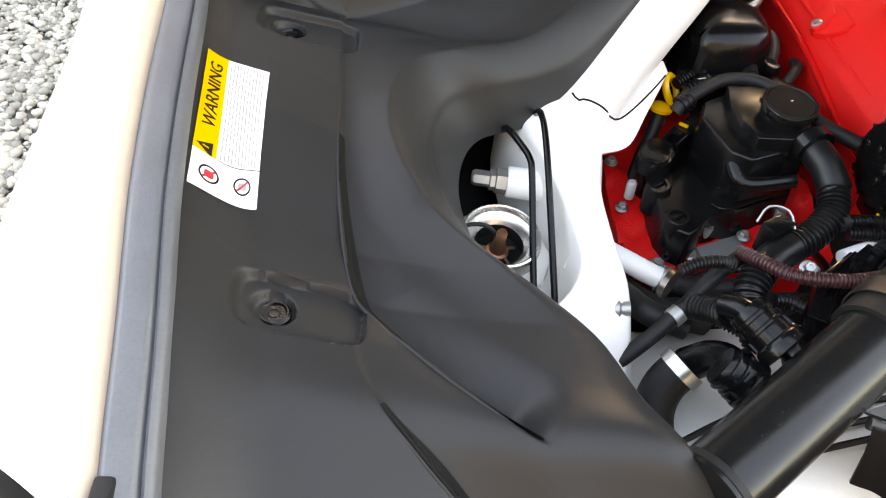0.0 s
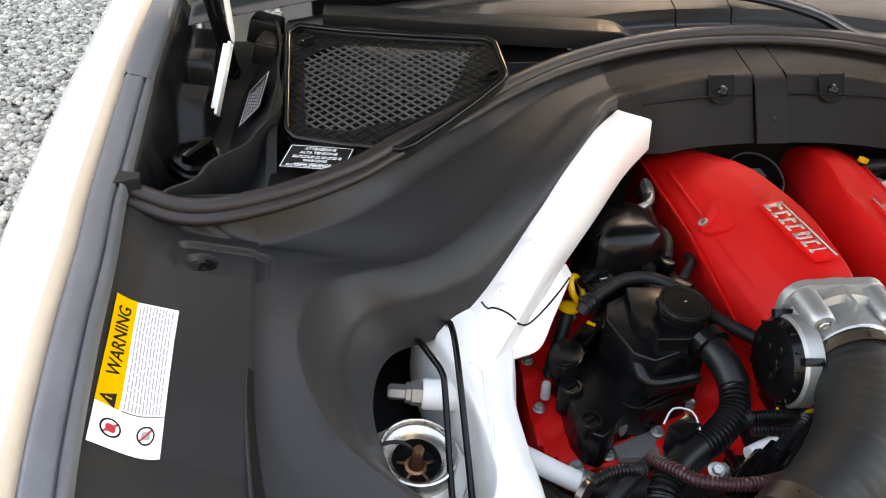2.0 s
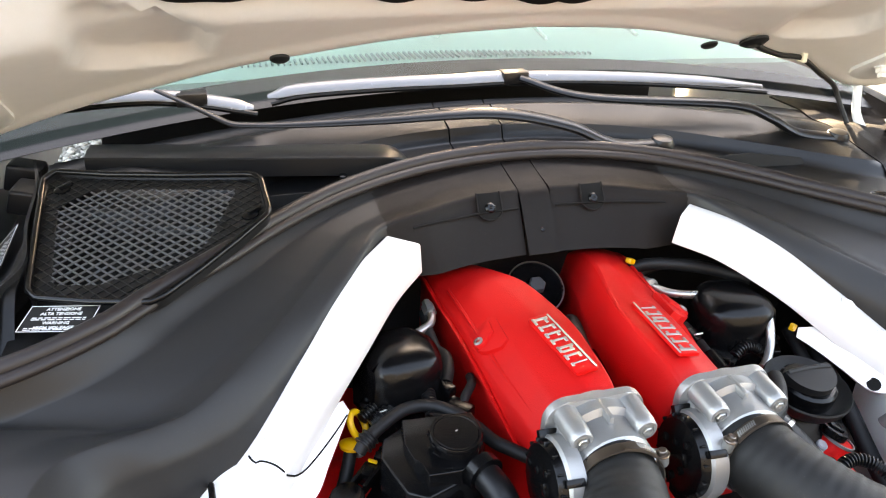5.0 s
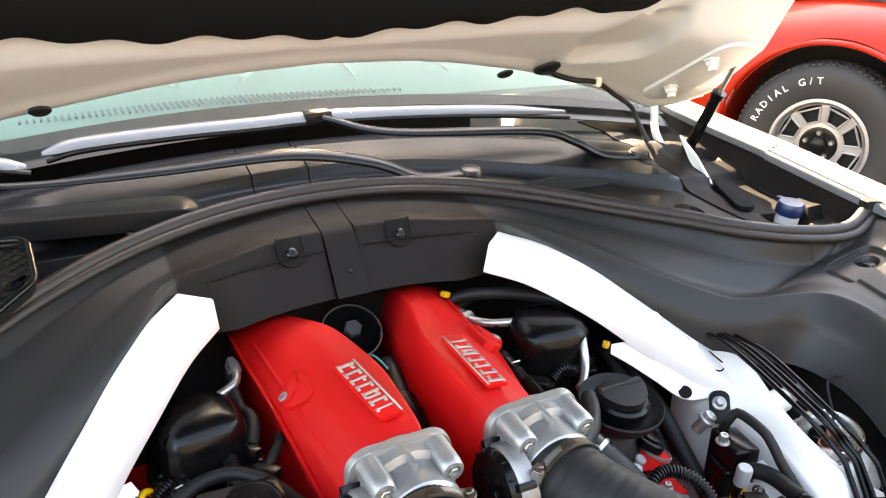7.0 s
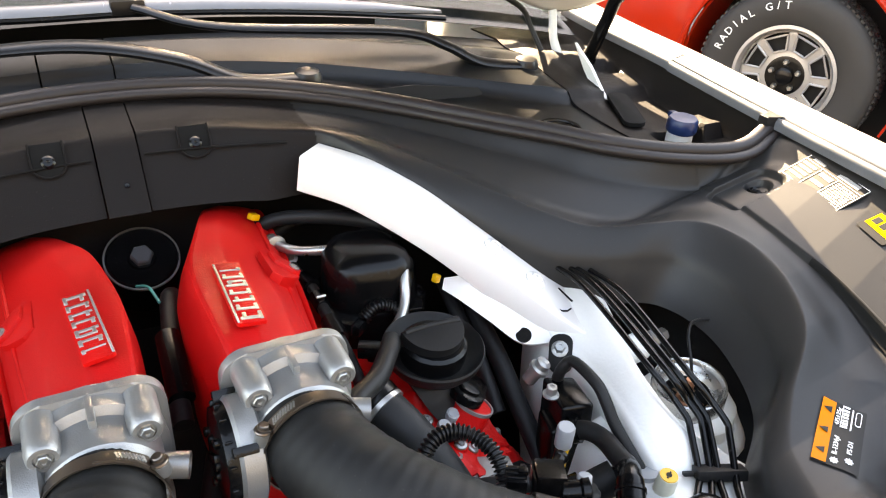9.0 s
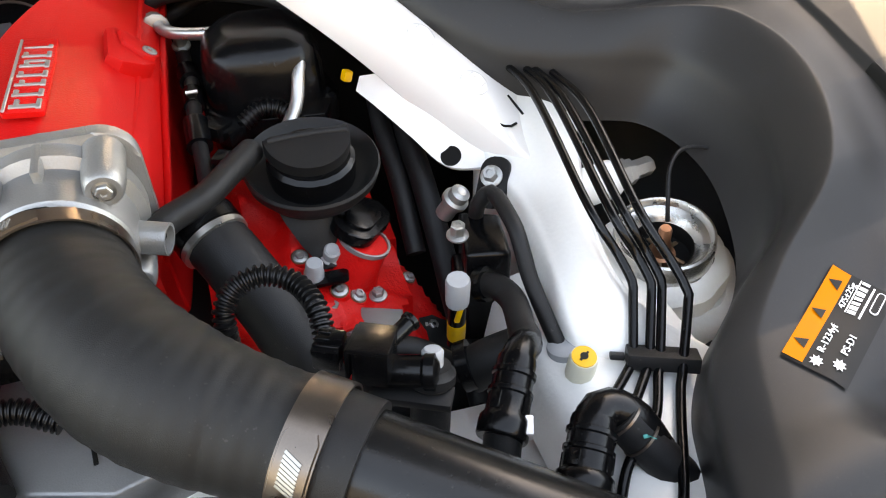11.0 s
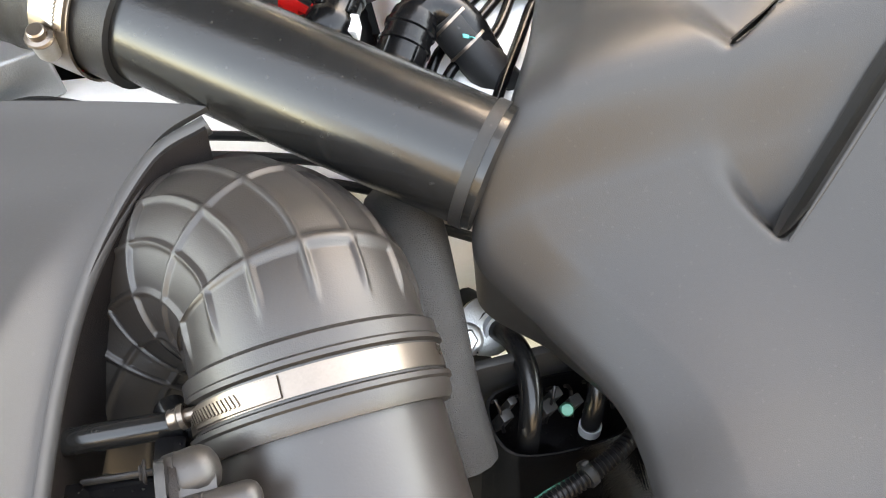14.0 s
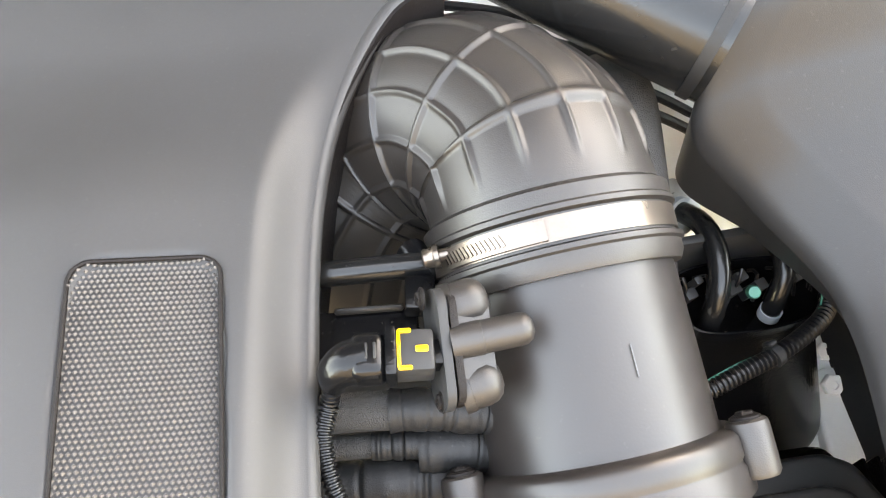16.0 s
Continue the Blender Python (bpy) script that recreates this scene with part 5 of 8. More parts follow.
def build_grille():
    t = thing("cowl_grille", (-.50, 1.0, .86), "black plastic fresh-air grille with a diamond lattice", "air grille")
    frame_out = [(-.648, 1.140), (-.635, 1.158), (-.563, 1.119), (-.470, 1.078), (-.377, 1.041), (-.368, 1.024), (-.365, .950), (-.370, .938), (-.410, .898), (-.454, .858), (-.493, .827), (-.506, .823), (-.569, .848), (-.627, .877), (-.638, .895), (-.642, .992)]
    hole = [(-.623, 1.067), (-.607, 1.081), (-.581, 1.095), (-.501, 1.064), (-.400, 1.021), (-.419, .973), (-.443, .917), (-.461, .899), (-.481, .889), (-.521, .890), (-.563, .883), (-.615, .904)]
    WAYS = ((Vector((.594, -.805)), .0099), (Vector((.858, .513)), .0129))
    lift = .012
    def P3(x, y, h=0.0):
        return (x, y, grille_z(x, y) + lift + h)
    bm = bmesh.new()
    O2 = even(frame_out + frame_out[:1], 120)[0]
    ang = lambda p: math.atan2(p[1] - 1.0, p[0] + .51)
    Hs = even(hole + hole[:1], 200)[0]
    ha = np.array([ang(p) for p in Hs])
    rows = [[], [], [], []]
    for p in O2[:-1]:
        q = Hs[np.argmin(np.abs(np.angle(np.exp(1j * (ha - ang(p))))))]
        rows[0].append(P3(*p, -.012))
        rows[1].append(P3(*p, 0))
        e = p + (q - p) * .12
        rows[2].append(P3(*e, -.004))
        rows[3].append(P3(*q, -.004))
    part("frame", sheet_bm(rows, False, True, bm), "cowl", t, sharp=30)
    part("rim", tube_bm([P3(*p, .002) for p in O2[:-1]], .0042, 10, .006, closed=True), "gloss", t, "rounded raised rim")
    # near-black sheet closes the opening, its colour in place of duct shade
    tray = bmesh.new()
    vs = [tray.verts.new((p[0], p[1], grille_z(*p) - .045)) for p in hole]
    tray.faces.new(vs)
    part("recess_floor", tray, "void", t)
    poly = np.array(hole)

    # two families of slanted bars across the opening; on the border they go on as low ridges
    border = np.array(frame_out) * .97 + np.array((-.51, .99)) * .03

    def within(poly, x, y):
        c = False
        for i in range(len(poly)):
            a, b = poly[i], poly[i - 1]
            if (a[1] > y) != (b[1] > y) and x < (b[0] - a[0]) * (y - a[1]) / (b[1] - a[1]) + a[0]:
                c = not c
        return c

    for way, pitch in WAYS:
        way = way.normalized()
        nrm = Vector((-way.y, way.x))
        ridges = None
        for k in range(-26, 27):
            o = Vector((-.508, .990)) + nrm * (k * pitch)
            run = [o + way * f for f in np.linspace(-.26, .26, 261)]
            kind = ["bar" if within(poly, p.x, p.y) else "ridge" if within(border, p.x, p.y) else "" for p in run]
            first = 0
            for i in range(1, len(run) + 1):
                if i < len(run) and kind[i] == kind[first]:
                    continue
                if kind[first] and i - first > 2:
                    a, b = run[first], run[i - 1]
                    low = -.005 if kind[first] == "bar" else -.0036
                    pa, pb = Vector(P3(a.x, a.y, low)), Vector(P3(b.x, b.y, low))
                    m = Matrix.Translation((pa + pb) / 2) @ (pb - pa).to_track_quat("X", "Z").to_matrix().to_4x4()
                    if kind[first] == "bar":
                        part("grille_bar", box_bm(((pb - pa).length + .005, .0014, .0024), m, 0), "lattice", t)
                    else:
                        ridges = box_bm(((pb - pa).length, .0012, .0016), m, 0, bm=ridges)
                first = i
        tagged(part("border_lattice", ridges, "cowl", t), kind="stuff")
    for x, y in ((-.622, 1.112), (-.388, .955), (-.514, .848)):
        m = axis_matrix(P3(x, y, -.004), (-.14, -.16, 1))
        c = part("fixing_clip", lathe_bm([(.011, 0), (.011, .003), (.007, .005), (0, .005)], m, 20), "gloss", t)
        part("tongue", box_bm((.018, .005, .006), m @ pose(.006, 0, .006, 0, 0, 30), .001), "gloss", c)
    return t


build_grille()


# ---- wipers ----
def build_wiper(arm, blade, radii, label):
    t = thing("wiper", arm[-1], label, "windscreen wiper", "windscreen wipers")
    part("arm", tube_bm(arm, radii, 12, .01, squash=.5), "wiper", t)
    part("pivot", lathe_bm([(.020, -.03), (.020, .004), (.016, .012), (.008, .014), (0, .014)], axis_matrix(arm[-1], (0, -.1, 1)), 24), "wiper", t)
    B = spline(blade, 40)
    rows = []
    for i, p in enumerate(B):
        k = min(1.0, min(i, 39 - i) / 5 + .35)
        rows.append([p + np.array(o) * k for o in ((0, -.015, -.004), (0, -.013, .000), (0, -.003, .0075), (0, .007, .008), (0, .009, -.004))])
    bl = part("blade", slab_bm(rows, .002), "blade", t, "flat wiper blade spoiler, sky glare put in as silver")
    part("rubber_edge", tube_bm([(p[0] + .004, p[1] - .010, p[2] - .0085) for p in blade], .0045, 8), "gloss", bl)
    part("joint", box_bm((.045, .030, .020), Matrix.Translation(blade[len(blade) // 2]), .004), "wiper", bl)
    return t


build_wiper([(-.493, 1.205, .993), (-.440, 1.175, .972), (-.400, 1.152, .955), (-.378, 1.150, .951), (-.315, 1.150, .947), (-.185, 1.125, .953), (-.021, 1.100, .960), (.096, 1.085, .938), (.175, 1.075, .905), (.262, 1.080, .896)],
            [(-.660, 1.225, .975), (-.528, 1.235, .978), (-.446, 1.235, .970), (-.358, 1.235, .951)], [.005, .006, .008, .011, .012, .014, .015, .015, .016, .016], "black wiper arm with its blade at rest, glare painted silver")
build_wiper([(.07, 1.220, .978), (.169, 1.170, .955), (.419, 1.140, .936), (.496, 1.125, .912), (.552, 1.115, .884), (.631, 1.105, .872)],
            [(-.336, 1.235, .966), (-.284, 1.235, .975), (-.158, 1.235, .978), (-.032, 1.235, .977), (.064, 1.235, .977), (.20, 1.225, .973), (.36, 1.21, .963), (.52, 1.19, .948)], [.010, .012, .014, .015, .016], "black wiper arm lying along the windscreen base")

# ---- red car parked alongside ----
def build_red_car():
    t = thing("red_sports_car", (2.9, 2.0, 0), "glossy orange-red classic sports car parked alongside", "car")
    hub = Vector((2.62, 2.02, .335))
    R = .345
    X = 2.58
    rows = []
    for y in np.linspace(-.4, 5.2, 120):
        d = y - hub.y
        arch = math.sqrt(max((R + .095) ** 2 - d * d, 0)) + hub.z if abs(d) < R + .095 else 0.18
        top = .80 + .10 * math.exp(-(d / .55) ** 2) - .05 * smooth01(y, 3.0, 4.8)
        bulge = .07 * math.exp(-(d / .60) ** 2)
        r = []
        for f in np.linspace(0, 1, 26):
            z = top + (arch - top) * f
            h = (top - z) / max(top - .18, .1)
            x = X - bulge * math.exp(-((z - .62) / .26) ** 2) + .55 * math.exp(-h * 9.0) * .5
            r.append((x, y, z))
        rows.append(r)
    part("body_side", slab_bm(rows, -.02), "redcar", t, sharp=60)
    lip = [(X - .062 + .02 * abs(math.cos(a)), hub.y + (R + .097) * math.cos(a), hub.z + (R + .097) * math.sin(a)) for a in np.linspace(-.2, math.pi + .2, 40)]
    part("arch_lip", tube_bm(lip, .012, 8, .03, smooth=False), "redcar", t)
    deck = [[(x, y, .86 + .10 * math.exp(-((y - hub.y) / .55) ** 2) * math.exp(-((x - 2.9) / .3) ** 2) - .06 * smooth01(x, 3.2, 3.8)) for x in np.linspace(2.83, 4.0, 14)] for y in np.linspace(-.4, 5.2, 40)]
    part("hood", slab_bm(deck, .02), "redcar", t)
    well = [[(X + d, hub.y + (R + .09) * math.cos(a), hub.z + (R + .09) * math.sin(a)) for d in (0, .35)] for a in np.linspace(-.4, math.pi + .4, 30)]
    part("wheel_well", slab_bm(well, .01), "redcar", t)
    part("well_back", box_bm((.02, 1.0, .9), Matrix.Translation((X + .36, hub.y, .45)), 0), "underbody", t)
    m = axis_matrix(hub, (-1, 0, 0), (0, 0, 1))
    wheel = part("wheel", lathe_bm([(.19, -.10), (.195, .055), (.205, .062), (.205, .066), (.192, .068), (.186, .058), (.182, .0)], m, 64, cap=False), "chrome", t, "slotted polished alloy wheel")
    part("tyre", lathe_bm([(.205, -.10), (.27, -.125), (.325, -.11), (R, -.085), (R, .062), (.335, .078), (.315, .088), (.27, .086), (.215, .066), (.203, .058)], m, 96, cap=False), "tyre", wheel, "black radial tyre with white raised letters")
    tread = None
    for k in range(84):
        for z, a in ((.050, 14), (.018, -14), (-.020, 14), (-.058, -14)):
            q = m @ Matrix.Rotation(2 * math.pi * (k + (.5 if a < 0 else 0)) / 84, 4, "Z") @ pose(R + .003, 0, z, a, 0, 0)
            tread = box_bm((.008, .016, .030), q, 0, 1, tread)
    tagged(part("tread", tread, "tyre", wheel), kind="stuff")
    disc = lathe_bm([(.188, .020), (.180, .028), (.172, .034), (.168, .034), (.15, .033), (.13, .032), (.11, .031), (.100, .030), (.09, .030), (.07, .034)], m, 128, cap=False)
    gone = []
    for f in disc.faces:
        p = m.inverted() @ f.calc_center_median()
        rr, a = math.hypot(p.x, p.y), math.degrees(math.atan2(p.y, p.x)) % 45
        if .098 < rr < .17 and 7 < a < 38:
            gone.append(f)
    bmesh.ops.delete(disc, geom=gone, context="FACES")
    part("wheel_face", disc, "chrome", wheel)
    for k in range(8):
        a0 = radians(45 * k)
        fr = [(.103, a0 + .14), (.165, a0 + .11), (.165, a0 + .68), (.103, a0 + .64)]
        pts = [m @ Vector((r * math.cos(a), r * math.sin(a), .036)) for r, a in fr]
        part("slot_rim", tube_bm(pts, .005, 6, .01, smooth=False, closed=True), "chrome", wheel)
    part("brake_drum", lathe_bm([(.16, -.04), (.16, .0), (.10, .004), (0, .004)], m, 40), "underbody", wheel)
    part("hub_plate", lathe_bm([(.078, .022), (.078, .034), (.070, .036), (.036, .034), (.034, .050), (.026, .056), (0, .056)], m, 40), "gloss", wheel)
    for k in range(5):
        a = radians(72 * k + 20)
        part("lug_nut", lathe_bm([(.012, .030), (.012, .048), (.008, .056), (0, .056)], m @ pose(.055 * math.cos(a), .055 * math.sin(a), 0), 6), "steel", wheel)
    return t, m


red_car, WHEEL_M = build_red_car()

# ---- engine, side of -x ----
def hose(t, pts, r, mat="hose", rib=0.0, pitch=.006, label="", name="hose", seg=14):
    return part(name, tube_bm(pts, r, seg, .006, rib, pitch), mat, t, label)


def rounded_block(outline, z0, z1, bevel=.006, taper=1.0):
    """A block on a plan outline, its top edges rounded."""
    cx = sum(p[0] for p in outline) / len(outline)
    cy = sum(p[1] for p in outline) / len(outline)
    b = bmesh.new()
    lo = [b.verts.new((x, y, z0)) for x, y in outline]
    hi = [b.verts.new((cx + (x - cx) * taper, cy + (y - cy) * taper, z1)) for x, y in outline]
    n = len(outline)
    b.faces.new(lo[::-1])
    b.faces.new(hi)
    for i in range(n):
        b.faces.new((lo[i], lo[(i + 1) % n], hi[(i + 1) % n], hi[i]))
    keep = [e for e in b.edges if max(v.co.z for v in e.verts) > z0 + 1e-5]
    bmesh.ops.bevel(b, geom=keep, offset=bevel, segments=3, affect="EDGES", profile=.5)
    return b


def cast_bm(outline, z0, z1, seed, rough=.004, step=.008):
    """A lumpy cast cover: a grid over the outline's box, with ribs and bosses, trimmed to the outline."""
    xs = [p[0] for p in outline]
    ys = [p[1] for p in outline]

    def inside(x, y):
        c = False
        for i in range(len(outline)):
            a, b = outline[i], outline[i - 1]
            if (a[1] > y) != (b[1] > y) and x < (b[0] - a[0]) * (y - a[1]) / (b[1] - a[1]) + a[0]:
                c = not c
        return c
    b = bmesh.new()
    nx, ny = int((max(xs) - min(xs)) / step) + 2, int((max(ys) - min(ys)) / step) + 2
    g = {}
    for i in range(nx):
        for j in range(ny):
            x, y = min(xs) + i * step, min(ys) + j * step
            if inside(x, y):
                h = noise.noise(Vector((x * 28 + seed, y * 28, 0)))
                z = z1(x, y) + rough * (1 if h > .08 else -.6 if h < -.2 else h * 4)
                g[i, j] = b.verts.new((x, y, z))
    for (i, j) in list(g):
        if all(k in g for k in ((i + 1, j), (i + 1, j + 1), (i, j + 1))):
            b.faces.new((g[i, j], g[i + 1, j], g[i + 1, j + 1], g[i, j + 1]))
    edge = [e for e in b.edges if len(e.link_faces) == 1]
    ext = bmesh.ops.extrude_edge_only(b, edges=edge)
    for v in ext["geom"]:
        if isinstance(v, bmesh.types.BMVert):
            v.co.z = z0
    return b


def build_head(s, label):
    """The red cam cover and front timing cover of one bank, with the block's dark side below."""
    t = thing("cylinder_head", (s * .26, .66, .45), label, "cylinder head", "red cylinder heads")
    top = lambda x, y: .628 + .10 * (y - .60) - .12 * (abs(x) - .26)
    w = 0 if s < 0 else .062       # narrower below the oil filler
    out = [(.150, .560), (.345 - w, .555), (.372 - w, .600), (.375 - w, .70), (.350 - w, .80), (.320 - w * .6, .90), (.160, .90), (.150, .70)]
    part("cam_cover", cast_bm([(s * x, y) for x, y in out], .50, top, 3 + s, .004, .006), "redplain", t, "red painted cast cam cover", sharp=45)
    part("lower_cover", cast_bm([(s * x, y) for x, y in [(.13, .53), (.36, .53), (.365, .60), (.13, .60)]], .40, lambda x, y: .585 + .2 * (y - .57), 9 + s, .006, .006), "underbody", t, sharp=45)
    rail = [(.254, .560, 0), (.290, .562, 0), (.293, .578, 0), (.219, .610, 0), (.214, .590, 0)]
    part("rail_plate", prism_bm([(s * x, y) for x, y, z in (rail if s > 0 else rail[::-1])], .008, Matrix.Translation((0, 0, .622)), .003), "alu", t)
    for x, y in ((.278, .598), (.266, .621), (.359, .643), (.362, .575), (.193, .639), (.363, .610), (.240, .590), (.205, .590), (.300, .570), (.335, .562), (.345, .765), (.360, .715)):
        if x > .36 - w:
            continue
        part("bolt", bolt_bm(axis_matrix((s * x, y, top(x, y) + .005), (0, -.1, 1)), .0050, .007), "zinc", t)
    part("block_side", box_bm((.40, .5, .30), Matrix.Translation((s * .2, .80, .34)), .02), "underbody", t)
    return t


build_head(-1, "red cam cover under a black breather box")
build_head(1, "red cam cover below the oil filler")

t = thing("breather_box", (-.24, .65, .63), "black moulded breather box with a flat round lid", "breather box")
low = rounded_block([(-.337, .640), (-.336, .586), (-.329, .566), (-.314, .556), (-.300, .567), (-.286, .588), (-.256, .592), (-.190, .620), (-.174, .662), (-.172, .70), (-.25, .735), (-.292, .700)], .622, .668, .003, .985)
part("base", low, "gloss", t)
part("body", rounded_block([(-.290, .672), (-.276, .612), (-.256, .598), (-.190, .622), (-.174, .660), (-.174, .705), (-.254, .716), (-.282, .700)], .660, .730, .003, .97), "gloss", t)
plate = [(-.258, .706), (-.264, .668), (-.260, .640), (-.253, .634), (-.252, .614), (-.217, .612), (-.196, .626), (-.176, .664), (-.178, .700)]
part("top_plate", rounded_block(plate, .726, .746, .0015, .99), "gloss", t)
m = axis_matrix((-.213, .651, .757), (.03, -.10, 1))
lid = part("lid", lathe_bm([(.025, -.02), (.025, -.003), (.0278, -.002), (.0278, .005), (.0268, .0066), (.0245, .0066), (.024, .0058), (.0235, .0064), (0, .0066)], m, 44), "gloss", t, "flat round black breather lid")
for k in range(9):
    a = radians(40 * k)
    part("lug", box_bm((.004, .006, .006), m @ pose(.0280 * math.cos(a), .0280 * math.sin(a), .0015, 0, 0, 40 * k), .001), "gloss", lid)
part("lid_mark", box_bm((.003, .0012, .0004), m @ pose(.001, .002, .0068, 0, 0, 20), 0), "greyprint", lid)
part("lid_tab", box_bm((.014, .008, .003), m @ pose(-.022, -.016, .000, 0, 0, 40), .001), "gloss", t)
part("moulded_pipe", tube_bm([(-.266, .622, .718), (-.267, .610, .710), (-.262, .600, .703), (-.248, .597, .701), (-.205, .602, .703)], .0082, 14), "gloss", t)
part("moulded_edge", tube_bm([(-.280, .603, .668), (-.274, .594, .671), (-.262, .593, .672), (-.240, .603, .673), (-.214, .616, .674), (-.190, .632, .675)], .0016, 8), "gloss", t)
for x, y in ((-.331, .628), (-.322, .578)):
    part("foot", lathe_bm([(.0135, -.03), (.0135, .004), (.012, .006), (.009, .006), (.008, .003), (0, .003)], axis_matrix((x, y, .668), (0, 0, 1)), 24), "gloss", t)
    part("foot_rib", box_bm((.014, .003, .003), pose(x, y, .6725, 0, 0, 35), .0008), "gloss", t)
part("screw_boss", lathe_bm([(.0075, -.03), (.0075, .004), (.006, .006), (.004, .004), (0, .004)], axis_matrix((-.272, .598, .655), (0, -.3, 1)), 18), "gloss", t)
part("screw", lathe_bm([(.006, -.01), (.006, .008), (.0045, .010), (.002, .0085), (0, .0085)], axis_matrix((-.271, .606, .648), (0, -.3, 1)), 16), "zinc", t)
part("screw", lathe_bm([(.006, -.01), (.006, .006), (.0045, .008), (.002, .0065), (0, .0065)], axis_matrix((-.281, .592, .642), (0, -.3, 1)), 16), "zinc", t)
part("screw", lathe_bm([(.006, -.01), (.006, .006), (.0045, .008), (.002, .0065), (0, .0065)], axis_matrix((-.196, .617, .644), (0, -.3, 1)), 16), "zinc", t)

t = thing("breather_hose", (-.20, .60, .66), "black corrugated breather hose with plastic couplings", "hose")
hose(t, [(-.196, .622, .736), (-.192, .610, .735)], .021, "gloss", name="coupling")
hose(t, [(-.194, .618, .734), (-.185, .595, .728), (-.180, .570, .716)], .0160, "hose", name="sleeve")
hose(t, [(-.181, .574, .718), (-.190, .545, .708), (-.215, .522, .702), (-.240, .508, .699)], .0140, "hose", .003, .0055, name="corrugation")
hose(t, [(-.238, .509, .699), (-.258, .496, .697), (-.276, .480, .694)], .0165, "hose", name="sleeve")
hose(t, [(-.276, .480, .694), (-.287, .462, .687), (-.288, .445, .676), (-.280, .430, .660)], .0145, "hose", .003, .0055, name="corrugation")
part("clip", box_bm((.030, .018, .034), pose(-.252, .520, .704, 0, 0, 30), .003), "gloss", t)
part("wire_spring", tube_bm([(-.268, .530, .712), (-.258, .538, .724), (-.242, .530, .726), (-.238, .516, .716)], .0012, 6), "steel", t)

t = thing("dipstick", (-.297, .772, .60), "yellow ring handle of the oil dipstick", "dipstick")
rm = axis_matrix((-.297, .757, .706), (.75, -.45, .5))
ring = [tuple(rm @ Vector((.0135 * math.cos(a), .0165 * math.sin(a), 0))) for a in np.linspace(0, 2 * math.pi, 18)[:-1]]
part("ring", tube_bm(ring, .0042, 10, .004, closed=True), "yellow", t)
part("collar", lathe_bm([(.006, -.006), (.013, -.003), (.014, .001), (.010, .004), (.005, .006)], axis_matrix((-.308, .744, .690), (.15, .15, 1)), 24), "yellow", t)
hose(t, [(-.309, .742, .684), (-.318, .725, .664), (-.334, .700, .635), (-.350, .66, .60), (-.355, .62, .57)], .0080, "rubber", name="tube")

t = thing("ignition_coil", (-.328, .664, .62), "black oval ignition coil with a locked wiring plug", "ignition coil")
m = pose(-.329, .664, .676, 0, 0, -28)
part("coil", prism_bm(rounded(.036, .050, .016), .016, m @ pose(0, 0, -.004), .003), "gloss", t)
part("coil_lid", prism_bm(rounded(.030, .044, .013), .003, m @ pose(0, 0, .012), .0012), "gloss", t)
part("stem", lathe_bm([(.015, -.05), (.015, -.002)], axis_matrix((-.326, .666, .672), (0, 0, 1)), 20), "gloss", t)
for k in (-1, 1):
    part("arm", box_bm((.005, .036, .012), pose(-.301, .694, .684, 0, 0, -40) @ pose(.0075 * k, 0, 0), .0015), "gloss", t)
part("socket", box_bm((.020, .026, .018), pose(-.293, .702, .680, 0, 0, -40), .003), "gloss", t)
plug = part("plug", box_bm((.018, .036, .017), pose(-.270, .724, .684, 0, 0, -40), .003), "gloss", t)
for k in range(3):
    part("plug_rib", box_bm((.019, .0025, .018), pose(-.270, .724, .684, 0, 0, -40) @ pose(0, -.010 + .009 * k, 0), .0005, 1), "gloss", plug)
part("lock", box_bm((.011, .0035, .0035), pose(-.290, .709, .6915, 0, 0, -40), .001), "yellow", plug)
for k in range(4):
    part("wire", tube_bm([(-.257, .738, .684 + .002 * k), (-.250, .746 + .002 * k, .684), (-.243, .754, .680), (-.232, .760, .672)], .0014, 6), "rubber", plug)
part("stud", lathe_bm([(.0072, -.004), (.0072, .008), (.006, .010), (0, .010)], axis_matrix((-.293, .777, .640), (0, 0, 1)), 16), "greycap", t)
part("stud", lathe_bm([(.0055, -.004), (.0055, .016), (.004, .018), (0, .018)], axis_matrix((-.352, .650, .640), (0, 0, 1)), 14), "greycap", t)

t = thing("harness", (-.24, .76, .66), "black corrugated wiring conduits and hoses beside the plenum", "wiring harness")
hose(t, [(-.306, .704, .712), (-.296, .710, .722), (-.275, .724, .728), (-.246, .741, .730), (-.215, .741, .730), (-.190, .722, .728), (-.172, .692, .726), (-.162, .668, .725), (-.148, .652, .724), (-.125, .628, .722)], .0076, "rubber", label="smooth black vacuum hose")
hose(t, [(-.301, .707, .718), (-.290, .714, .724)], .0110, "hose", .0018, .006, name="cuff")
hose(t, [(-.292, .760, .712), (-.270, .775, .719), (-.250, .790, .722), (-.213, .805, .722), (-.196, .802, .722)], .0066, "hose", .002, .004, name="conduit")
hose(t, [(-.282, .750, .708), (-.265, .757, .716), (-.242, .773, .718), (-.219, .776, .718), (-.205, .772, .716)], .0078, "hose", .002, .0045, name="conduit")
hose(t, [(-.202, .806, .728), (-.206, .790, .730), (-.210, .768, .728), (-.213, .740, .722), (-.214, .725, .715)], .0080, "hose", .002, .0045, name="conduit")
part("connector", box_bm((.020, .030, .016), pose(-.205, .722, .722, 0, 0, 30), .003), "gloss", t)
hose(t, [(-.178, .840, .735), (-.172, .820, .738), (-.176, .796, .736), (-.184, .778, .730)], .0075, "rubber")
hose(t, [(-.176, .910, .75), (-.180, .870, .745), (-.178, .84, .735)], .007, "rubber")
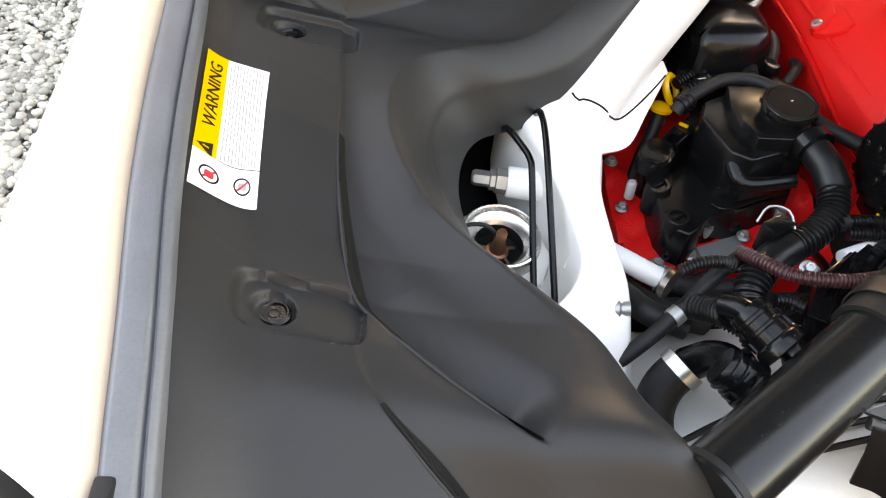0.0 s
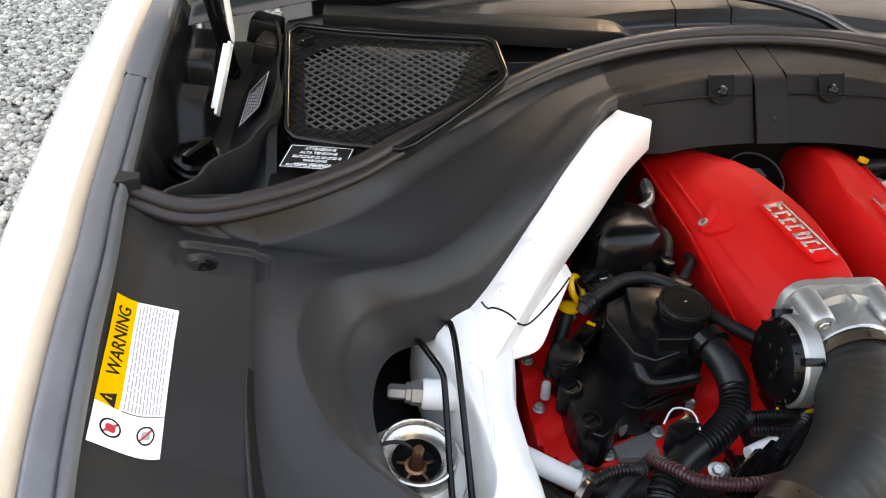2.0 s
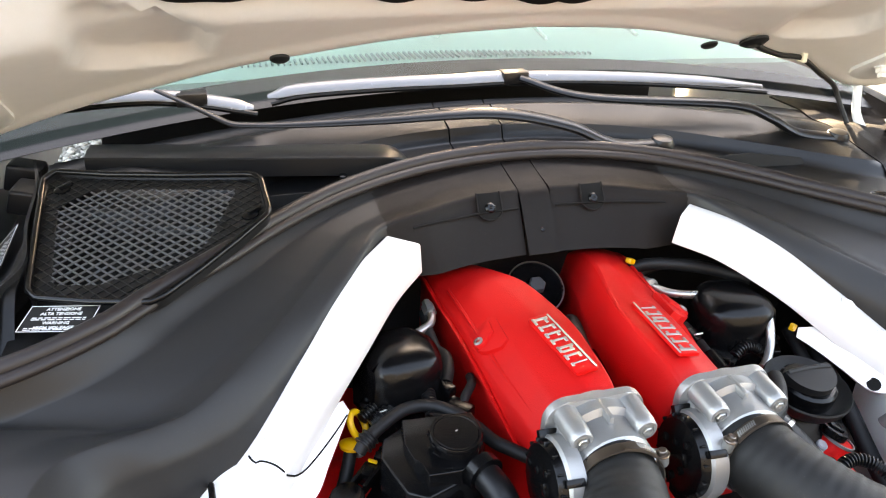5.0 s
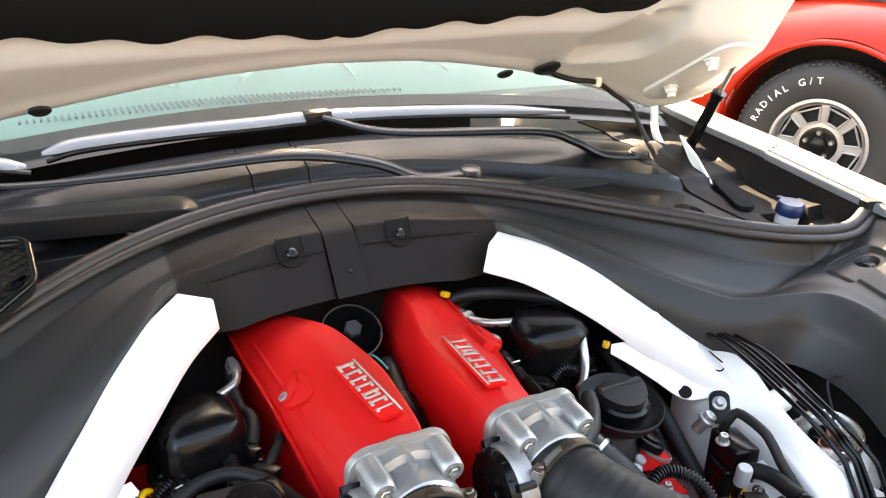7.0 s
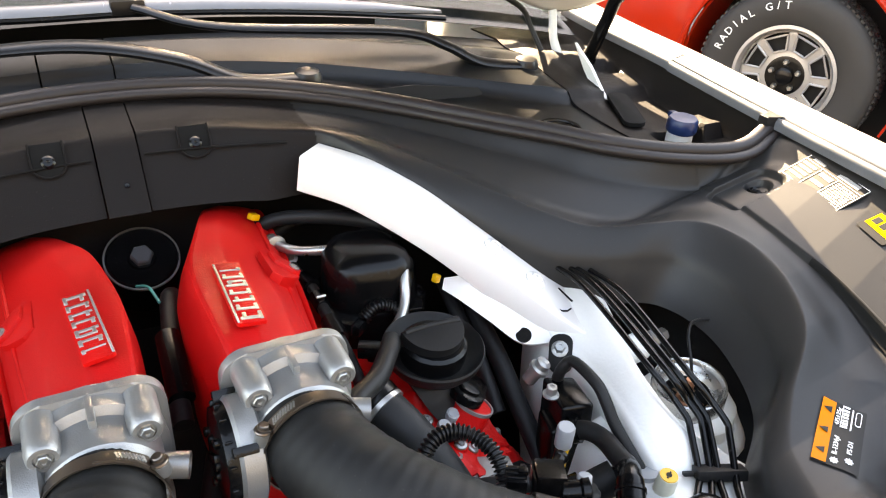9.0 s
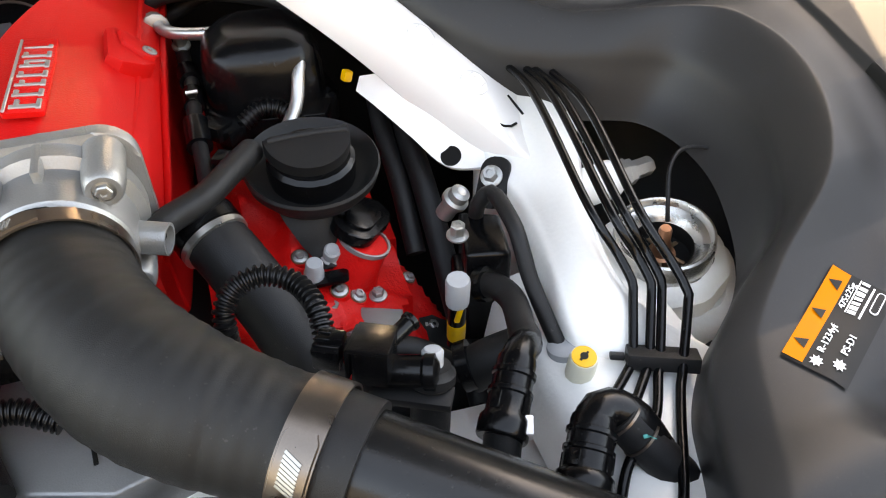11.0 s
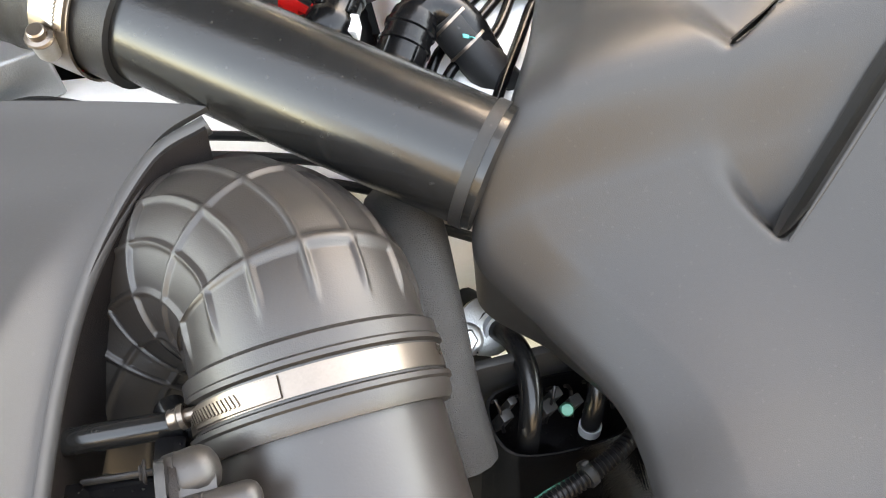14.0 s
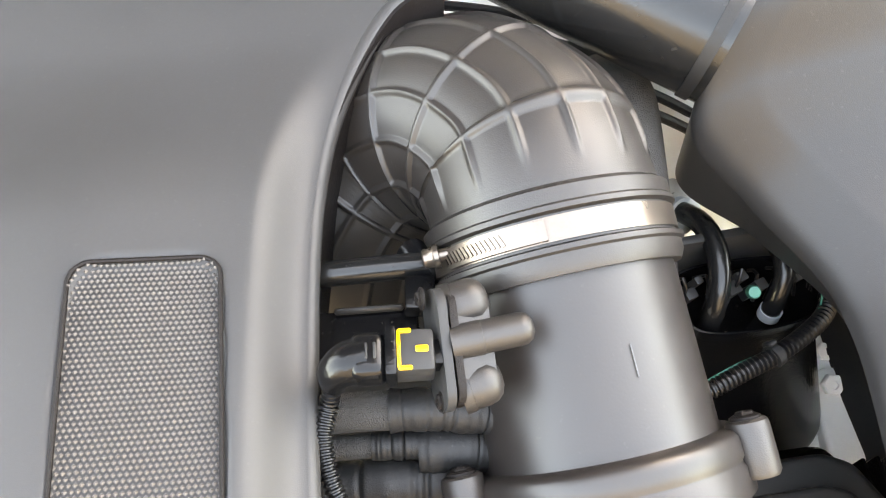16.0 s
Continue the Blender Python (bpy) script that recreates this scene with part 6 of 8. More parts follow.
hose(t, [(-.150, .790, .724), (-.154, .770, .730), (-.165, .755, .728), (-.176, .742, .722)], .0058, "rubber")
part("plug", box_bm((.018, .03, .016), pose(-.178, .738, .720, 0, 0, 35), .003), "gloss", t)
part("plug", box_bm((.014, .022, .014), pose(-.186, .770, .728, 0, 0, 25), .003), "gloss", t)
part("tag", box_bm((.008, .0005, .006), pose(-.268, .752, .7245, 60, 0, 20), 0), "white", t)
part("tag", box_bm((.008, .0005, .005), pose(-.243, .765, .7260, 60, 0, 20), 0), "white", t)


def build_canister(s, label):
    t = thing("vacuum_canister", (s * .225, .81, .70), label, "vacuum canister", "black canisters")
    part("shell", rounded_block([(s * x, y) for x, y in ((.180, .765), (.272, .750), (.292, .790), (.280, .862), (.205, .872), (.176, .830))], .672, .776 if s < 0 else .780, .026, .88 if s < 0 else .94), "gloss", t)
    for x, y in ((.282, .775), (.200, .868), (.268, .868))[: 3 if s < 0 else 1]:
        part("lug", lathe_bm([(.010, -.02), (.010, .004), (.006, .006), (.004, .004), (0, .004)], axis_matrix((s * x, y, .718), (0, 0, 1)), 16), "gloss", t)
    part("mould_line", rounded_block([(s * x, y) for x, y in ((.176, .762), (.275, .746), (.296, .790), (.283, .866), (.203, .876), (.172, .830))], .712, .718, .001), "gloss", t)
    return t


build_canister(-1, "black moulded vacuum canister under the brace")
build_canister(1, "black heat-shielded canister with metal pipes")
t = thing("coolant_pipe", (-.172, .881, .74), "bent bright metal pipe with a flare nut", "metal pipe", "bent metal pipes")
hose(t, [(-.215, .862, .742), (-.195, .868, .748), (-.176, .878, .752), (-.170, .895, .756), (-.172, .915, .760)], .0055, "steel", name="pipe")
part("flare_nut", lathe_bm([(.009, 0), (.009, .016), (.006, .018), (.006, .024)], axis_matrix((-.171, .895, .756), (0, .9, .2)), 6), "zinc", t)

t = thing("red_sleeved_wire", (-.20, .46, .68), "dark red corrugated wire loop", "wiring")
hose(t, [(-.291, .498, .704), (-.280, .476, .714), (-.258, .455, .718), (-.214, .446, .722), (-.170, .456, .722), (-.141, .478, .716), (-.118, .499, .710), (-.111, .519, .706), (-.124, .532, .704)], .0058, "redsleeve", .0016, .0035, name="sleeve")
hose(t, [(-.186, .537, .705), (-.164, .537, .707), (-.140, .535, .707), (-.122, .531, .705)], .0060, "hose", .0016, .0035, name="conduit")
hose(t, [(-.180, .524, .703), (-.160, .522, .704), (-.140, .519, .704), (-.118, .522, .702)], .0056, "hose", .0016, .0035, name="conduit")
hose(t, [(-.121, .531, .707), (-.128, .524, .710), (-.139, .516, .708), (-.152, .507, .703), (-.165, .498, .699)], .0066, "hose", .0016, .0038, name="conduit")
hose(t, [(-.200, .534, .704), (-.190, .536, .705), (-.178, .537, .706)], .0100, "rubber", name="cuff")
part("tie", box_bm((.011, .004, .013), pose(-.120, .533, .708, 0, 0, 25), .001), "yellow", t)
part("tie", box_bm((.009, .004, .004), pose(-.142, .545, .708, 0, 0, 15), .001), "yellow", t)
for k in range(4):
    part("wire", tube_bm([(-.126, .545 + .0022 * k, .700), (-.112, .546 + .0024 * k, .702), (-.098, .543 + .0026 * k, .698)], .0012, 6), "redprint" if k % 2 else "white", t)
part("connector", box_bm((.022, .034, .018), pose(-.172, .493, .695, 0, 0, -52), .003), "gloss", t)
part("connector_cage", box_bm((.030, .048, .014), pose(-.192, .480, .692, 0, 0, -52), .003), "gloss", t)
for k in range(3):
    part("cage_rib", box_bm((.003, .046, .004), pose(-.192, .480, .699, 0, 0, -52) @ pose(-.010 + .010 * k, 0, .001), .0008, 1), "gloss", t)
part("white_sleeve", tube_bm([(-.186, .506, .688), (-.168, .513, .689), (-.148, .520, .690)], .0085, 16), "white", t, "pale printed sleeve")

t = thing("coolant_hoses", (-.34, .48, .58), "black coolant hoses joined by quick couplings", "hose")
hose(t, [(-.392, .572, .632), (-.370, .556, .630), (-.345, .543, .624), (-.330, .538, .620)], .0115, "white", name="pipe", label="white coolant pipe")
part("hose_clip", tube_bm([(-.338, .541, .622), (-.326, .536, .619)], .0145, 20, .003), "zinc", t)
hose(t, [(-.330, .538, .620), (-.305, .530, .618), (-.280, .525, .62), (-.25, .52, .63)], .0125, "rubber")
hose(t, [(-.385, .556, .600), (-.365, .530, .603), (-.345, .512, .603), (-.318, .505, .606), (-.295, .505, .60)], .017, "rubber", label="thick grey-black coolant hose")
hose(t, [(-.400, .432, .625), (-.372, .447, .640), (-.345, .464, .655), (-.315, .487, .675), (-.285, .505, .69)], .0075, "rubber")
part("band", tube_bm([(-.350, .461, .652), (-.342, .466, .656)], .0095, 16, .003), "zinc", t)
part("stub", lathe_bm([(.010, 0), (.010, .02), (.007, .022), (.007, .03), (0, .03)], axis_matrix((-.418, .470, .655), (1, -.15, .2)), 12), "zinc", t, "zinc hex stud")
hose(t, [(-.372, .360, .585), (-.372, .390, .605), (-.362, .408, .622), (-.345, .417, .640)], .019, "rubber", label="thick bent rubber hose")
part("clamp", tube_bm([(-.352, .414, .634), (-.344, .418, .641)], .0215, 24, .003), "steel", t)
hose(t, [(-.345, .417, .641), (-.328, .408, .664), (-.318, .388, .676), (-.310, .362, .672)], .0155, "gloss", name="elbow")
hose(t, [(-.319, .390, .676), (-.314, .372, .674)], .0195, "gloss", name="coupling")
hose(t, [(-.316, .445, .690), (-.305, .432, .698), (-.290, .412, .700), (-.272, .388, .696), (-.262, .372, .69)], .0125, "gloss", name="elbow")
hose(t, [(-.293, .416, .702), (-.278, .396, .700)], .0165, "gloss", name="coupling")
part("white_tab", box_bm((.016, .010, .004), pose(-.285, .400, .7175, 0, 15, 35), .001), "white", t)
hose(t, [(-.330, .470, .66), (-.318, .452, .675), (-.312, .438, .688)], .012, "hose", .002, .005, name="corrugation")

t = thing("wiring_connectors", (-.20, .43, .66), "black multi-way wiring connectors with ribbed covers", "wiring connector")
for x, y, z, a in ((-.225, .440, .693, 30), (-.205, .415, .688, 35), (-.245, .400, .680, 25), (-.190, .462, .690, 40)):
    c = part("connector", box_bm((.034, .050, .022), pose(x, y, z, 8, 0, -a), .003), "gloss", t)
    for k in range(3):
        part("ridge", box_bm((.004, .046, .004), pose(x, y, z, 8, 0, -a) @ pose(-.010 + .010 * k, 0, .012), .001), "gloss", c)
for pts, r in (([(-.30, .55, .61), (-.27, .56, .615), (-.25, .555, .62), (-.235, .55, .635)], .0035), ([(-.31, .545, .60), (-.28, .57, .61), (-.25, .57, .62), (-.23, .56, .635)], .0035), ([(-.21, .47, .69), (-.20, .50, .68), (-.19, .54, .66)], .0045),
               ([(-.26, .46, .66), (-.22, .48, .655), (-.16, .47, .66), (-.10, .48, .66)], .007), ([(-.25, .42, .64), (-.19, .44, .64), (-.12, .43, .65), (-.06, .45, .66)], .008),
               ([(-.17, .40, .66), (-.14, .42, .665), (-.11, .46, .66), (-.09, .50, .65)], .006), ([(-.30, .47, .64), (-.26, .44, .64), (-.22, .40, .65)], .006)):
    hose(t, pts, r, "hose", .0016 if r > .005 else 0, .004, name="conduit")
part("bolt", bolt_bm(axis_matrix((-.215, .50, .672), (0, -.3, 1)), .007, .012), "steel", t)

# ---- engine, side of +x ----
t = thing("oil_filler", (.248, .655, .64), "black oil filler cap on a flared funnel neck", "oil filler")
m = axis_matrix((.248, .665, .722), (.02, -.16, 1))
part("funnel", lathe_bm([(.020, -.060), (.021, -.040), (.030, -.026), (.045, -.016), (.052, -.006), (.054, .003), (.0525, .005), (.050, .002), (.045, -.006), (.034, -.011), (.0, -.011)], m, 56), "rubber", t)
cap = part("cap", lathe_bm([(.034, -.012), (.035, .002), (.0345, .008), (.031, .011), (0, .012)], m, 48, wave=.008, waves=30), "gloss", t, "black screw cap with a raised grip")
# grip: a straight wall across the cap, sloping down in a half round to the front
arc = [(.0335 * math.cos(a), .010 + .036 * math.sin(a)) for a in np.linspace(math.pi, 2 * math.pi, 22)]
grip = prism_bm(arc + [(.0335, .014), (-.0335, .014)], .013, m @ pose(0, 0, .010, 5, 0, 4), .003, 3)
part("grip", grip, "rubber", cap)
ridge = tube_bm([tuple(m @ Vector((x, .010 - .002 * (x / .03) ** 2, .0225))) for x in np.linspace(-.031, .031, 9)], .0035, 10, .004)
part("grip_ridge", ridge, "rubber", cap)
part("grip_print", box_bm((.012, .0016, .0004), m @ pose(0, -.012, .0212, 5, 0, 4), 0), "ink", cap)
leg = [[(x - w, y, z), (x, y - .003, z + .003), (x + w, y, z)] for x, y, z, w in ((.243, .668, .704, .034), (.243, .652, .700, .030), (.242, .640, .690, .024), (.244, .630, .672, .017), (.246, .624, .660, .011), (.247, .616, .655, .007))]
part("bracket", slab_bm(leg, .006), "rubber", t, "dark grey neck bracket")
part("bolt", lathe_bm([(.0085, 0), (.0085, .003), (.0070, .004), (.0070, .012), (.0055, .0135), (.0030, .0125), (0, .0120)], axis_matrix((.2475, .624, .658), (.15, -.35, .93)), 18), "greycap", t, "pale cylinder-head screw")
part("emblem", lathe_bm([(.0065, 0), (.0065, .0006), (.0052, .0006), (.0052, .0002), (0, .0002)], axis_matrix((.236, .640, .696), (0, -.75, .66)), 20), "rubber", t)

t = thing("valve_cover", (.255, .62, .56), "red cast valve housing studded with bolts", "valve housing")


def vtop(x, y):
    """Height of the housing: a face falling outward, with two ridges and a front foot."""
    z = .650 - .74 * max(x - .247, 0) - .35 * (.621 - y)
    z += .007 * math.exp(-((x - .215 - .25 * (y - .62)) / .010) ** 2) + .006 * math.exp(-((x + .9 * y - .815) / .008) ** 2)
    for bx, by, h, r in ((.300, .578, .008, .016), (.232, .588, .006, .012), (.262, .566, .007, .013), (.205, .618, .006, .014), (.322, .606, .006, .012), (.278, .606, -.006, .010)):
        z += h * math.exp(-(math.hypot(x - bx, y - by) / r) ** 2)
    return z


part("casting", cast_bm([(.186, .730), (.184, .660), (.180, .592), (.222, .577), (.266, .554), (.292, .543), (.322, .560), (.348, .596), (.330, .616), (.318, .645), (.303, .662), (.305, .735)], .46, vtop, 21, .0016, .0035), "redplain", t, "red painted casting", sharp=50)
sm = axis_matrix((.266, .626, .646), (.42, -.05, .90)) @ Matrix.Scale(.80, 4)
part("sensor_neck", lathe_bm([(.034, -.03), (.029, -.006), (.0270, .004), (.0262, .026), (.0250, .030), (.022, .030)], sm, 36), "redplain", t)
part("gasket", lathe_bm([(.0250, .028), (.0274, .028), (.0274, .0325), (.0250, .0325), (.0250, .028)], sm, 36), "alu", t, "bare metal gasket ring")
c = part("sensor_cap", prism_bm(rounded(.080, .046, .021), .012, sm @ pose(.020, .004, .033, 0, 0, -32), .003), "gloss", t, "black oval sensor cap")
part("cap_lid", prism_bm(rounded(.050, .030, .013), .004, sm @ pose(.018, .005, .045, 0, 0, -32), .0015), "gloss", c)
part("cap_arm", box_bm((.030, .014, .012), sm @ pose(.036, -.016, .036, 0, 0, -38), .003), "gloss", c)
for x, y, r in ((.224, .631, .0042), (.248, .600, .0042), (.261, .600, .0042), (.288, .646, .0036), (.302, .646, .0036), (.312, .635, .0036), (.293, .603, .0042), (.286, .575, .0036), (.318, .589, .0046), (.196, .606, .0050), (.187, .642, .0042), (.271, .580, .0034)):
    n = (.45 if x > .25 else .05, -.25, .86)
    z = vtop(x, y)
    part("boss", lathe_bm([(r * 2.4, -.02), (r * 2.0, .0005), (r * 1.9, .002), (0, .002)], axis_matrix((x, y, z), n), 16), "redplain", t)
    part("washer", lathe_bm([(r * 1.75, .002), (r * 1.75, .0028), (r * .8, .0028)], axis_matrix((x, y, z), n), 18), "brass", t, "rust-brown washer")
    part("bolt", bolt_bm(axis_matrix((x, y, z), n) @ Matrix.Translation((0, 0, .0026)), r, r * 1.1), "zinc", t)
part("bracket", prism_bm(rounded(.044, .014, .004), .003, pose(.236, .606, .652, 0, -8, -12), .001), "gloss", t)
part("stud_cap", lathe_bm([(.0082, -.004), (.0082, .004), (.0072, .006), (.0072, .014), (.006, .016), (0, .016)], axis_matrix((.231, .610, .656), (.1, -.2, 1)), 16), "greycap", t)

t = thing("coolant_hoses", (.20, .55, .62), "black rubber hoses at the front of the engine", "hose")
hose(t, [(.160, .620, .714), (.176, .592, .700), (.196, .560, .672), (.210, .535, .64), (.218, .51, .60)], .0235, "rubber", label="thick black coolant hose")
part("clamp", tube_bm([(.158, .624, .717), (.164, .612, .711)], .0265, 30, .003), "gloss", t)
part("clamp", tube_bm([(.1645, .611, .7105), (.1665, .607, .7085)], .0262, 30, .002), "steel", t)
hose(t, [(.124, .585, .738), (.14, .60, .742), (.165, .618, .742), (.190, .650, .742), (.205, .675, .738)], .010, "rubber")
hose(t, [(.164, .505, .690), (.164, .512, .715), (.166, .519, .727), (.178, .526, .736), (.195, .527, .738), (.211, .518, .735), (.220, .498, .730), (.221, .482, .720), (.219, .474, .712)], .0062, "hose", .0024, .0040, name="conduit", label="shiny corrugated conduit")
hose(t, [(.165, .895, .730), (.1666, .840, .731), (.169, .816, .732), (.168, .786, .730), (.166, .750, .727), (.1665, .700, .716), (.166, .660, .700), (.165, .64, .68)], .0066, "rubber", label="slim black hose beside the plenum")
hose(t, [(.1668, .842, .731), (.169, .816, .732)], .0105, "gloss", name="coupling")
hose(t, [(.1684, .800, .731), (.1680, .776, .729)], .0088, "gloss", name="coupling")
hose(t, [(.1664, .752, .727), (.1664, .722, .721)], .0108, "gloss", name="coupling")
part("plug", box_bm((.018, .026, .014), pose(.181, .746, .722, 0, 0, 40), .002), "gloss", t)
part("plug", box_bm((.016, .024, .014), pose(.187, .690, .722, 0, 0, 60), .002), "gloss", t)
part("bolt", bolt_bm(axis_matrix((.1655, .885, .737), (0, -.3, 1)), .0060, .014), "zinc", t)
part("white_tag", box_bm((.010, .002, .006), pose(.1682, .783, .7395, 50, 0, 0), 0), "white", t)
hose(t, [(.215, .55, .64), (.25, .53, .648), (.285, .52, .645), (.31, .51, .63)], .009, "rubber")
hose(t, [(.355, .78, .70), (.345, .74, .69), (.345, .69, .665), (.345, .64, .63), (.342, .58, .595), (.34, .52, .56)], .011, "rubber", label="long black hose beside the tower")
hose(t, [(.330, .80, .71), (.325, .75, .69), (.326, .70, .66), (.325, .65, .62)], .009, "rubber")
t = thing("metal_pipe", (.20, .78, .70), "bent bright metal pipes at the black canister", "metal pipe", "bent metal pipes")
hose(t, [(.150, .880, .762), (.156, .862, .764), (.168, .848, .765), (.190, .838, .766), (.205, .835, .766)], .0058, "steel", name="pipe")
part("flare_nut", lathe_bm([(.010, 0), (.010, .012), (.013, .014), (.013, .018), (.008, .020)], axis_matrix((.146, .896, .760), (.1, -1, .05)), 12), "zinc", t)
hose(t, [(.262, .768, .760), (.258, .758, .752), (.252, .744, .735), (.240, .730, .722), (.228, .722, .716)], .0058, "steel", name="pipe")
hose(t, [(.205, .75, .72), (.222, .755, .728), (.240, .752, .724), (.252, .74, .715)], .0068, "hose", .002, .004, name="conduit")
hose(t, [(.13, .93, .76), (.16, .92, .775), (.20, .90, .78), (.25, .88, .775), (.29, .85, .77)], .009, "rubber", name="harness")
hose(t, [(.15, .94, .74), (.20, .93, .765), (.26, .90, .77), (.30, .86, .76)], .007, "rubber", name="harness")
part("yellow_clip", box_bm((.012, .010, .008), pose(.134, .918, .785, 0, 20, 20), .002), "yellow", t)
part("yellow_clip", box_bm((.008, .008, .010), pose(.300, .762, .742, 0, 20, 20), .002), "yellow", t)
part("plug", box_bm((.020, .028, .014), pose(.190, .748, .716, 0, 0, 40), .003), "gloss", t)
part("plug", box_bm((.020, .028, .014), pose(.205, .700, .705, 0, 0, 50), .003), "gloss", t)

t = thing("air_con_block", (.355, .59, .64), "black pipe block with zinc bolts and a grey valve cap", "pipe block")
part("block", rounded_block([(.338, .556), (.372, .548), (.380, .596), (.350, .610)], .610, .690, .004), "gloss", t)
part("lower_block", rounded_block([(.330, .560), (.365, .548), (.375, .585), (.340, .60)], .60, .660, .006), "gloss", t)
part("bolt", bolt_bm(axis_matrix((.340, .580, .690), (0, -.1, 1)), .0058, .012), "zinc", t)
part("bolt_pad", prism_bm(rounded(.026, .044, .010), .004, axis_matrix((.3905, .634, .6905), (-.55, -.35, .75), (0, .3, 1)), .001), "rubber", t, "black rubber pad")
part("bolt", bolt_bm(axis_matrix((.388, .634, .698), (-.4, -.5, .75)), .0062, .012), "zinc", t)
part("fitting_nut", lathe_bm([(.0078, -.016), (.0078, .0), (.0110, .002), (.0110, .006), (.0085, .008), (.0080, .014), (.004, .016), (0, .015)], axis_matrix((0.3501, 0.6208, 0.6900), (.35, -.35, .85)), 24), "zinc", t)
hose(t, [(.362, .600, .690), (0.3629, 0.5954, 0.7050), (0.3715, 0.5895, 0.7160), (0.3735, 0.5525, 0.7130), (0.3738, 0.5328, 0.7000), (0.3750, 0.5173, 0.6840), (.383, .474, .648)], .0062, "rubber", label="bent black pipe")
hose(t, [(0.3442, 0.5449, 0.6680), (0.3541, 0.5339, 0.6740), (0.3592, 0.5133, 0.6760), (0.3531, 0.4828, 0.6800), (.352, .470, .682), (.340, .455, .688)], .0098, "rubber", label="short bent rubber hose")
part("hose_ring", tube_bm([(0.3458, 0.5458, 0.6680), (0.3505, 0.5410, 0.6710)], .0135, 22, .003), "gloss", t)
cap = part("valve_body", lathe_bm([(.0068, -.060), (.0068, -.008), (.006, -.004)], axis_matrix((.323, .530, .682), (0, -.1, 1)), 20), "gloss", t)
part("grey_cap", lathe_bm([(.0086, -.012), (.0090, .010), (.008, .0125), (.003, .013), (0, .012)], axis_matrix((.323, .530, .682), (0, -.1, 1)), 28, wave=.02, waves=14), "greycap", cap, "grey ribbed valve cap")
part("yellow_band", lathe_bm([(.0071, -.052), (.0072, -.036), (.0071, -.034)], axis_matrix((.323, .530, .682), (0, -.1, 1)), 20), "yellow", cap)
part("yellow_flash", box_bm((.004, .003, .015), pose(.322, .5245, .664, 0, 15, 0), .001), "yellow", cap)
part("fitting", lathe_bm([(.011, -.02), (.013, .0), (.013, .010), (.009, .012)], axis_matrix((.384, .474, .648), (0, .2, 1)), 18), "greycap", t)
part("port_base", box_bm((.034, .018, .030), pose(.385, .448, .632, 0, 10, -10), .003), "gloss", t)
yc = part("port_cap", lathe_bm([(.0100, -.014), (.0096, .008), (.009, .0105), (0, .011)], axis_matrix((.384, .451, .664), (.0, -.15, 1)), 26, wave=.025, waves=16), "cream", t, "cream valve cap with yellow disc")
part("disc", lathe_bm([(.0085, .0100), (.0085, .0116), (0, .0118)], axis_matrix((.384, .451, .664), (.0, -.15, 1)), 22), "yellow", yc)
part("symbol", box_bm((.009, .0016, .0006), axis_matrix((.384, .451, .664), (.0, -.15, 1)) @ pose(0, 0, .0121, 0, 0, 30), 0), "ink", yc)
part("symbol", lathe_bm([(.0028, .0118), (.0028, .0124), (0, .0124)], axis_matrix((.384, .451, .664), (.0, -.15, 1)), 10), "ink", yc)
part("port_ring", lathe_bm([(.014, -.018), (.014, -.013), (.010, -.013)], axis_matrix((.384, .451, .664), (.0, -.15, 1)), 24), "gloss", t)

def coupling(t, a, b, r):
    """A push-on coupling: stepped barrel with collars, two windows and a latch."""
    a, b = Vector(a), Vector(b)
    L = (b - a).length
    m = axis_matrix(a, b - a)
    prof = [(.72, 0), (.86, .0), (.90, .06), (.90, .16), (1.0, .18), (1.0, .24), (.92, .26), (.92, .40), (1.02, .42), (1.02, .47), (.95, .49), (.95, .70), (1.12, .76), (1.15, .82), (1.15, .97), (1.08, 1.0), (.80, 1.0), (.74, .95)]
    c = part("coupling", lathe_bm([(r * x, L * y) for x, y in prof], m, 30), "gloss", t)
    for k in range(4):
        part("latch", box_bm((r * .5, r * .14, L * .22), m @ pose(0, 0, 0, 0, 0, 90 * k + 30) @ pose(0, r * .98, L * .60), .001), "gloss", c)
    return c


t = thing("quick_couplings", (.34, .40, .64), "black quick couplings and hose behind the intake pipe", "hose coupling")
hose(t, [(.356, .482, .660), (.350, .468, .680), (.340, .455, .689), (.330, .443, .688), (.320, .428, .681)], .0112, "gloss", name="elbow")
hose(t, [(.312, .412, .674), (.306, .400, .655), (.302, .39, .62)], .0120, "rubber")
coupling(t, (.336, .450, .690), (.309, .408, .671), .0142)
part("white_tab", box_bm((.005, .012, .014), pose(.327, .408, .675, 20, 0, -20), .001), "white", t)
hose(t, [(.318, .49, .64), (.330, .487, .650), (.350, .482, .660)], .0165, "rubber")
hose(t, [(.312, .492, .645), (.320, .490, .648)], .0185, "gloss", name="collar")
hose(t, [(.398, .376, .662), (.386, .390, .682), (.370, .396, .690), (.358, .388, .688), (.348, .373, .680)], .0128, "gloss", name="elbow")
hose(t, [(.340, .360, .674), (.336, .350, .655), (.334, .342, .62)], .0145, "rubber")
coupling(t, (.361, .392, .690), (.338, .357, .672), .0152)
hose(t, [(.378, .392, .686), (.394, .376, .666), (.418, .350, .640), (.445, .322, .612)], .0132, "rubber", label="rubber hose with teal paint marks")
part("spring_clip", tube_bm([(.3795, .3905, .684), (.3805, .3895, .683)], .0140, 28, .002), "band", t)
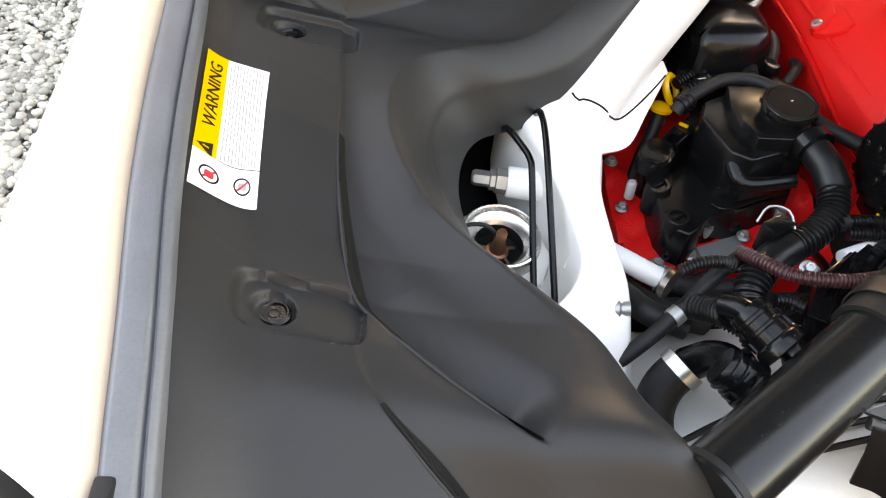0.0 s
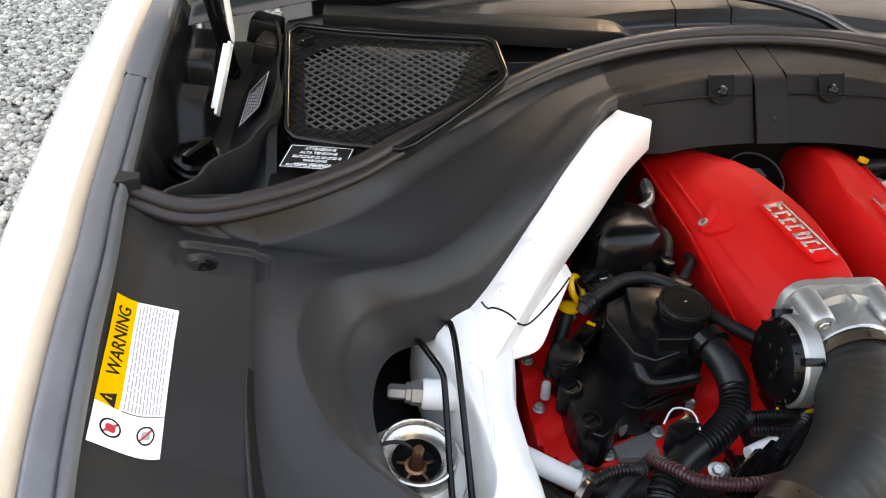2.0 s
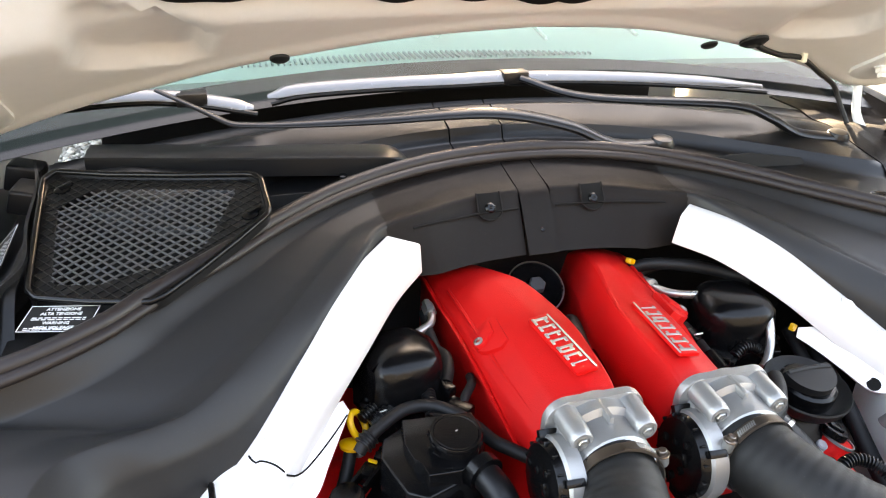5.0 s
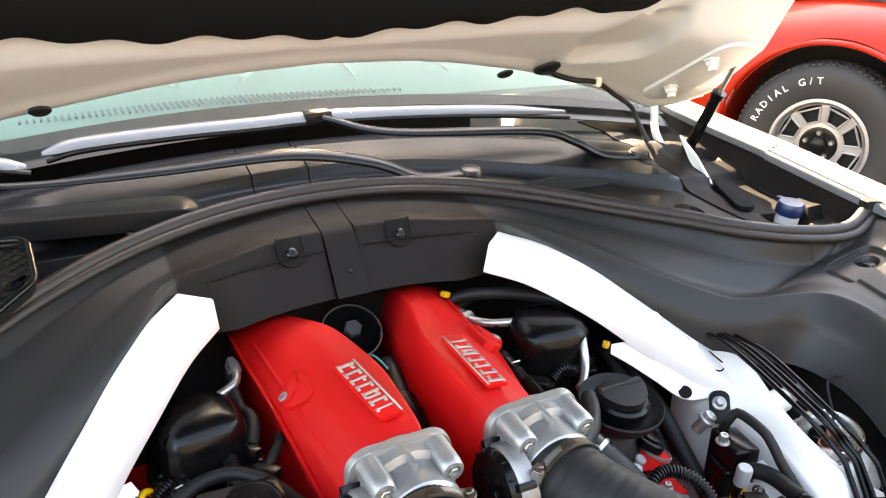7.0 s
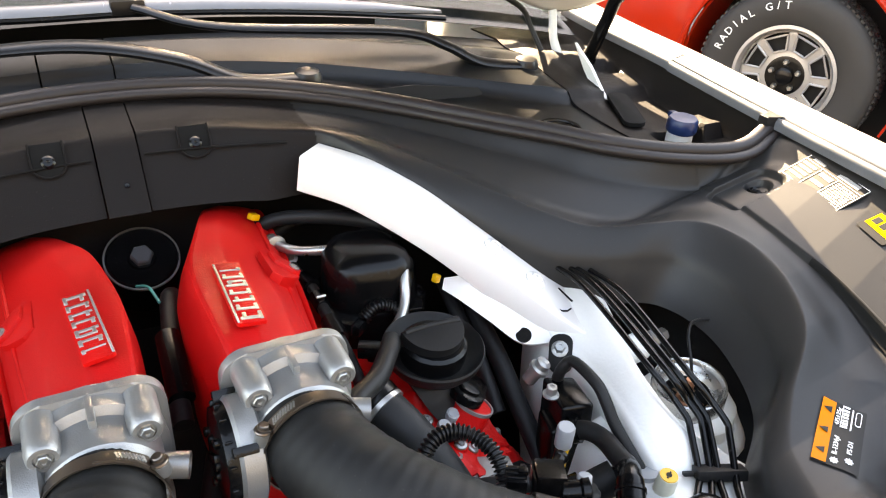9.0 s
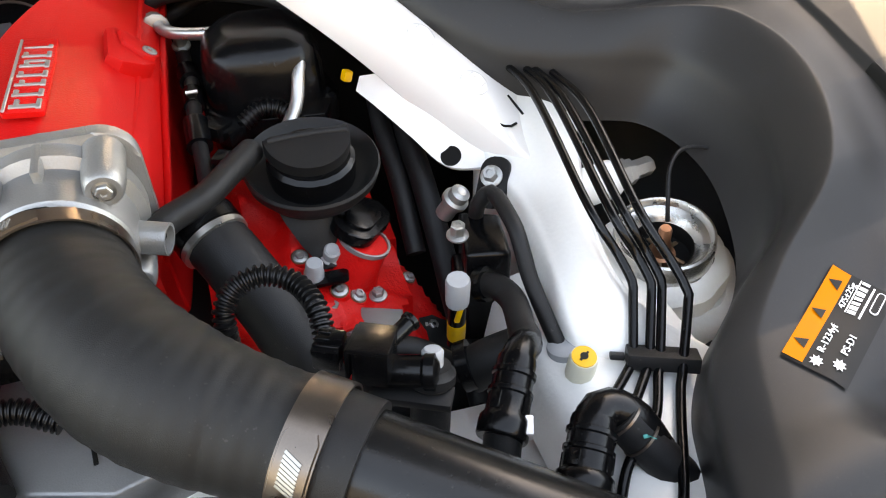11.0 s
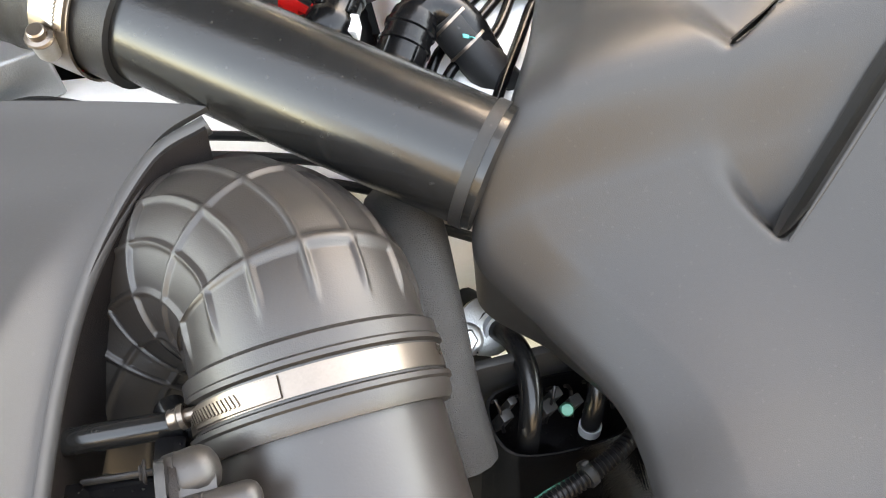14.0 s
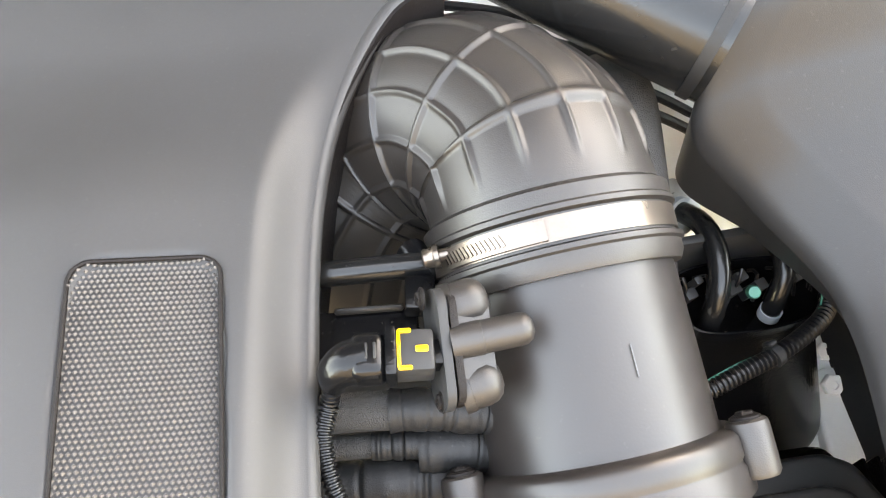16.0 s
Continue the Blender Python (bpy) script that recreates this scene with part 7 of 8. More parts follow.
part("spring_clip", tube_bm([(.3885, .3815, .673), (.3895, .3805, .672)], .0140, 28, .002), "band", t)
part("hose_print", box_bm((.030, .003, .0004), pose(.412, .3505, .6565, 18, 40, -46), 0), "greyprint", t)
for k in range(2):
    part("teal_mark", box_bm((.012, .0022, .0006), pose(.3885, .3745, .683, 38, 34, 20 + 80 * k), 0), "teal", t)

t = thing("purge_solenoid", (.25, .44, .71), "black purge solenoid with a wiring plug", "solenoid valve")
part("body", box_bm((.022, .026, .026), pose(.245, .450, .726, -10, 0, -28), .002), "gloss", t)
part("lid", box_bm((.024, .028, .003), pose(.245, .449, .740, -10, 0, -28), .001), "gloss", t)
part("rib", box_bm((.003, .027, .020), pose(.2335, .4555, .728, -10, 0, -28), .001), "gloss", t)
part("plug", box_bm((.017, .020, .016), pose(.221, .462, .727, 0, 0, -28), .002), "gloss", t)
for k in (-1, 0, 1):
    part("plug_rib", box_bm((.016, .0022, .0018), pose(.221, .462, .7355, 0, 0, -28) @ pose(0, .0055 * k, 0), .0004, 1), "gloss", t)
part("plug_latch", box_bm((.008, .007, .005), pose(.226, .460, .737, 0, 0, -28), .001), "gloss", t)
part("nozzle", lathe_bm([(.0065, 0), (.0065, .004), (.0055, .005), (.0055, .022), (.0065, .023), (.0065, .026), (.004, .026), (0, .02)], axis_matrix((.252, .458, .722), (.8, .5, .1)), 16), "gloss", t)
part("lower_port", lathe_bm([(.010, -.02), (.010, .010), (.012, .012), (.012, .018), (.006, .02)], axis_matrix((.262, .444, .712), (.85, -.4, .1)), 18), "gloss", t)
part("bracket", box_bm((.050, .016, .006), pose(.262, .436, .700, 0, 0, -28), .001), "rubber", t)
part("sensor", lathe_bm([(.0125, -.045), (.0125, -.012), (.0145, -.010), (.0145, -.004), (.0125, -.002), (.0115, .001), (.007, .001)], axis_matrix((.2775, .443, .712), (.15, .28, 1)), 22), "rubber", t)
part("sensor_top", lathe_bm([(.0066, .0), (.0066, .010), (.005, .012), (0, .012)], axis_matrix((.2775, .443, .712), (.15, .28, 1)), 14, wave=.03, waves=12), "greycap", t)

# couplings and small hoses ahead of the breather, side of -x
t = thing("quick_couplings", (-.29, .43, .66), "black quick couplings and hoses ahead of the breather hose", "hose coupling")
coupling(t, (-0.3133, 0.4186, 0.7160), (-0.2852, 0.3846, 0.7040), .0185)
coupling(t, (-0.3373, 0.3802, 0.6920), (-0.3114, 0.3648, 0.6800), .0195)
hose(t, [(-0.3849, 0.5540, 0.6000), (-0.3765, 0.5123, 0.6250), (-0.3622, 0.4820, 0.6350), (-0.3284, 0.4690, 0.6300)], .0125, "rubber", label="blue-grey rubber hose")
part("clamp", tube_bm([(-0.3551, 0.4887, 0.6720), (-0.3507, 0.4845, 0.6720)], .0150, 24, .002), "band", t)
hose(t, [(-0.3494, 0.4769, 0.7000), (-0.3315, 0.4821, 0.7050), (-0.3131, 0.4838, 0.7050), (-0.2985, 0.4845, 0.7000)], .0055, "hose", .0014, .0034, name="conduit")
hose(t, [(-0.2745, 0.4428, 0.7000), (-0.2620, 0.4416, 0.7000), (-0.2512, 0.4340, 0.7000)], .0055, "hose", .0014, .0034, name="conduit")
hose(t, [(-0.3026, 0.4155, 0.6650), (-0.2960, 0.4017, 0.6550), (-0.2894, 0.3914, 0.6400)], .0085, "rubber")
part("bolt", bolt_bm(axis_matrix((-0.2322, 0.4811, 0.7000), (-.2, -.5, .8)), .0052, .010), "zinc", t)

# brake lines over the towers
for s, n in ((-1, 2), (1, 4)):
    t = thing("brake_lines", (s * .45, .55, .68), "black coated brake lines running over the white tower", "brake line", "brake lines")
    for k in range(n):
        if s > 0:
            start, knee, bend, clip, out, far = ((.434, .661), (.447, .652), (.454, .644), (.466, .628))[k], ((.423, .537), (.435, .526), (.444, .526), (.454, .519))[k], ((.436, .485), (.448, .481), (.456, .481), (.467, .465))[k], ((.420, .447), (.429, .441), (.433, .434), (.442, .421))[k], ((.389, .418), (.396, .405), (.407, .394), (.424, .3915))[k], ((.368, .400), (.372, .387), (.376, .371), (.396, .342))[k]
            pts = [(start[0] - .004, start[1] + .06, .752), (*start, .750), (*knee, .730), (bend[0] - .003, bend[1] + .018, .7065), (*bend, .695), (bend[0] - .002, bend[1] - .006, .690), (*clip, .668), (clip[0] - .005, clip[1] - .007, .666), (*out, .664), (*far, .6635), (far[0] - .02, far[1] - .03, .64)]
        else:
            pts = ([(-.498, .672, .708), (-.495, .648, .728), (-.484, .620, .730), (-.476, .606, .724), (-.474, .590, .714), (-.474, .516, .660), (-.473, .470, .63)],
                   [(-.463, .690, .712), (-.461, .662, .738), (-.459, .612, .730), (-.456, .498, .660), (-.455, .460, .63)])[k]
        part("line", tube_bm(pts, .0034, 10, .005), "gloss", t)
    if s > 0:
        c = part("line_clip", box_bm((.048, .018, .011), pose(.436, .436, .668, -20, 0, -24), .0015), "rubber", t, "black plastic line clip")
        part("clip_tongue", box_bm((.010, .007, .004), pose(.409, .449, .667, -25, 0, -24), .001), "rubber", c)

# oil filter lid between the plenums, and the dark valley below
t = thing("filter_lid", (0, .93, .66), "round black lid with a bright rim between the plenums", "filter lid")
m = axis_matrix((.006, .955, .739), (0, -.55, .85)) @ Matrix.Scale(1.02, 4)
part("lid", lathe_bm([(.040, -.02), (.041, .0), (.038, .003), (.030, .001), (.016, .001), (.015, .004), (0, .004)], m, 40), "gloss", t)
part("knob", lathe_bm([(.013, .003), (.013, .010), (.011, .012), (0, .012)], m, 6), "lattice", t, "grey hexagon knob")
part("rim", lathe_bm([(.0405, -.001), (.0425, -.001), (.0425, .002), (.0405, .002), (.0405, -.001)], m, 48), "steel", t)
part("neck", lathe_bm([(.039, -.06), (.039, -.02)], m, 30), "gloss", t)
t = thing("valley_harness", (0, .72, .60), "wires and hoses in the valley between the plenums", "wiring harness")
hose(t, [(.035, .90, .70), (.020, .86, .735), (.010, .80, .730), (.0, .74, .720), (-.004, .68, .70)], .010, "rubber")
hose(t, [(.004, .78, .735), (.002, .74, .728), (.0, .70, .715)], .013, "gloss", name="coupling")
hose(t, [(0.052, 0.822, 0.688), (0.042, 0.682, 0.723)], .0026, "steel", name="rod", label="thin bright steel rod")
hose(t, [(-.01, .88, .745), (.0, .86, .752), (.006, .83, .748)], .0016, "teal", name="wire")
hose(t, [(.02, .66, .67), (.0, .60, .66), (-.01, .54, .65), (.01, .48, .65)], .012, "rubber")
hose(t, [(-.05, .50, .66), (-.02, .52, .67), (.02, .53, .67), (.05, .52, .66)], .008, "hose", .002, .004, name="conduit")
# Filler box, near-black in place of the valley's deep shade.
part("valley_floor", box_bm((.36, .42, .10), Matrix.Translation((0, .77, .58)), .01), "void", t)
t = thing("alternator", (.02, .55, .52), "dull cast alternator housing low at the front of the engine", "alternator")
part("housing", lathe_bm([(.05, -.06), (.062, -.05), (.064, .0), (.060, .03), (.045, .045), (0, .05)], axis_matrix((.015, .54, .545), (0, -.8, .6)), 36, wave=.02, waves=18), "alu", t)
part("bracket", rounded_block([(-.05, .56), (.05, .53), (.10, .58), (.06, .64), (-.04, .64)], .54, .598, .006), "alu", t)
part("cover_plate", rounded_block([(-0.009, 0.498), (0.076, 0.469), (0.130, 0.486), (0.094, 0.574), (0.053, 0.609), (0.008, 0.601), (-0.023, 0.586)], .600, .638, .003), "alu", t, "grey cast cover plate")
part("plate_joint", tube_bm([(0.052, 0.556, 0.639), (0.061, 0.521, 0.639), (0.065, 0.496, 0.639)], .0016, 6), "void", t)
part("pulley", lathe_bm([(.03, .05), (.034, .055), (.028, .06), (.034, .065), (.028, .07), (.030, .075), (0, .075)], axis_matrix((.015, .54, .545), (0, -.8, .6)), 30), "zinc", t)
hose(t, [(.095, .56, .585), (.06, .52, .60), (.02, .48, .60), (-.03, .46, .60)], .022, "rubber")
part("clamp", tube_bm([(.070, .530, .598), (.062, .522, .600)], .0245, 26, .003), "steel", t)
hose(t, [(.16, .45, .60), (.11, .46, .61), (.06, .45, .60), (0, .43, .60)], .010, "rubber")
hose(t, [(-.06, .50, .64), (0, .47, .645), (.05, .44, .63)], .007, "rubber")

# ---- air box and bellows at the front, side of +x ----
def build_airbox():
    t = thing("air_inlet", (.28, .17, .55), "ribbed rubber inlet elbow clamped to an air meter pipe", "air inlet")
    ax = Vector((.07, -.93, -.36)).normalized()
    c0 = Vector((.275, .190, .655))
    # elbow: swept round with lengthwise and crosswise ribs
    path = spline([c0 + ax * .012, c0 - ax * .020, (.268, .238, .665), (.245, .268, .655), (.212, .278, .628), (.182, .262, .60), (.168, .24, .57)], 60)
    NR = 260
    P, L = even(path, NR)
    T, N, B = frames_along(P)
    seg = 300
    a = np.linspace(0, 2 * np.pi, seg, endpoint=False)
    rows = []
    for i in range(NR):
        s = i / (NR - 1)
        r0 = .0525 if s > .08 else .0545
        ring_rib = max(math.exp(-((s - q) / .0062) ** 4) for q in (.222, .355, .488, .620, .755, .890))
        row = []
        for k in range(seg):
            lon = max(math.exp(-(np.angle(np.exp(1j * (a[k] + 1.396 - 2 * np.pi * q / 15))) / .027) ** 4) for q in range(15))
            on = smooth01(s, .13, .19)
            r = r0 + .0019 * max(ring_rib, lon) * on
            row.append(P[i] + r * (math.cos(a[k]) * N[i] + math.sin(a[k]) * B[i]))
        rows.append(row)
    part("elbow", sheet_bm(rows, False, True), "bellows", t, "dusty rubber elbow with a grid of ribs", sharp=60)
    m = axis_matrix(c0, ax, (-.8, 0, .5))
    part("cuff", lathe_bm([(.0535, -.018), (.0562, -.016), (.0562, -.010), (.0572, -.009), (.0572, -.007), (.0548, -.006), (.0548, .006), (.0572, .007), (.0572, .009), (.0558, .010), (.0558, .014), (.0540, .018)], m, 64), "bellows", t)
    band = part("clamp", lathe_bm([(.0550, -.0050), (.0558, -.0050), (.0558, .0050), (.0550, .0050), (.0550, -.0050)], m, 64), "band", t, "stainless hose clamp")
    # worm drive: strap end lying over the band, thread, screw
    head = Vector((.221, .1795, .6795))
    v = m.inverted() @ head
    a0 = math.atan2(v.y, v.x)
    v = m.inverted() @ Vector((.262, .165, .715))
    a1 = math.atan2(v.y, v.x)
    turn = (a1 - a0 + math.pi) % (2 * math.pi) - math.pi
    rows = []
    for r, h in ((.0560, -.0045), (.0572, -.0042), (.0572, .0042), (.0560, .0045)):
        rows.append([m @ Vector((r * math.cos(a0 + turn * q / 20), r * math.sin(a0 + turn * q / 20), h)) for q in range(2, 21)])
    part("strap_end", sheet_bm(rows, True, False), "band", band)
    bm = bmesh.new()
    for q in range(15):
        g = a0 + turn * (.06 + .042 * q)
        box_bm((.0008, .0012, .0052), m @ Matrix.Rotation(g, 4, "Z") @ pose(.0574, 0, 0, 24, 0, 0), 0, bm=bm)
    part("thread", bm, "band", band)
    out = (m.to_3x3() @ Vector((math.cos(a0), math.sin(a0), 0)))
    along = (m.to_3x3() @ Vector((-math.sin(a0), math.cos(a0), 0))) * (-1 if turn > 0 else 1)
    face = (along * .55 + out * .8).normalized()
    part("screw", lathe_bm([(.0028, -.008), (.0028, -.002), (.0052, -.002), (.0054, .0), (.0044, .0012), (.0042, .0045), (.0034, .0052), (0, .0048)], axis_matrix(head, face), 20), "band", band)
    pipe = axis_matrix(c0 + ax * .012, ax)
    part("meter_pipe", lathe_bm([(.0505, .0), (.0505, .006), (.0515, .076), (.052, .078), (.0575, .079), (.0595, .081), (.0600, .084), (.0600, .089), (.0590, .0905), (.0590, .0915), (.0600, .093), (.0600, .104), (.0560, .106), (.0560, .109), (.0575, .1105), (.0575, .1145), (.0545, .117), (.0545, .24)], pipe, 96), "meter", t, "black air meter pipe")
    for k, (p, q) in enumerate((((.2897, .1270, .6845), (.2905, .1175, .6810)), ((.2905, .1175, .6810), (.2907, .1150, .6800)))):
        d = Vector(q) - Vector(p)
        w = axis_matrix((Vector(p) + Vector(q)) / 2, d)
        part("scratch", box_bm((.0004, .0003, d.length), w, 0), "lattice", t)
    for p in ((.3365, .0985, .6500), (.2195, .0955, .6400)):
        p = Vector(p)
        o = pipe.translation + ax * (p - pipe.translation).dot(ax)
        lug = part("lug", lathe_bm([(.0040, -.0030), (.0074, -.0030), (.0086, -.002), (.0090, .0), (.0090, .018), (.0078, .020), (0, .020)], axis_matrix(p, ax), 24), "bellows", t)
        part("web", box_bm((.010, .018, .012), axis_matrix(p.lerp(o, .24) + ax * .010, ax, p - o), .002), "bellows", lug)
        part("bolt", bolt_bm(axis_matrix(p - ax * .003, -ax), .0042, .003), "trim", lug)
    # meter with its plug
    w = axis_matrix((.2185, .133, .690), (-1, -.07, .25), ax)
    sensor = part("meter_base", prism_bm(rounded(.022, .046, .008), .0035, w, .0010), "plastic", t, "black air mass meter")
    part("gasket", prism_bm(rounded(.021, .044, .008), .0030, w @ pose(0, 0, -.0040), .0006), "trim", sensor)
    for off, r, le, up in ((.0155, .0098, .010, -.002), (-.0005, .0066, .026, .006), (-.0150, .0096, .009, -.002)):
        o = Vector((.2215, .133, .690 + up)) - ax * off
        e = o + Vector((le, .0015, .001))
        part("meter_lobe", lathe_bm([(r, 0), (r, le * .45), (r * .96, le * .46), (r * .96, le), (r * .90, le + r * .35), (r * .70, le + r * .62), (r * .38, le + r * .78), (0, le + r * .82)], axis_matrix(o, e - o), 28), "bellows", sensor)
    part("meter_web", prism_bm(rounded(.017, .038, .007), .016, w @ pose(0, 0, -.017), .003), "bellows", sensor)
    for off in (.0195, -.0195):
        part("screw", bolt_bm(axis_matrix(Vector((.2145, .133, .6915)) - ax * off, (-1, -.07, .25)), .0030, .0025), "trim", sensor)
    k = Matrix.Translation((.2070, .1300, .6955)) @ pose(0, 0, 0, 0, 3, -4)
    part("plug", box_bm((.0155, .0165, .0125), k, .0018), "plastic", sensor)
    part("plug_collar", box_bm((.0045, .0195, .0145), k @ pose(-.0082, 0, 0), .0016), "gloss", sensor)
    part("plug_nose", box_bm((.008, .010, .009), k @ pose(.0105, .0, -.001), .0014), "gloss", sensor)
    part("plug_lock", box_bm((.0014, .0150, .0014), k @ pose(-.0052, 0, .0066), .0005, 1), "yellow", sensor)
    part("plug_lock", box_bm((.0052, .0018, .0014), k @ pose(-.0030, .0072, .0066), .0005, 1), "yellow", sensor)
    part("plug_lock", box_bm((.0052, .0018, .0014), k @ pose(-.0030, -.0072, .0066), .0005, 1), "yellow", sensor)
    part("plug_tongue", box_bm((.0048, .0026, .0014), k @ pose(.0032, 0, .0064), .0005, 1), "yellow", sensor)
    boot = part("boot", box_bm((.0135, .0180, .0145), k @ pose(-.0165, -.0004, -.0005), .0050, 4), "gloss", sensor, "rounded black cable boot")
    part("boot_elbow", tube_bm([k @ Vector((-.017, 0, -.001)), k @ Vector((-.0235, -.001, -.0015)), k @ Vector((-.0285, -.003, -.005)), k @ Vector((-.0305, -.006, -.011))], [.0088, .0086, .0074, .0048], 22, .0015), "gloss", boot)
    for q in (-.0016, .0016):
        part("rib", box_bm((.0012, .0065, .0010), k @ pose(-.0155 + q, 0, .0069), .0004, 1), "plastic", boot)
    part("conduit", tube_bm([k @ Vector((-.0302, -.005, -.009)), (.1730, .1215, .6800), (.1695, .1110, .6760), (.1700, .0985, .6720), (.1735, .0870, .6660), (.1830, .0760, .6560), (.2000, .0690, .6420)], .0033, 14, .004, .0009, .0022), "hose", sensor, "thin corrugated conduit")
    return t


build_airbox()
t = thing("front_hoses", (.19, .13, .60), "braided and taped hoses beside the air meter", "hose")
hose(t, [(.150, .1875, .6640), (.185, .1860, .6650), (.218, .1850, .6640)], .0058, "pipe", name="rod", label="glossy black cross tube")
hose(t, [(.2110, .1950, .6600), (.2130, .1900, .6620), (.2170, .1850, .6600), (.222, .181, .652)], .0072, "gloss", name="elbow")


def taped(name, pts, r, mat, folds, seed):
    """A hose with uneven crosswise folds."""
    rnd = random.Random(seed)
    n = 90
    steps = [r * (1 + (.03 * math.sin(q * .21 + seed) + .015 * math.sin(q * .67) if folds else 0)) for q in range(n)]
    for _ in range(folds):
        c, dpt = rnd.randrange(4, n - 4), rnd.uniform(.05, .13)
        for q in range(n):
            steps[q] -= r * dpt * math.exp(-((q - c) / 1.3) ** 2)
    return part(name, tube_bm(pts, steps, 24, .0005), mat, t)


taped("sleeve", [(.150, .1285, .6500), (.172, .1275, .6525), (.196, .1255, .6525)], .0082, "braid", 0, 1)
taped("wrap", [(.194, .1255, .6525), (.212, .1235, .6520), (.238, .1200, .6450)], .0090, "rubber", 5, 2)
taped("sleeve", [(.150, .1185, .6350), (.170, .1180, .6360), (.186, .1170, .6360)], .0054, "braid", 0, 3)
taped("wrap", [(.184, .1170, .6360), (.198, .1155, .6360), (.206, .1150, .6350)], .0064, "rubber", 4, 4)
taped("wrap", [(.204, .1140, .6330), (.220, .1120, .6330), (.245, .1090, .6260)], .0105, "rubber", 4, 5)
taped("wrap", [(.150, .1070, .6160), (.168, .1060, .6200), (.188, .1040, .6220), (.212, .1020, .6200), (.235, .100, .612)], .0112, "rubber", 8, 6)
hose(t, [(.165, .03, .60), (.19, .042, .606), (.21, .05, .610), (.23, .052, .606)], .0062, "hose", .0014, .003, name="conduit")
part("block", box_bm((.048, .026, .024), pose(.186, .158, .646, 0, 0, -4), .003), "gloss", t)
part("ledge", box_bm((.030, .0025, .004), pose(.190, .1690, .6600, 0, 0, -4), .001, 1), "plastic", t)
part("clip", box_bm((.013, .016, .010), pose(.2125, .170, .664, 0, 6, -6), .002), "gloss", t)
hose(t, [(.327, .305, .625), (.332, .285, .640), (.333, .25, .622), (.334, .21, .590), (.338, .18, .56)], .019, "braid", label="large woven hose", name="hose")

t = thing("fuse_box", (.40, .16, .50), "black open relay box with pipes and a corrugated conduit", "relay box")
edge = spline([(.357, .200), (.362, .183), (.374, .1765), (.398, .1745), (.424, .1770), (.436, .1830), (.443, .200), (.438, .216), (.400, .221), (.364, .217)], 60, True)
mid = np.mean(edge, axis=0)
rows = []
for f, z in ((.96, .30), (1.0, .44), (1.0, .545), (1.015, .5545), (1.012, .5562), (.965, .5562), (.955, .5550), (.94, .515), (.02, .510)):
    rows.append([(*(mid + (p - mid) * f + (.27 * max(.545 - z, 0) * max(p[0] - .39, 0) / .05 if f > .95 and z < .55 else 0, -.42 * max(.545 - max(z, .43), 0) * (p[1] < .2) if f > .95 else 0)), z) for p in edge])
part("box", sheet_bm(rows, False, True), "gloss", t, sharp=50)
part("back_wall", box_bm((.110, .006, .044), pose(.398, .2275, .556, 0, 0, 2), .002), "plastic", t)
hose(t, [(.372, .262, .557), (.378, .250, .566), (.3815, .238, .573), (.3835, .221, .575), (.3815, .203, .570), (.3775, .190, .555), (.3765, .187, .525)], .0066, "pipe", name="pipe")
part("ferrule", tube_bm([(.3740, .2590, .560), (.3765, .2540, .563)], .0092, 24, .002), "greycap", t, "grey pipe ferrule")
hose(t, [(.362, .285, .548), (.368, .272, .553), (.3745, .2585, .560)], .0125, "rubber", name="grommet")
hose(t, [(.411, .250, .563), (.415, .238, .568), (.4200, .221, .571), (.4205, .204, .567), (.4150, .191, .548), (.4145, .189, .52)], .0058, "pipe", name="pipe")
part("collar", tube_bm([(.4150, .1905, .5460), (.4146, .1895, .5400)], .0066, 20, .002), "greycap", t)
for x, y, z, s in ((.3655, .203, .556, 1.0), (.3905, .2030, .556, 1.2), (.3960, .2080, .560, .9), (.4060, .2020, .558, 1.0), (.4300, .2060, .558, 1.2), (.3700, .2080, .562, .7)):
    part("relay", box_bm((.0075 * s, .0065 * s, .020), pose(x, y, z - .006, 12, 8, 20), .001), "plastic", t)
rnd = random.Random(5)
for q in range(7):
    x = .362 + .011 * q
    hose(t, [(x, .213, .555), (x + rnd.uniform(-.004, .004), .206, .566 + rnd.uniform(-.002, .003)), (x + rnd.uniform(-.006, .006), .198, .545)], .0011, "hose", name="wire")
part("green_plug", lathe_bm([(.0040, 0), (.0040, .004), (.0032, .006), (0, .0062)], axis_matrix((.4010, .1965, .5610), (-.2, -.45, .85)), 14), "greenwire", t)
hose(t, [(.356, .1435, .5560), (.364, .1455, .5580), (.382, .1515, .5595), (.400, .1575, .5600), (.419, .1660, .5600), (.436, .1770, .5580), (.4445, .1890, .5540), (.446, .204, .545)], .0047, "hose", .0012, .0029, name="conduit")
hose(t, [(.330, .128, .545), (.344, .139, .553), (.358, .1440, .5565)], .0062, "rubber", name="sleeve")
hose(t, [(.358, .1490, .5560), (.378, .1560, .5580), (.400, .1625, .5580), (.43, .1765, .559), (.441, .193, .560), (.440, .206, .558)], .0006, "greenwire", name="wire")
part("band", tube_bm([(.3985, .1568, .5600), (.4025, .1588, .5600)], .0066, 18, .002), "plastic", t)
part("band_tail", box_bm((.005, .003, .010), pose(.399, .164, .562, 20, 0, 20), .001, 1), "plastic", t)
part("lower_case", rounded_block([(.345, .125), (.36, .02), (.455, .02), (.456, .10), (.445, .125)], .38, .49, .010), "gloss", t)
lid = part("front_case", rounded_block([(.325, .112), (.330, -.02), (.446, -.02), (.452, .078), (.440, .104), (.425, .112)], .470, .523, .006), "plastic", t, "flat black case lid")
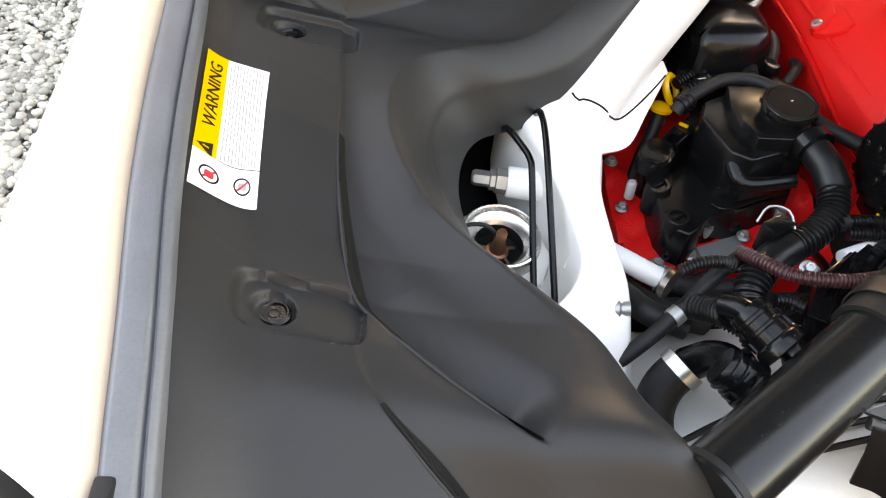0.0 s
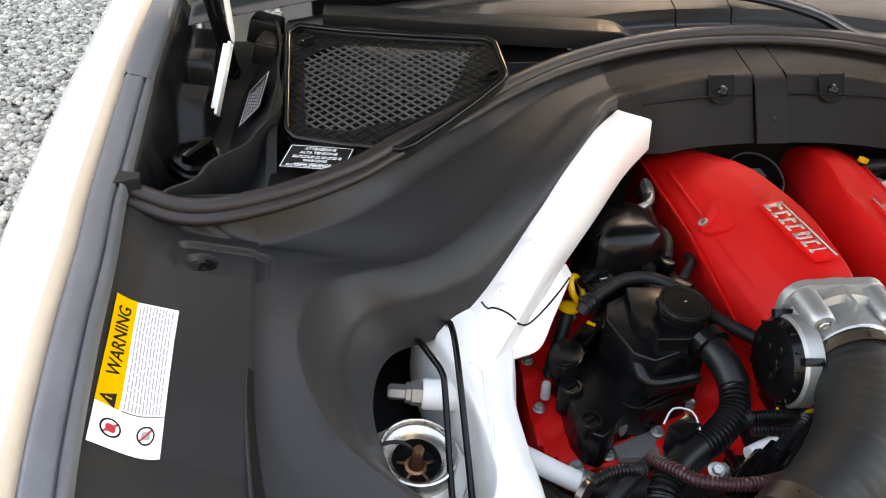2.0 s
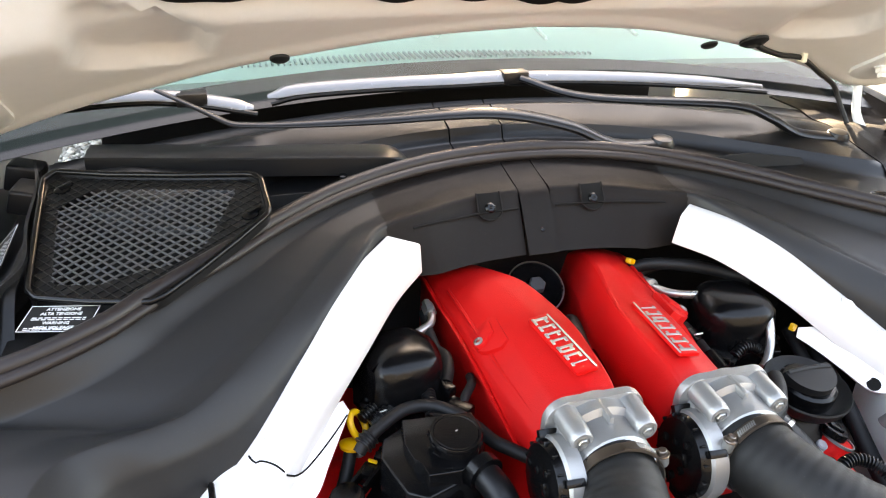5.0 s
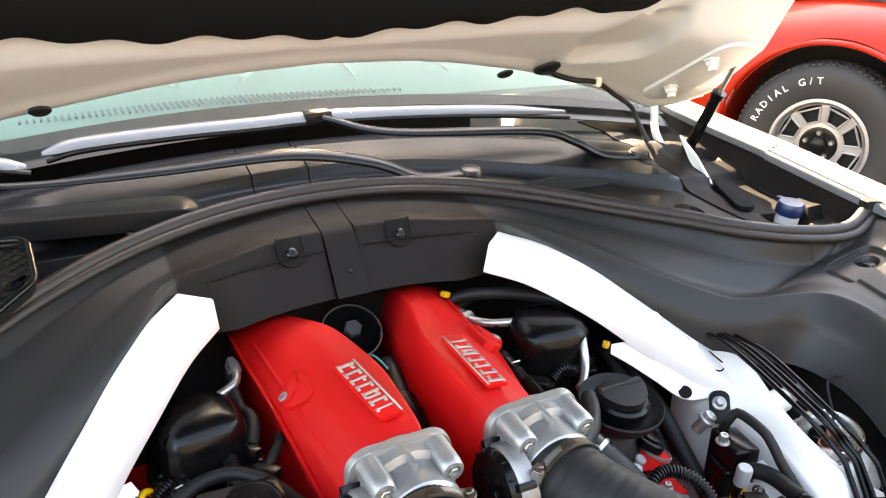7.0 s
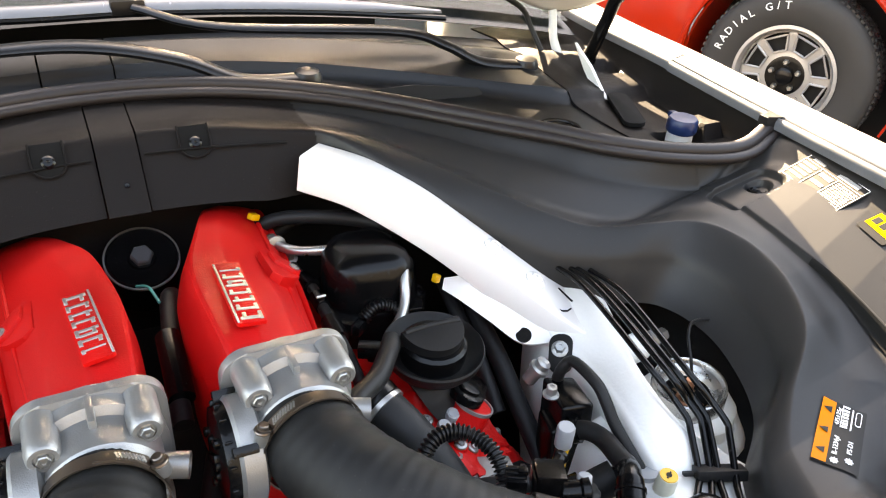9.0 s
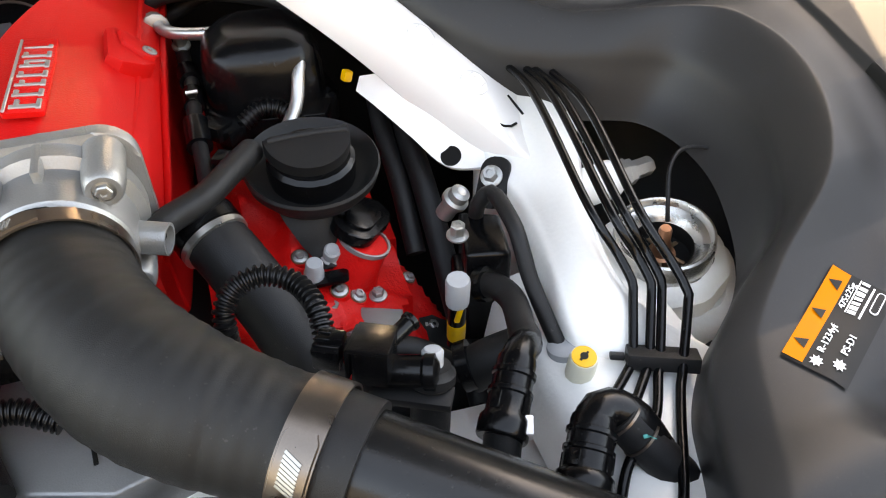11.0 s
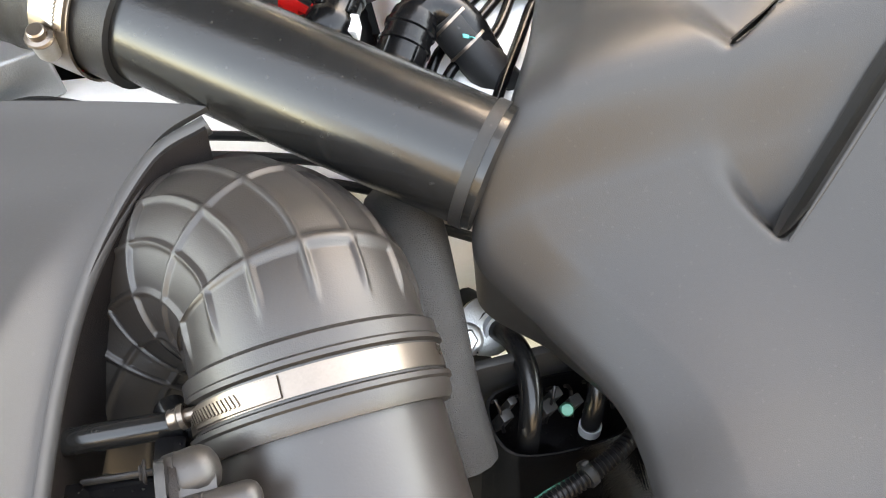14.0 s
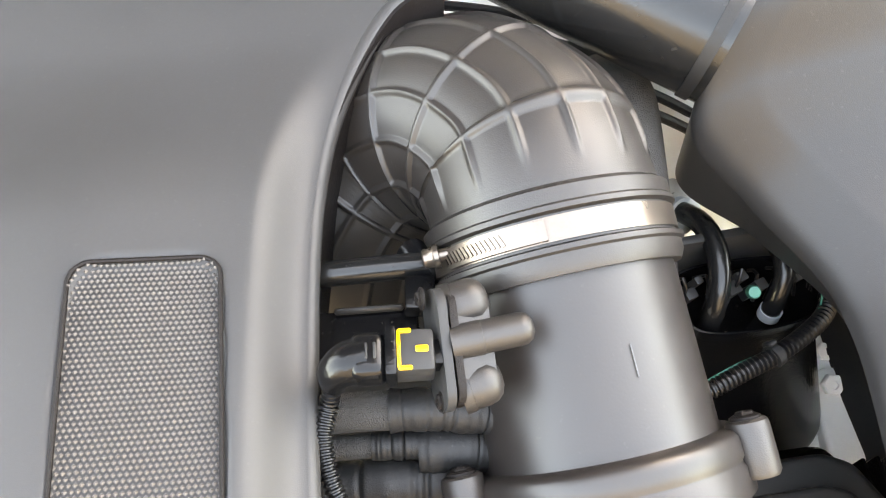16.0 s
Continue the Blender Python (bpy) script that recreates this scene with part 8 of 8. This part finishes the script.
part("panel", rounded_block([(.335, .092), (.338, -.02), (.432, -.02), (.437, .070), (.428, .088), (.415, .093)], .522, .531, .004), "plastic", lid)
part("screw", bolt_bm(axis_matrix((.362, .112, .526), (0, -.3, .9)), .0045, .004), "plastic", lid)
for q in range(3):
    part("fin", box_bm((.0025, .075, .030), pose(.462 + q * .009, .075, .470, 0, 0, -4), .0006, 1), "gloss", lid)
t = thing("white_bracket", (.49, .17, .40), "white painted bracket with two bolts", "bracket")
part("plate", rounded_block([(.465, .118), (.545, .118), (.545, .235), (.500, .225), (.480, .201), (.473, .186)], .380, .445, .004), "inner", t)
part("step", rounded_block([(.496, .130), (.545, .128), (.545, .172), (.504, .168), (.497, .158)], .440, .458, .004), "inner", t)
for x, y, r in ((.484, .172, .0078), (.488, .196, .0068)):
    part("bolt", bolt_bm(axis_matrix((x, y, .444), (-.1, -.35, .9)), r, .009), "inner", t)
t = thing("bolted_flange", (.36, .25, .54), "zinc hose flange with a hex nut under the cover", "pipe flange")
part("flange", lathe_bm([(.016, 0), (.018, .004), (.018, .010), (.012, .012)], axis_matrix((.370, .262, .556), (.1, -.5, .8)), 20), "zinc", t)
part("nut", bolt_bm(axis_matrix((.356, .250, .566), (-.1, -.5, .8)), .007, .010), "steel", t)

# woven mesh inset of the shroud
def build_mesh_inset(s):
    x0, x1, y0, y1 = .0832, .1368, -.06, .1800
    step = .0021
    h = shroud_surface
    n = int((x1 - x0) / step)
    k = int((y1 - y0) / step)
    rr = .008
    def ok(x, y):
        cx, cy = min(max(x, x0 + rr), x1 - rr), min(max(y, y0 + rr), y1 - rr)
        return math.hypot(x - cx, y - cy) <= rr + 1e-6
    V_, F_ = [], []
    for i in range(n + 1):
        for j in range(k + 1):
            x, y = x0 + i * step + (.5 * step if j % 2 else 0), y0 + j * step
            if not ok(x, y):
                continue
            z = h(x, y) + .0008
            q = len(V_)
            a, b = .00100, .00094
            V_ += [(s * (x - a), y, z), (s * x, y - b, z), (s * (x + a), y, z), (s * x, y + b, z), (s * x, y, z + .0009)]
            F_ += [(q, q + 1, q + 4), (q + 1, q + 2, q + 4), (q + 2, q + 3, q + 4), (q + 3, q, q + 4)]
    me = bpy.data.meshes.new("mesh_weave")
    base = Vector(shroud["base"])
    me.from_pydata([(x - base.x, y - base.y, z - base.z) for x, y, z in V_], [], F_)
    me.materials.append(M["mesh"])
    ob = new("mesh_weave", me)
    ob.parent = shroud
    tagged(ob, "grey woven mesh inset", kind="stuff")
    line = [(s * (px + .11), py + .060, h(px + .11, py + .060) + .0006) for px, py in rounded(x1 - x0 + .0012, .2410, .0085, 8)]
    part("mesh_edge", tube_bm(line, .0010, 8, .0012, smooth=False, closed=True), "trim", shroud)


for s in (-1, 1):
    build_mesh_inset(s)

# ---- labels ----
def frame_from(o, px, py, lift=.0012):
    """A matrix from a label's centre and two points to its right and its top."""
    o, a, b = Vector(o), Vector(px) - Vector(o), Vector(py) - Vector(o)
    n = a.cross(b).normalized()
    a.normalize()
    b = n.cross(a)
    m = Matrix((a, b, n)).transposed().to_4x4()
    m.translation = o + n * lift
    return m


def flat(w, h, m, r=0.0, t=.0004):
    return prism_bm(rounded(w, h, r, 4) if r else [(-w / 2, -h / 2), (w / 2, -h / 2), (w / 2, h / 2), (-w / 2, h / 2)], t, m)


def text_lines(owner, m, x0, x1, ys, h, mat, seed):
    """Unreadable small print as broken bars."""
    rng = random.Random(seed)
    for y in ys:
        x = x0
        bm = None
        while x < x1 - .002:
            w = min(rng.uniform(.004, .011), x1 - x)
            bm = box_bm((w, h, .0003), m @ pose(x + w / 2, y, .0006), 0, bm=bm)
            x += w + .0018
        part("print_line", bm, mat, owner)


def drape(bm, m, corners, w, h, lift):
    """Lays a flat label (local metres, centre at 0) on a side cover, between four plan corners: tl, tr, br, bl."""
    bmesh.ops.subdivide_edges(bm, edges=[e for e in bm.edges if e.calc_length() > .012], cuts=6, use_grid_fill=True)
    tl, tr, br, bl = (np.array(c) for c in corners)
    for v in bm.verts:
        u, q = v.co.x / w + .5, v.co.y / h + .5
        p = (tl * (1 - u) + tr * u) * q + (bl * (1 - u) + br * u) * (1 - q)
        v.co = Vector((p[0], p[1], cover_height(abs(p[0]), p[1]) + lift + v.co.z))
    return bm


LC = ((-.7527, .4369), (-.7658, .597), (-.7167, .597), (-.7102, .450))     # reading direction runs towards the windscreen
W, Hh = .146, .058
c = (-.739, .528, cover_height(.739, .528))
t = thing("warning_label", c, "white and yellow warning label stuck on the black cover", "warning label")


def lay(name, bm, mat, lift, owner=None):
    part(name, drape(bm, None, LC, W, Hh, .0016 + lift), mat, owner or t)


def grid_rect(w, h, cx=0.0, cy=0.0, nx=10, ny=6):
    return sheet_bm([[(cx - w / 2 + w * i / nx, cy - h / 2 + h * j / ny, 0) for j in range(ny + 1)] for i in range(nx + 1)])


lay("sheet", grid_rect(W, Hh, nx=40, ny=20), "white", 0)
lay("yellow_field", grid_rect(W * .76, .0185, W * .12, Hh / 2 - .00925, 34, 7), "labelyellow", .0005)
lay("heading", text_bm("WARNING", .0150, pose(.026, Hh / 2 - .0098, 0)), "ink", .0010)
lay("triangle", prism_bm([(-.0070, -.0055), (.0070, -.0055), (0, .0070)], .0003, pose(-.032, Hh / 2 - .0095, 0)), "ink", .0008)
lay("mark", box_bm((.0012, .005, .0003), pose(-.032, Hh / 2 - .0098, 0), 0), "labelyellow", .0014)
rng = random.Random(3)
for k in range(11):
    y, x, bm = Hh / 2 - .0220 - .0031 * k, -.036, None
    while x < .068:
        w = min(rng.uniform(.004, .011), .070 - x)
        bm = box_bm((w, .0011, .0002), pose(x + w / 2, y, 0), 0, bm=bm)
        x += w + .0016
    lay("print_line", bm, "greyprint", .0005)
lay("divider", box_bm((.0006, Hh * .66, .0002), pose(-.038, -.010, 0), 0), "ink", .0005)
for x, y, mm in ((-.056, .014, "ink"), (-.054, -.014, "ink")):
    lay("ring", lathe_bm([(.0066, 0), (.0080, 0), (.0080, .0002), (.0066, .0002), (.0066, 0)], pose(x, y, 0), 28), mm, .0006)
    lay("bar", box_bm((.0016, .013, .0002), pose(x, y, 0, 0, 0, 45), 0), "redprint", .0009)
    lay("figure", prism_bm(rounded(.0065, .0075, .002, 3), .0002, pose(x, y, 0)), "redprint" if y > 0 else "greyprint", .0006)

# black and orange refrigerant label on the cover of +x
RC = ((.4686, .3770), (.5376, .4225), (.5600, .3905), (.4872, .3427))
Wd, Hd = .070, .037
c = (.520, .397, cover_height(.520, .397))
t = thing("refrigerant_label", c, "black label with an orange hazard strip on the cover", "label")


def lay2(name, bm, mat, lift):
    part(name, drape(bm, None, RC, Wd, Hd, .0016 + lift), mat, t)


lay2("sheet", grid_rect(Wd, Hd, nx=24, ny=14), "ink", 0)
lay2("orange_strip", grid_rect(Wd * .97, Hd * .31, 0, Hd * .335, 24, 5), "orange", .0006)
for x in (-.022, .002, .024):
    lay2("symbol", prism_bm([(-.0035, -.0030), (.0035, -.0030), (0, .0040)], .0002, pose(x, Hd * .335, 0)), "ink", .0010)
lay2("words", text_bm("R-1234yf", .0058, pose(-.012, .0015, 0)), "white", .0008)
lay2("words", text_bm("PS-D1", .0058, pose(-.010, -.0095, 0)), "white", .0008)
lay2("words", text_bm("475±25g", .0052, pose(.021, .0035, 0)), "white", .0008)
for k, w in enumerate((.0030, .0036, .0026, .0026, .0036, .0026, .0020)):
    lay2("emblem", box_bm((w * .8, .0045, .0002), pose(.0115 + .0036 * k, -.0025, 0), 0), "white", .0006)
lay2("emblem", box_bm((.024, .0008, .0002), pose(.022, .0006, 0), 0), "white", .0006)
lay2("print_line", box_bm((.024, .0012, .0002), pose(.021, -.0075, 0), 0), "white", .0006)
lay2("ring", prism_bm(rounded(.016, .0050, .0022, 4), .0002, pose(.024, -.0125, 0)), "white", .0006)
lay2("ring_field", prism_bm(rounded(.0145, .0036, .0016, 4), .0002, pose(.024, -.0125, 0)), "ink", .0009)
for x, y in ((-.029, .0010), (-.025, -.0100)):
    lay2("snowflake", lathe_bm([(.0030, 0), (.0030, .0002), (0, .0002)], pose(x, y, 0), 16, wave=.25, waves=8), "white", .0007)

# information label and yellow sticker on the cover of +x, by the seal corner
def cover_label(name, X0, y0, X1, y1, w, h, label, mat):
    a = Vector((X0, y0, cover_height(X0, y0)))
    b = Vector((X1, y1, cover_height(X1, y1)))
    n = cover_normal((X0 + X1) / 2, (y0 + y1) / 2, 1)
    c = (a + b) / 2
    x = (b - a).normalized()
    m = Matrix((x, n.cross(x), n)).transposed().to_4x4()
    m.translation = c + n * .0025
    t = thing(name, tuple(c), label, "label")
    part("sheet", flat(w, h, m, .002), mat, t)
    return t, m


t, m = cover_label("information_label", .762, .676, .745, .578, .100, .050, "black information label with white printed tables beside the seal", "ink")
for x, y, w, h in ((0, .0235, .096, .0008), (0, -.0235, .096, .0008), (.048, 0, .0008, .047), (-.048, 0, .0008, .047), (-.018, -.006, .0008, .034), (.010, -.006, .0008, .034), (0, .012, .096, .0006)):
    part("rule", box_bm((w, h, .0003), m @ pose(x, y, .0008), 0), "white", t)
for x, y, w, h in ((-.030, .018, .020, .006), (.020, .018, .034, .006), (-.034, .006, .022, .0035), (-.034, -.001, .022, .0035), (-.034, -.008, .022, .0035), (-.034, -.015, .022, .0035), (-.004, .005, .020, .006), (-.004, -.008, .020, .005)):
    part("cell", box_bm((w, h, .0003), m @ pose(x, y, .0008), 0), "greyprint", t)
text_lines(t, m, .013, .045, [.008 - .0034 * k for k in range(9)], .0014, "white", 8)
t, m = cover_label("yellow_sticker", .738, .552, .733, .512, .040, .034, "black and yellow caution sticker", "ink")
part("field", flat(.036, .022, m @ pose(0, .003, .0005)), "labelyellow", t)
for k in range(3):
    part("print", box_bm((.008, .010, .0003), m @ pose(-.011 + .011 * k, .003, .0010), 0), "ink", t)

# high-voltage label on the cowl
a, b, d = Vector((-.636, .874, .846)), Vector((-.556, .846, .852)), Vector((-.644, .832, .838))
c = a + (b - a) * .5 + (d - a) * .5
m = frame_from(c, c + (b - a), c - (d - a), .004)
t = thing("high_voltage_label", tuple(c), "black label with white high-voltage warning print", "warning label")
w, h = (b - a).length * .93, (d - a).length * .95
part("sheet", flat(w, h, m), "ink", t)
for x, y, sx, sy in ((0, h / 2 - .0008, w - .003, .0008), (0, -h / 2 + .0008, w - .003, .0008), (w / 2 - .0015, 0, .0008, h - .002), (-w / 2 + .0015, 0, .0008, h - .002)):
    part("border", box_bm((sx, sy, .0003), m @ pose(x, y, .0006), 0), "white", t)
for k, (words, size) in enumerate((("ATTENZIONE", .0062), ("ALTA TENSIONE", .0062), ("", 0), ("WARNING", .0062), ("HIGH VOLTAGE", .0062))):
    y = h / 2 - .006 - .0072 * k
    if words:
        part("words", text_bm(words, size, m @ pose(0, y, .0007)), "white", t)
    else:
        text_lines(t, m, -.030, .030, [y + .001, y - .0018], .0012, "white", 4)
text_lines(t, m, -.032, .032, [-h / 2 + .0035, -h / 2 + .0060], .0010, "white", 5)
# small label on the tray wall
m = frame_from((-.684, 1.012, .846), (-.674, 1.010, .8564), (-.687, 1.05, .845), .005)
t = thing("tray_label", (-.684, 1.012, .846), "small black printed label in the tray", "label")
part("sheet", flat(.044, .092, m), "ink", t)
for x, y, w, h in ((0, .0445, .042, .0008), (0, -.0445, .042, .0008), (.0205, 0, .0008, .089), (-.0205, 0, .0008, .089)):
    part("border", box_bm((w, h, .0003), m @ pose(x, y, .0006), 0), "white", t)
for k in range(5):
    text_lines(t, m, -.015 + .0066 * k, -.0115 + .0066 * k, [-.036 + .008 * i for i in range(9 - k % 2)], .0016, "white", 6 + k)

# raised white letters on the tyre
def tyre_words(words, angle, size, radius):
    """Letters set one by one round the tyre wall, centred at an angle from the top."""
    step = size * .86 / radius
    wheel = [o for o in red_car.children if o.name.startswith("wheel") and o.data.name.startswith("wheel") and len(o.children) > 3][0]
    for k, ch in enumerate(words):
        if ch == " ":
            continue
        a = angle + (k - (len(words) - 1) / 2) * step
        # x of the wheel matrix lies in the wheel's plane
        m = WHEEL_M @ pose(0, 0, .0885, 0, 0, 0) @ Matrix.Rotation(-a, 4, "Z") @ pose(0, radius, 0)
        part("letter", text_bm(ch, size, m, .002), "white", wheel)


tyre_words("RADIAL G/T", radians(-39), .042, .283)
# the red car stands at an angle to the white one
_turn = Matrix.Translation((2.53, 2.12, .408)) @ Matrix.Rotation(radians(25), 4, "Z") @ Matrix.Scale(.95, 4) @ Matrix.Translation((-2.62, -2.02, -.335))
red_car.matrix_basis = _turn @ red_car.matrix_basis
# headlamp below the fender of -x
t = thing("headlamp", (-.86, .14, .60), "dark clear-lens headlamp at the front of the fender", "headlamp")
rows = [[(x, y, z) for x, y, z in ((-.775 - .03 * f, .185 - .13 * f, .735 - .10 * f), (-.84 - .02 * f, .215 - .14 * f, .725 - .10 * f), (-.90, .20 - .14 * f, .69 - .10 * f), (-.94, .15 - .12 * f, .63 - .08 * f))] for f in np.linspace(0, 1, 6)]
part("lens", slab_bm(rows, .004), "gloss", t, "smoked lens")
part("trim", tube_bm([(-.775, .187, .738), (-.84, .217, .729), (-.90, .202, .694), (-.94, .152, .634)], .005, 8), "chrome", t)
part("reflector", lathe_bm([(.03, 0), (.02, -.02), (0, -.025)], axis_matrix((-.85, .15, .70), (-.2, -.5, .8)), 24), "chrome", t)
part("lip_clip", box_bm((.012, .03, .016), pose(-.757, .205, .796, 0, 0, 0), .003), "rubber", t)
# screw pockets in the face of the cowl: flat dark plates in place of shaded recesses
for s in (-1, 1):
    px = .085 if s > 0 else -.070
    t = thing("screw_pocket", (px, .956, .872), "screw on a dark plate in place of a shaded pocket", "screw pocket", "screw pockets")
    m = axis_matrix((px, .9625, .8715), (0, -.82, .57), (0, 0, 1))
    part("pocket", prism_bm([(-.016, .020), (.016, .020), (.016, -.006), (.012, -.014), (.005, -.018), (-.005, -.018), (-.012, -.014), (-.016, -.006)], .0016, m @ pose(0, 0, -.0008), .0006), "void", t)
    part("pocket_rim", tube_bm([m @ Vector(p) for p in ((-.017, .021, .001), (-.017, -.006, .001), (-.012, -.015, .001), (0, -.019, .001), (.012, -.015, .001), (.017, -.006, .001), (.017, .021, .001))], .0012, 6), "trim", t)
    part("screw", lathe_bm([(.0075, 0), (.0075, .003), (.005, .005), (.002, .005), (0, .003)], m @ pose(0, -.002, .001), 18), "gloss", t)
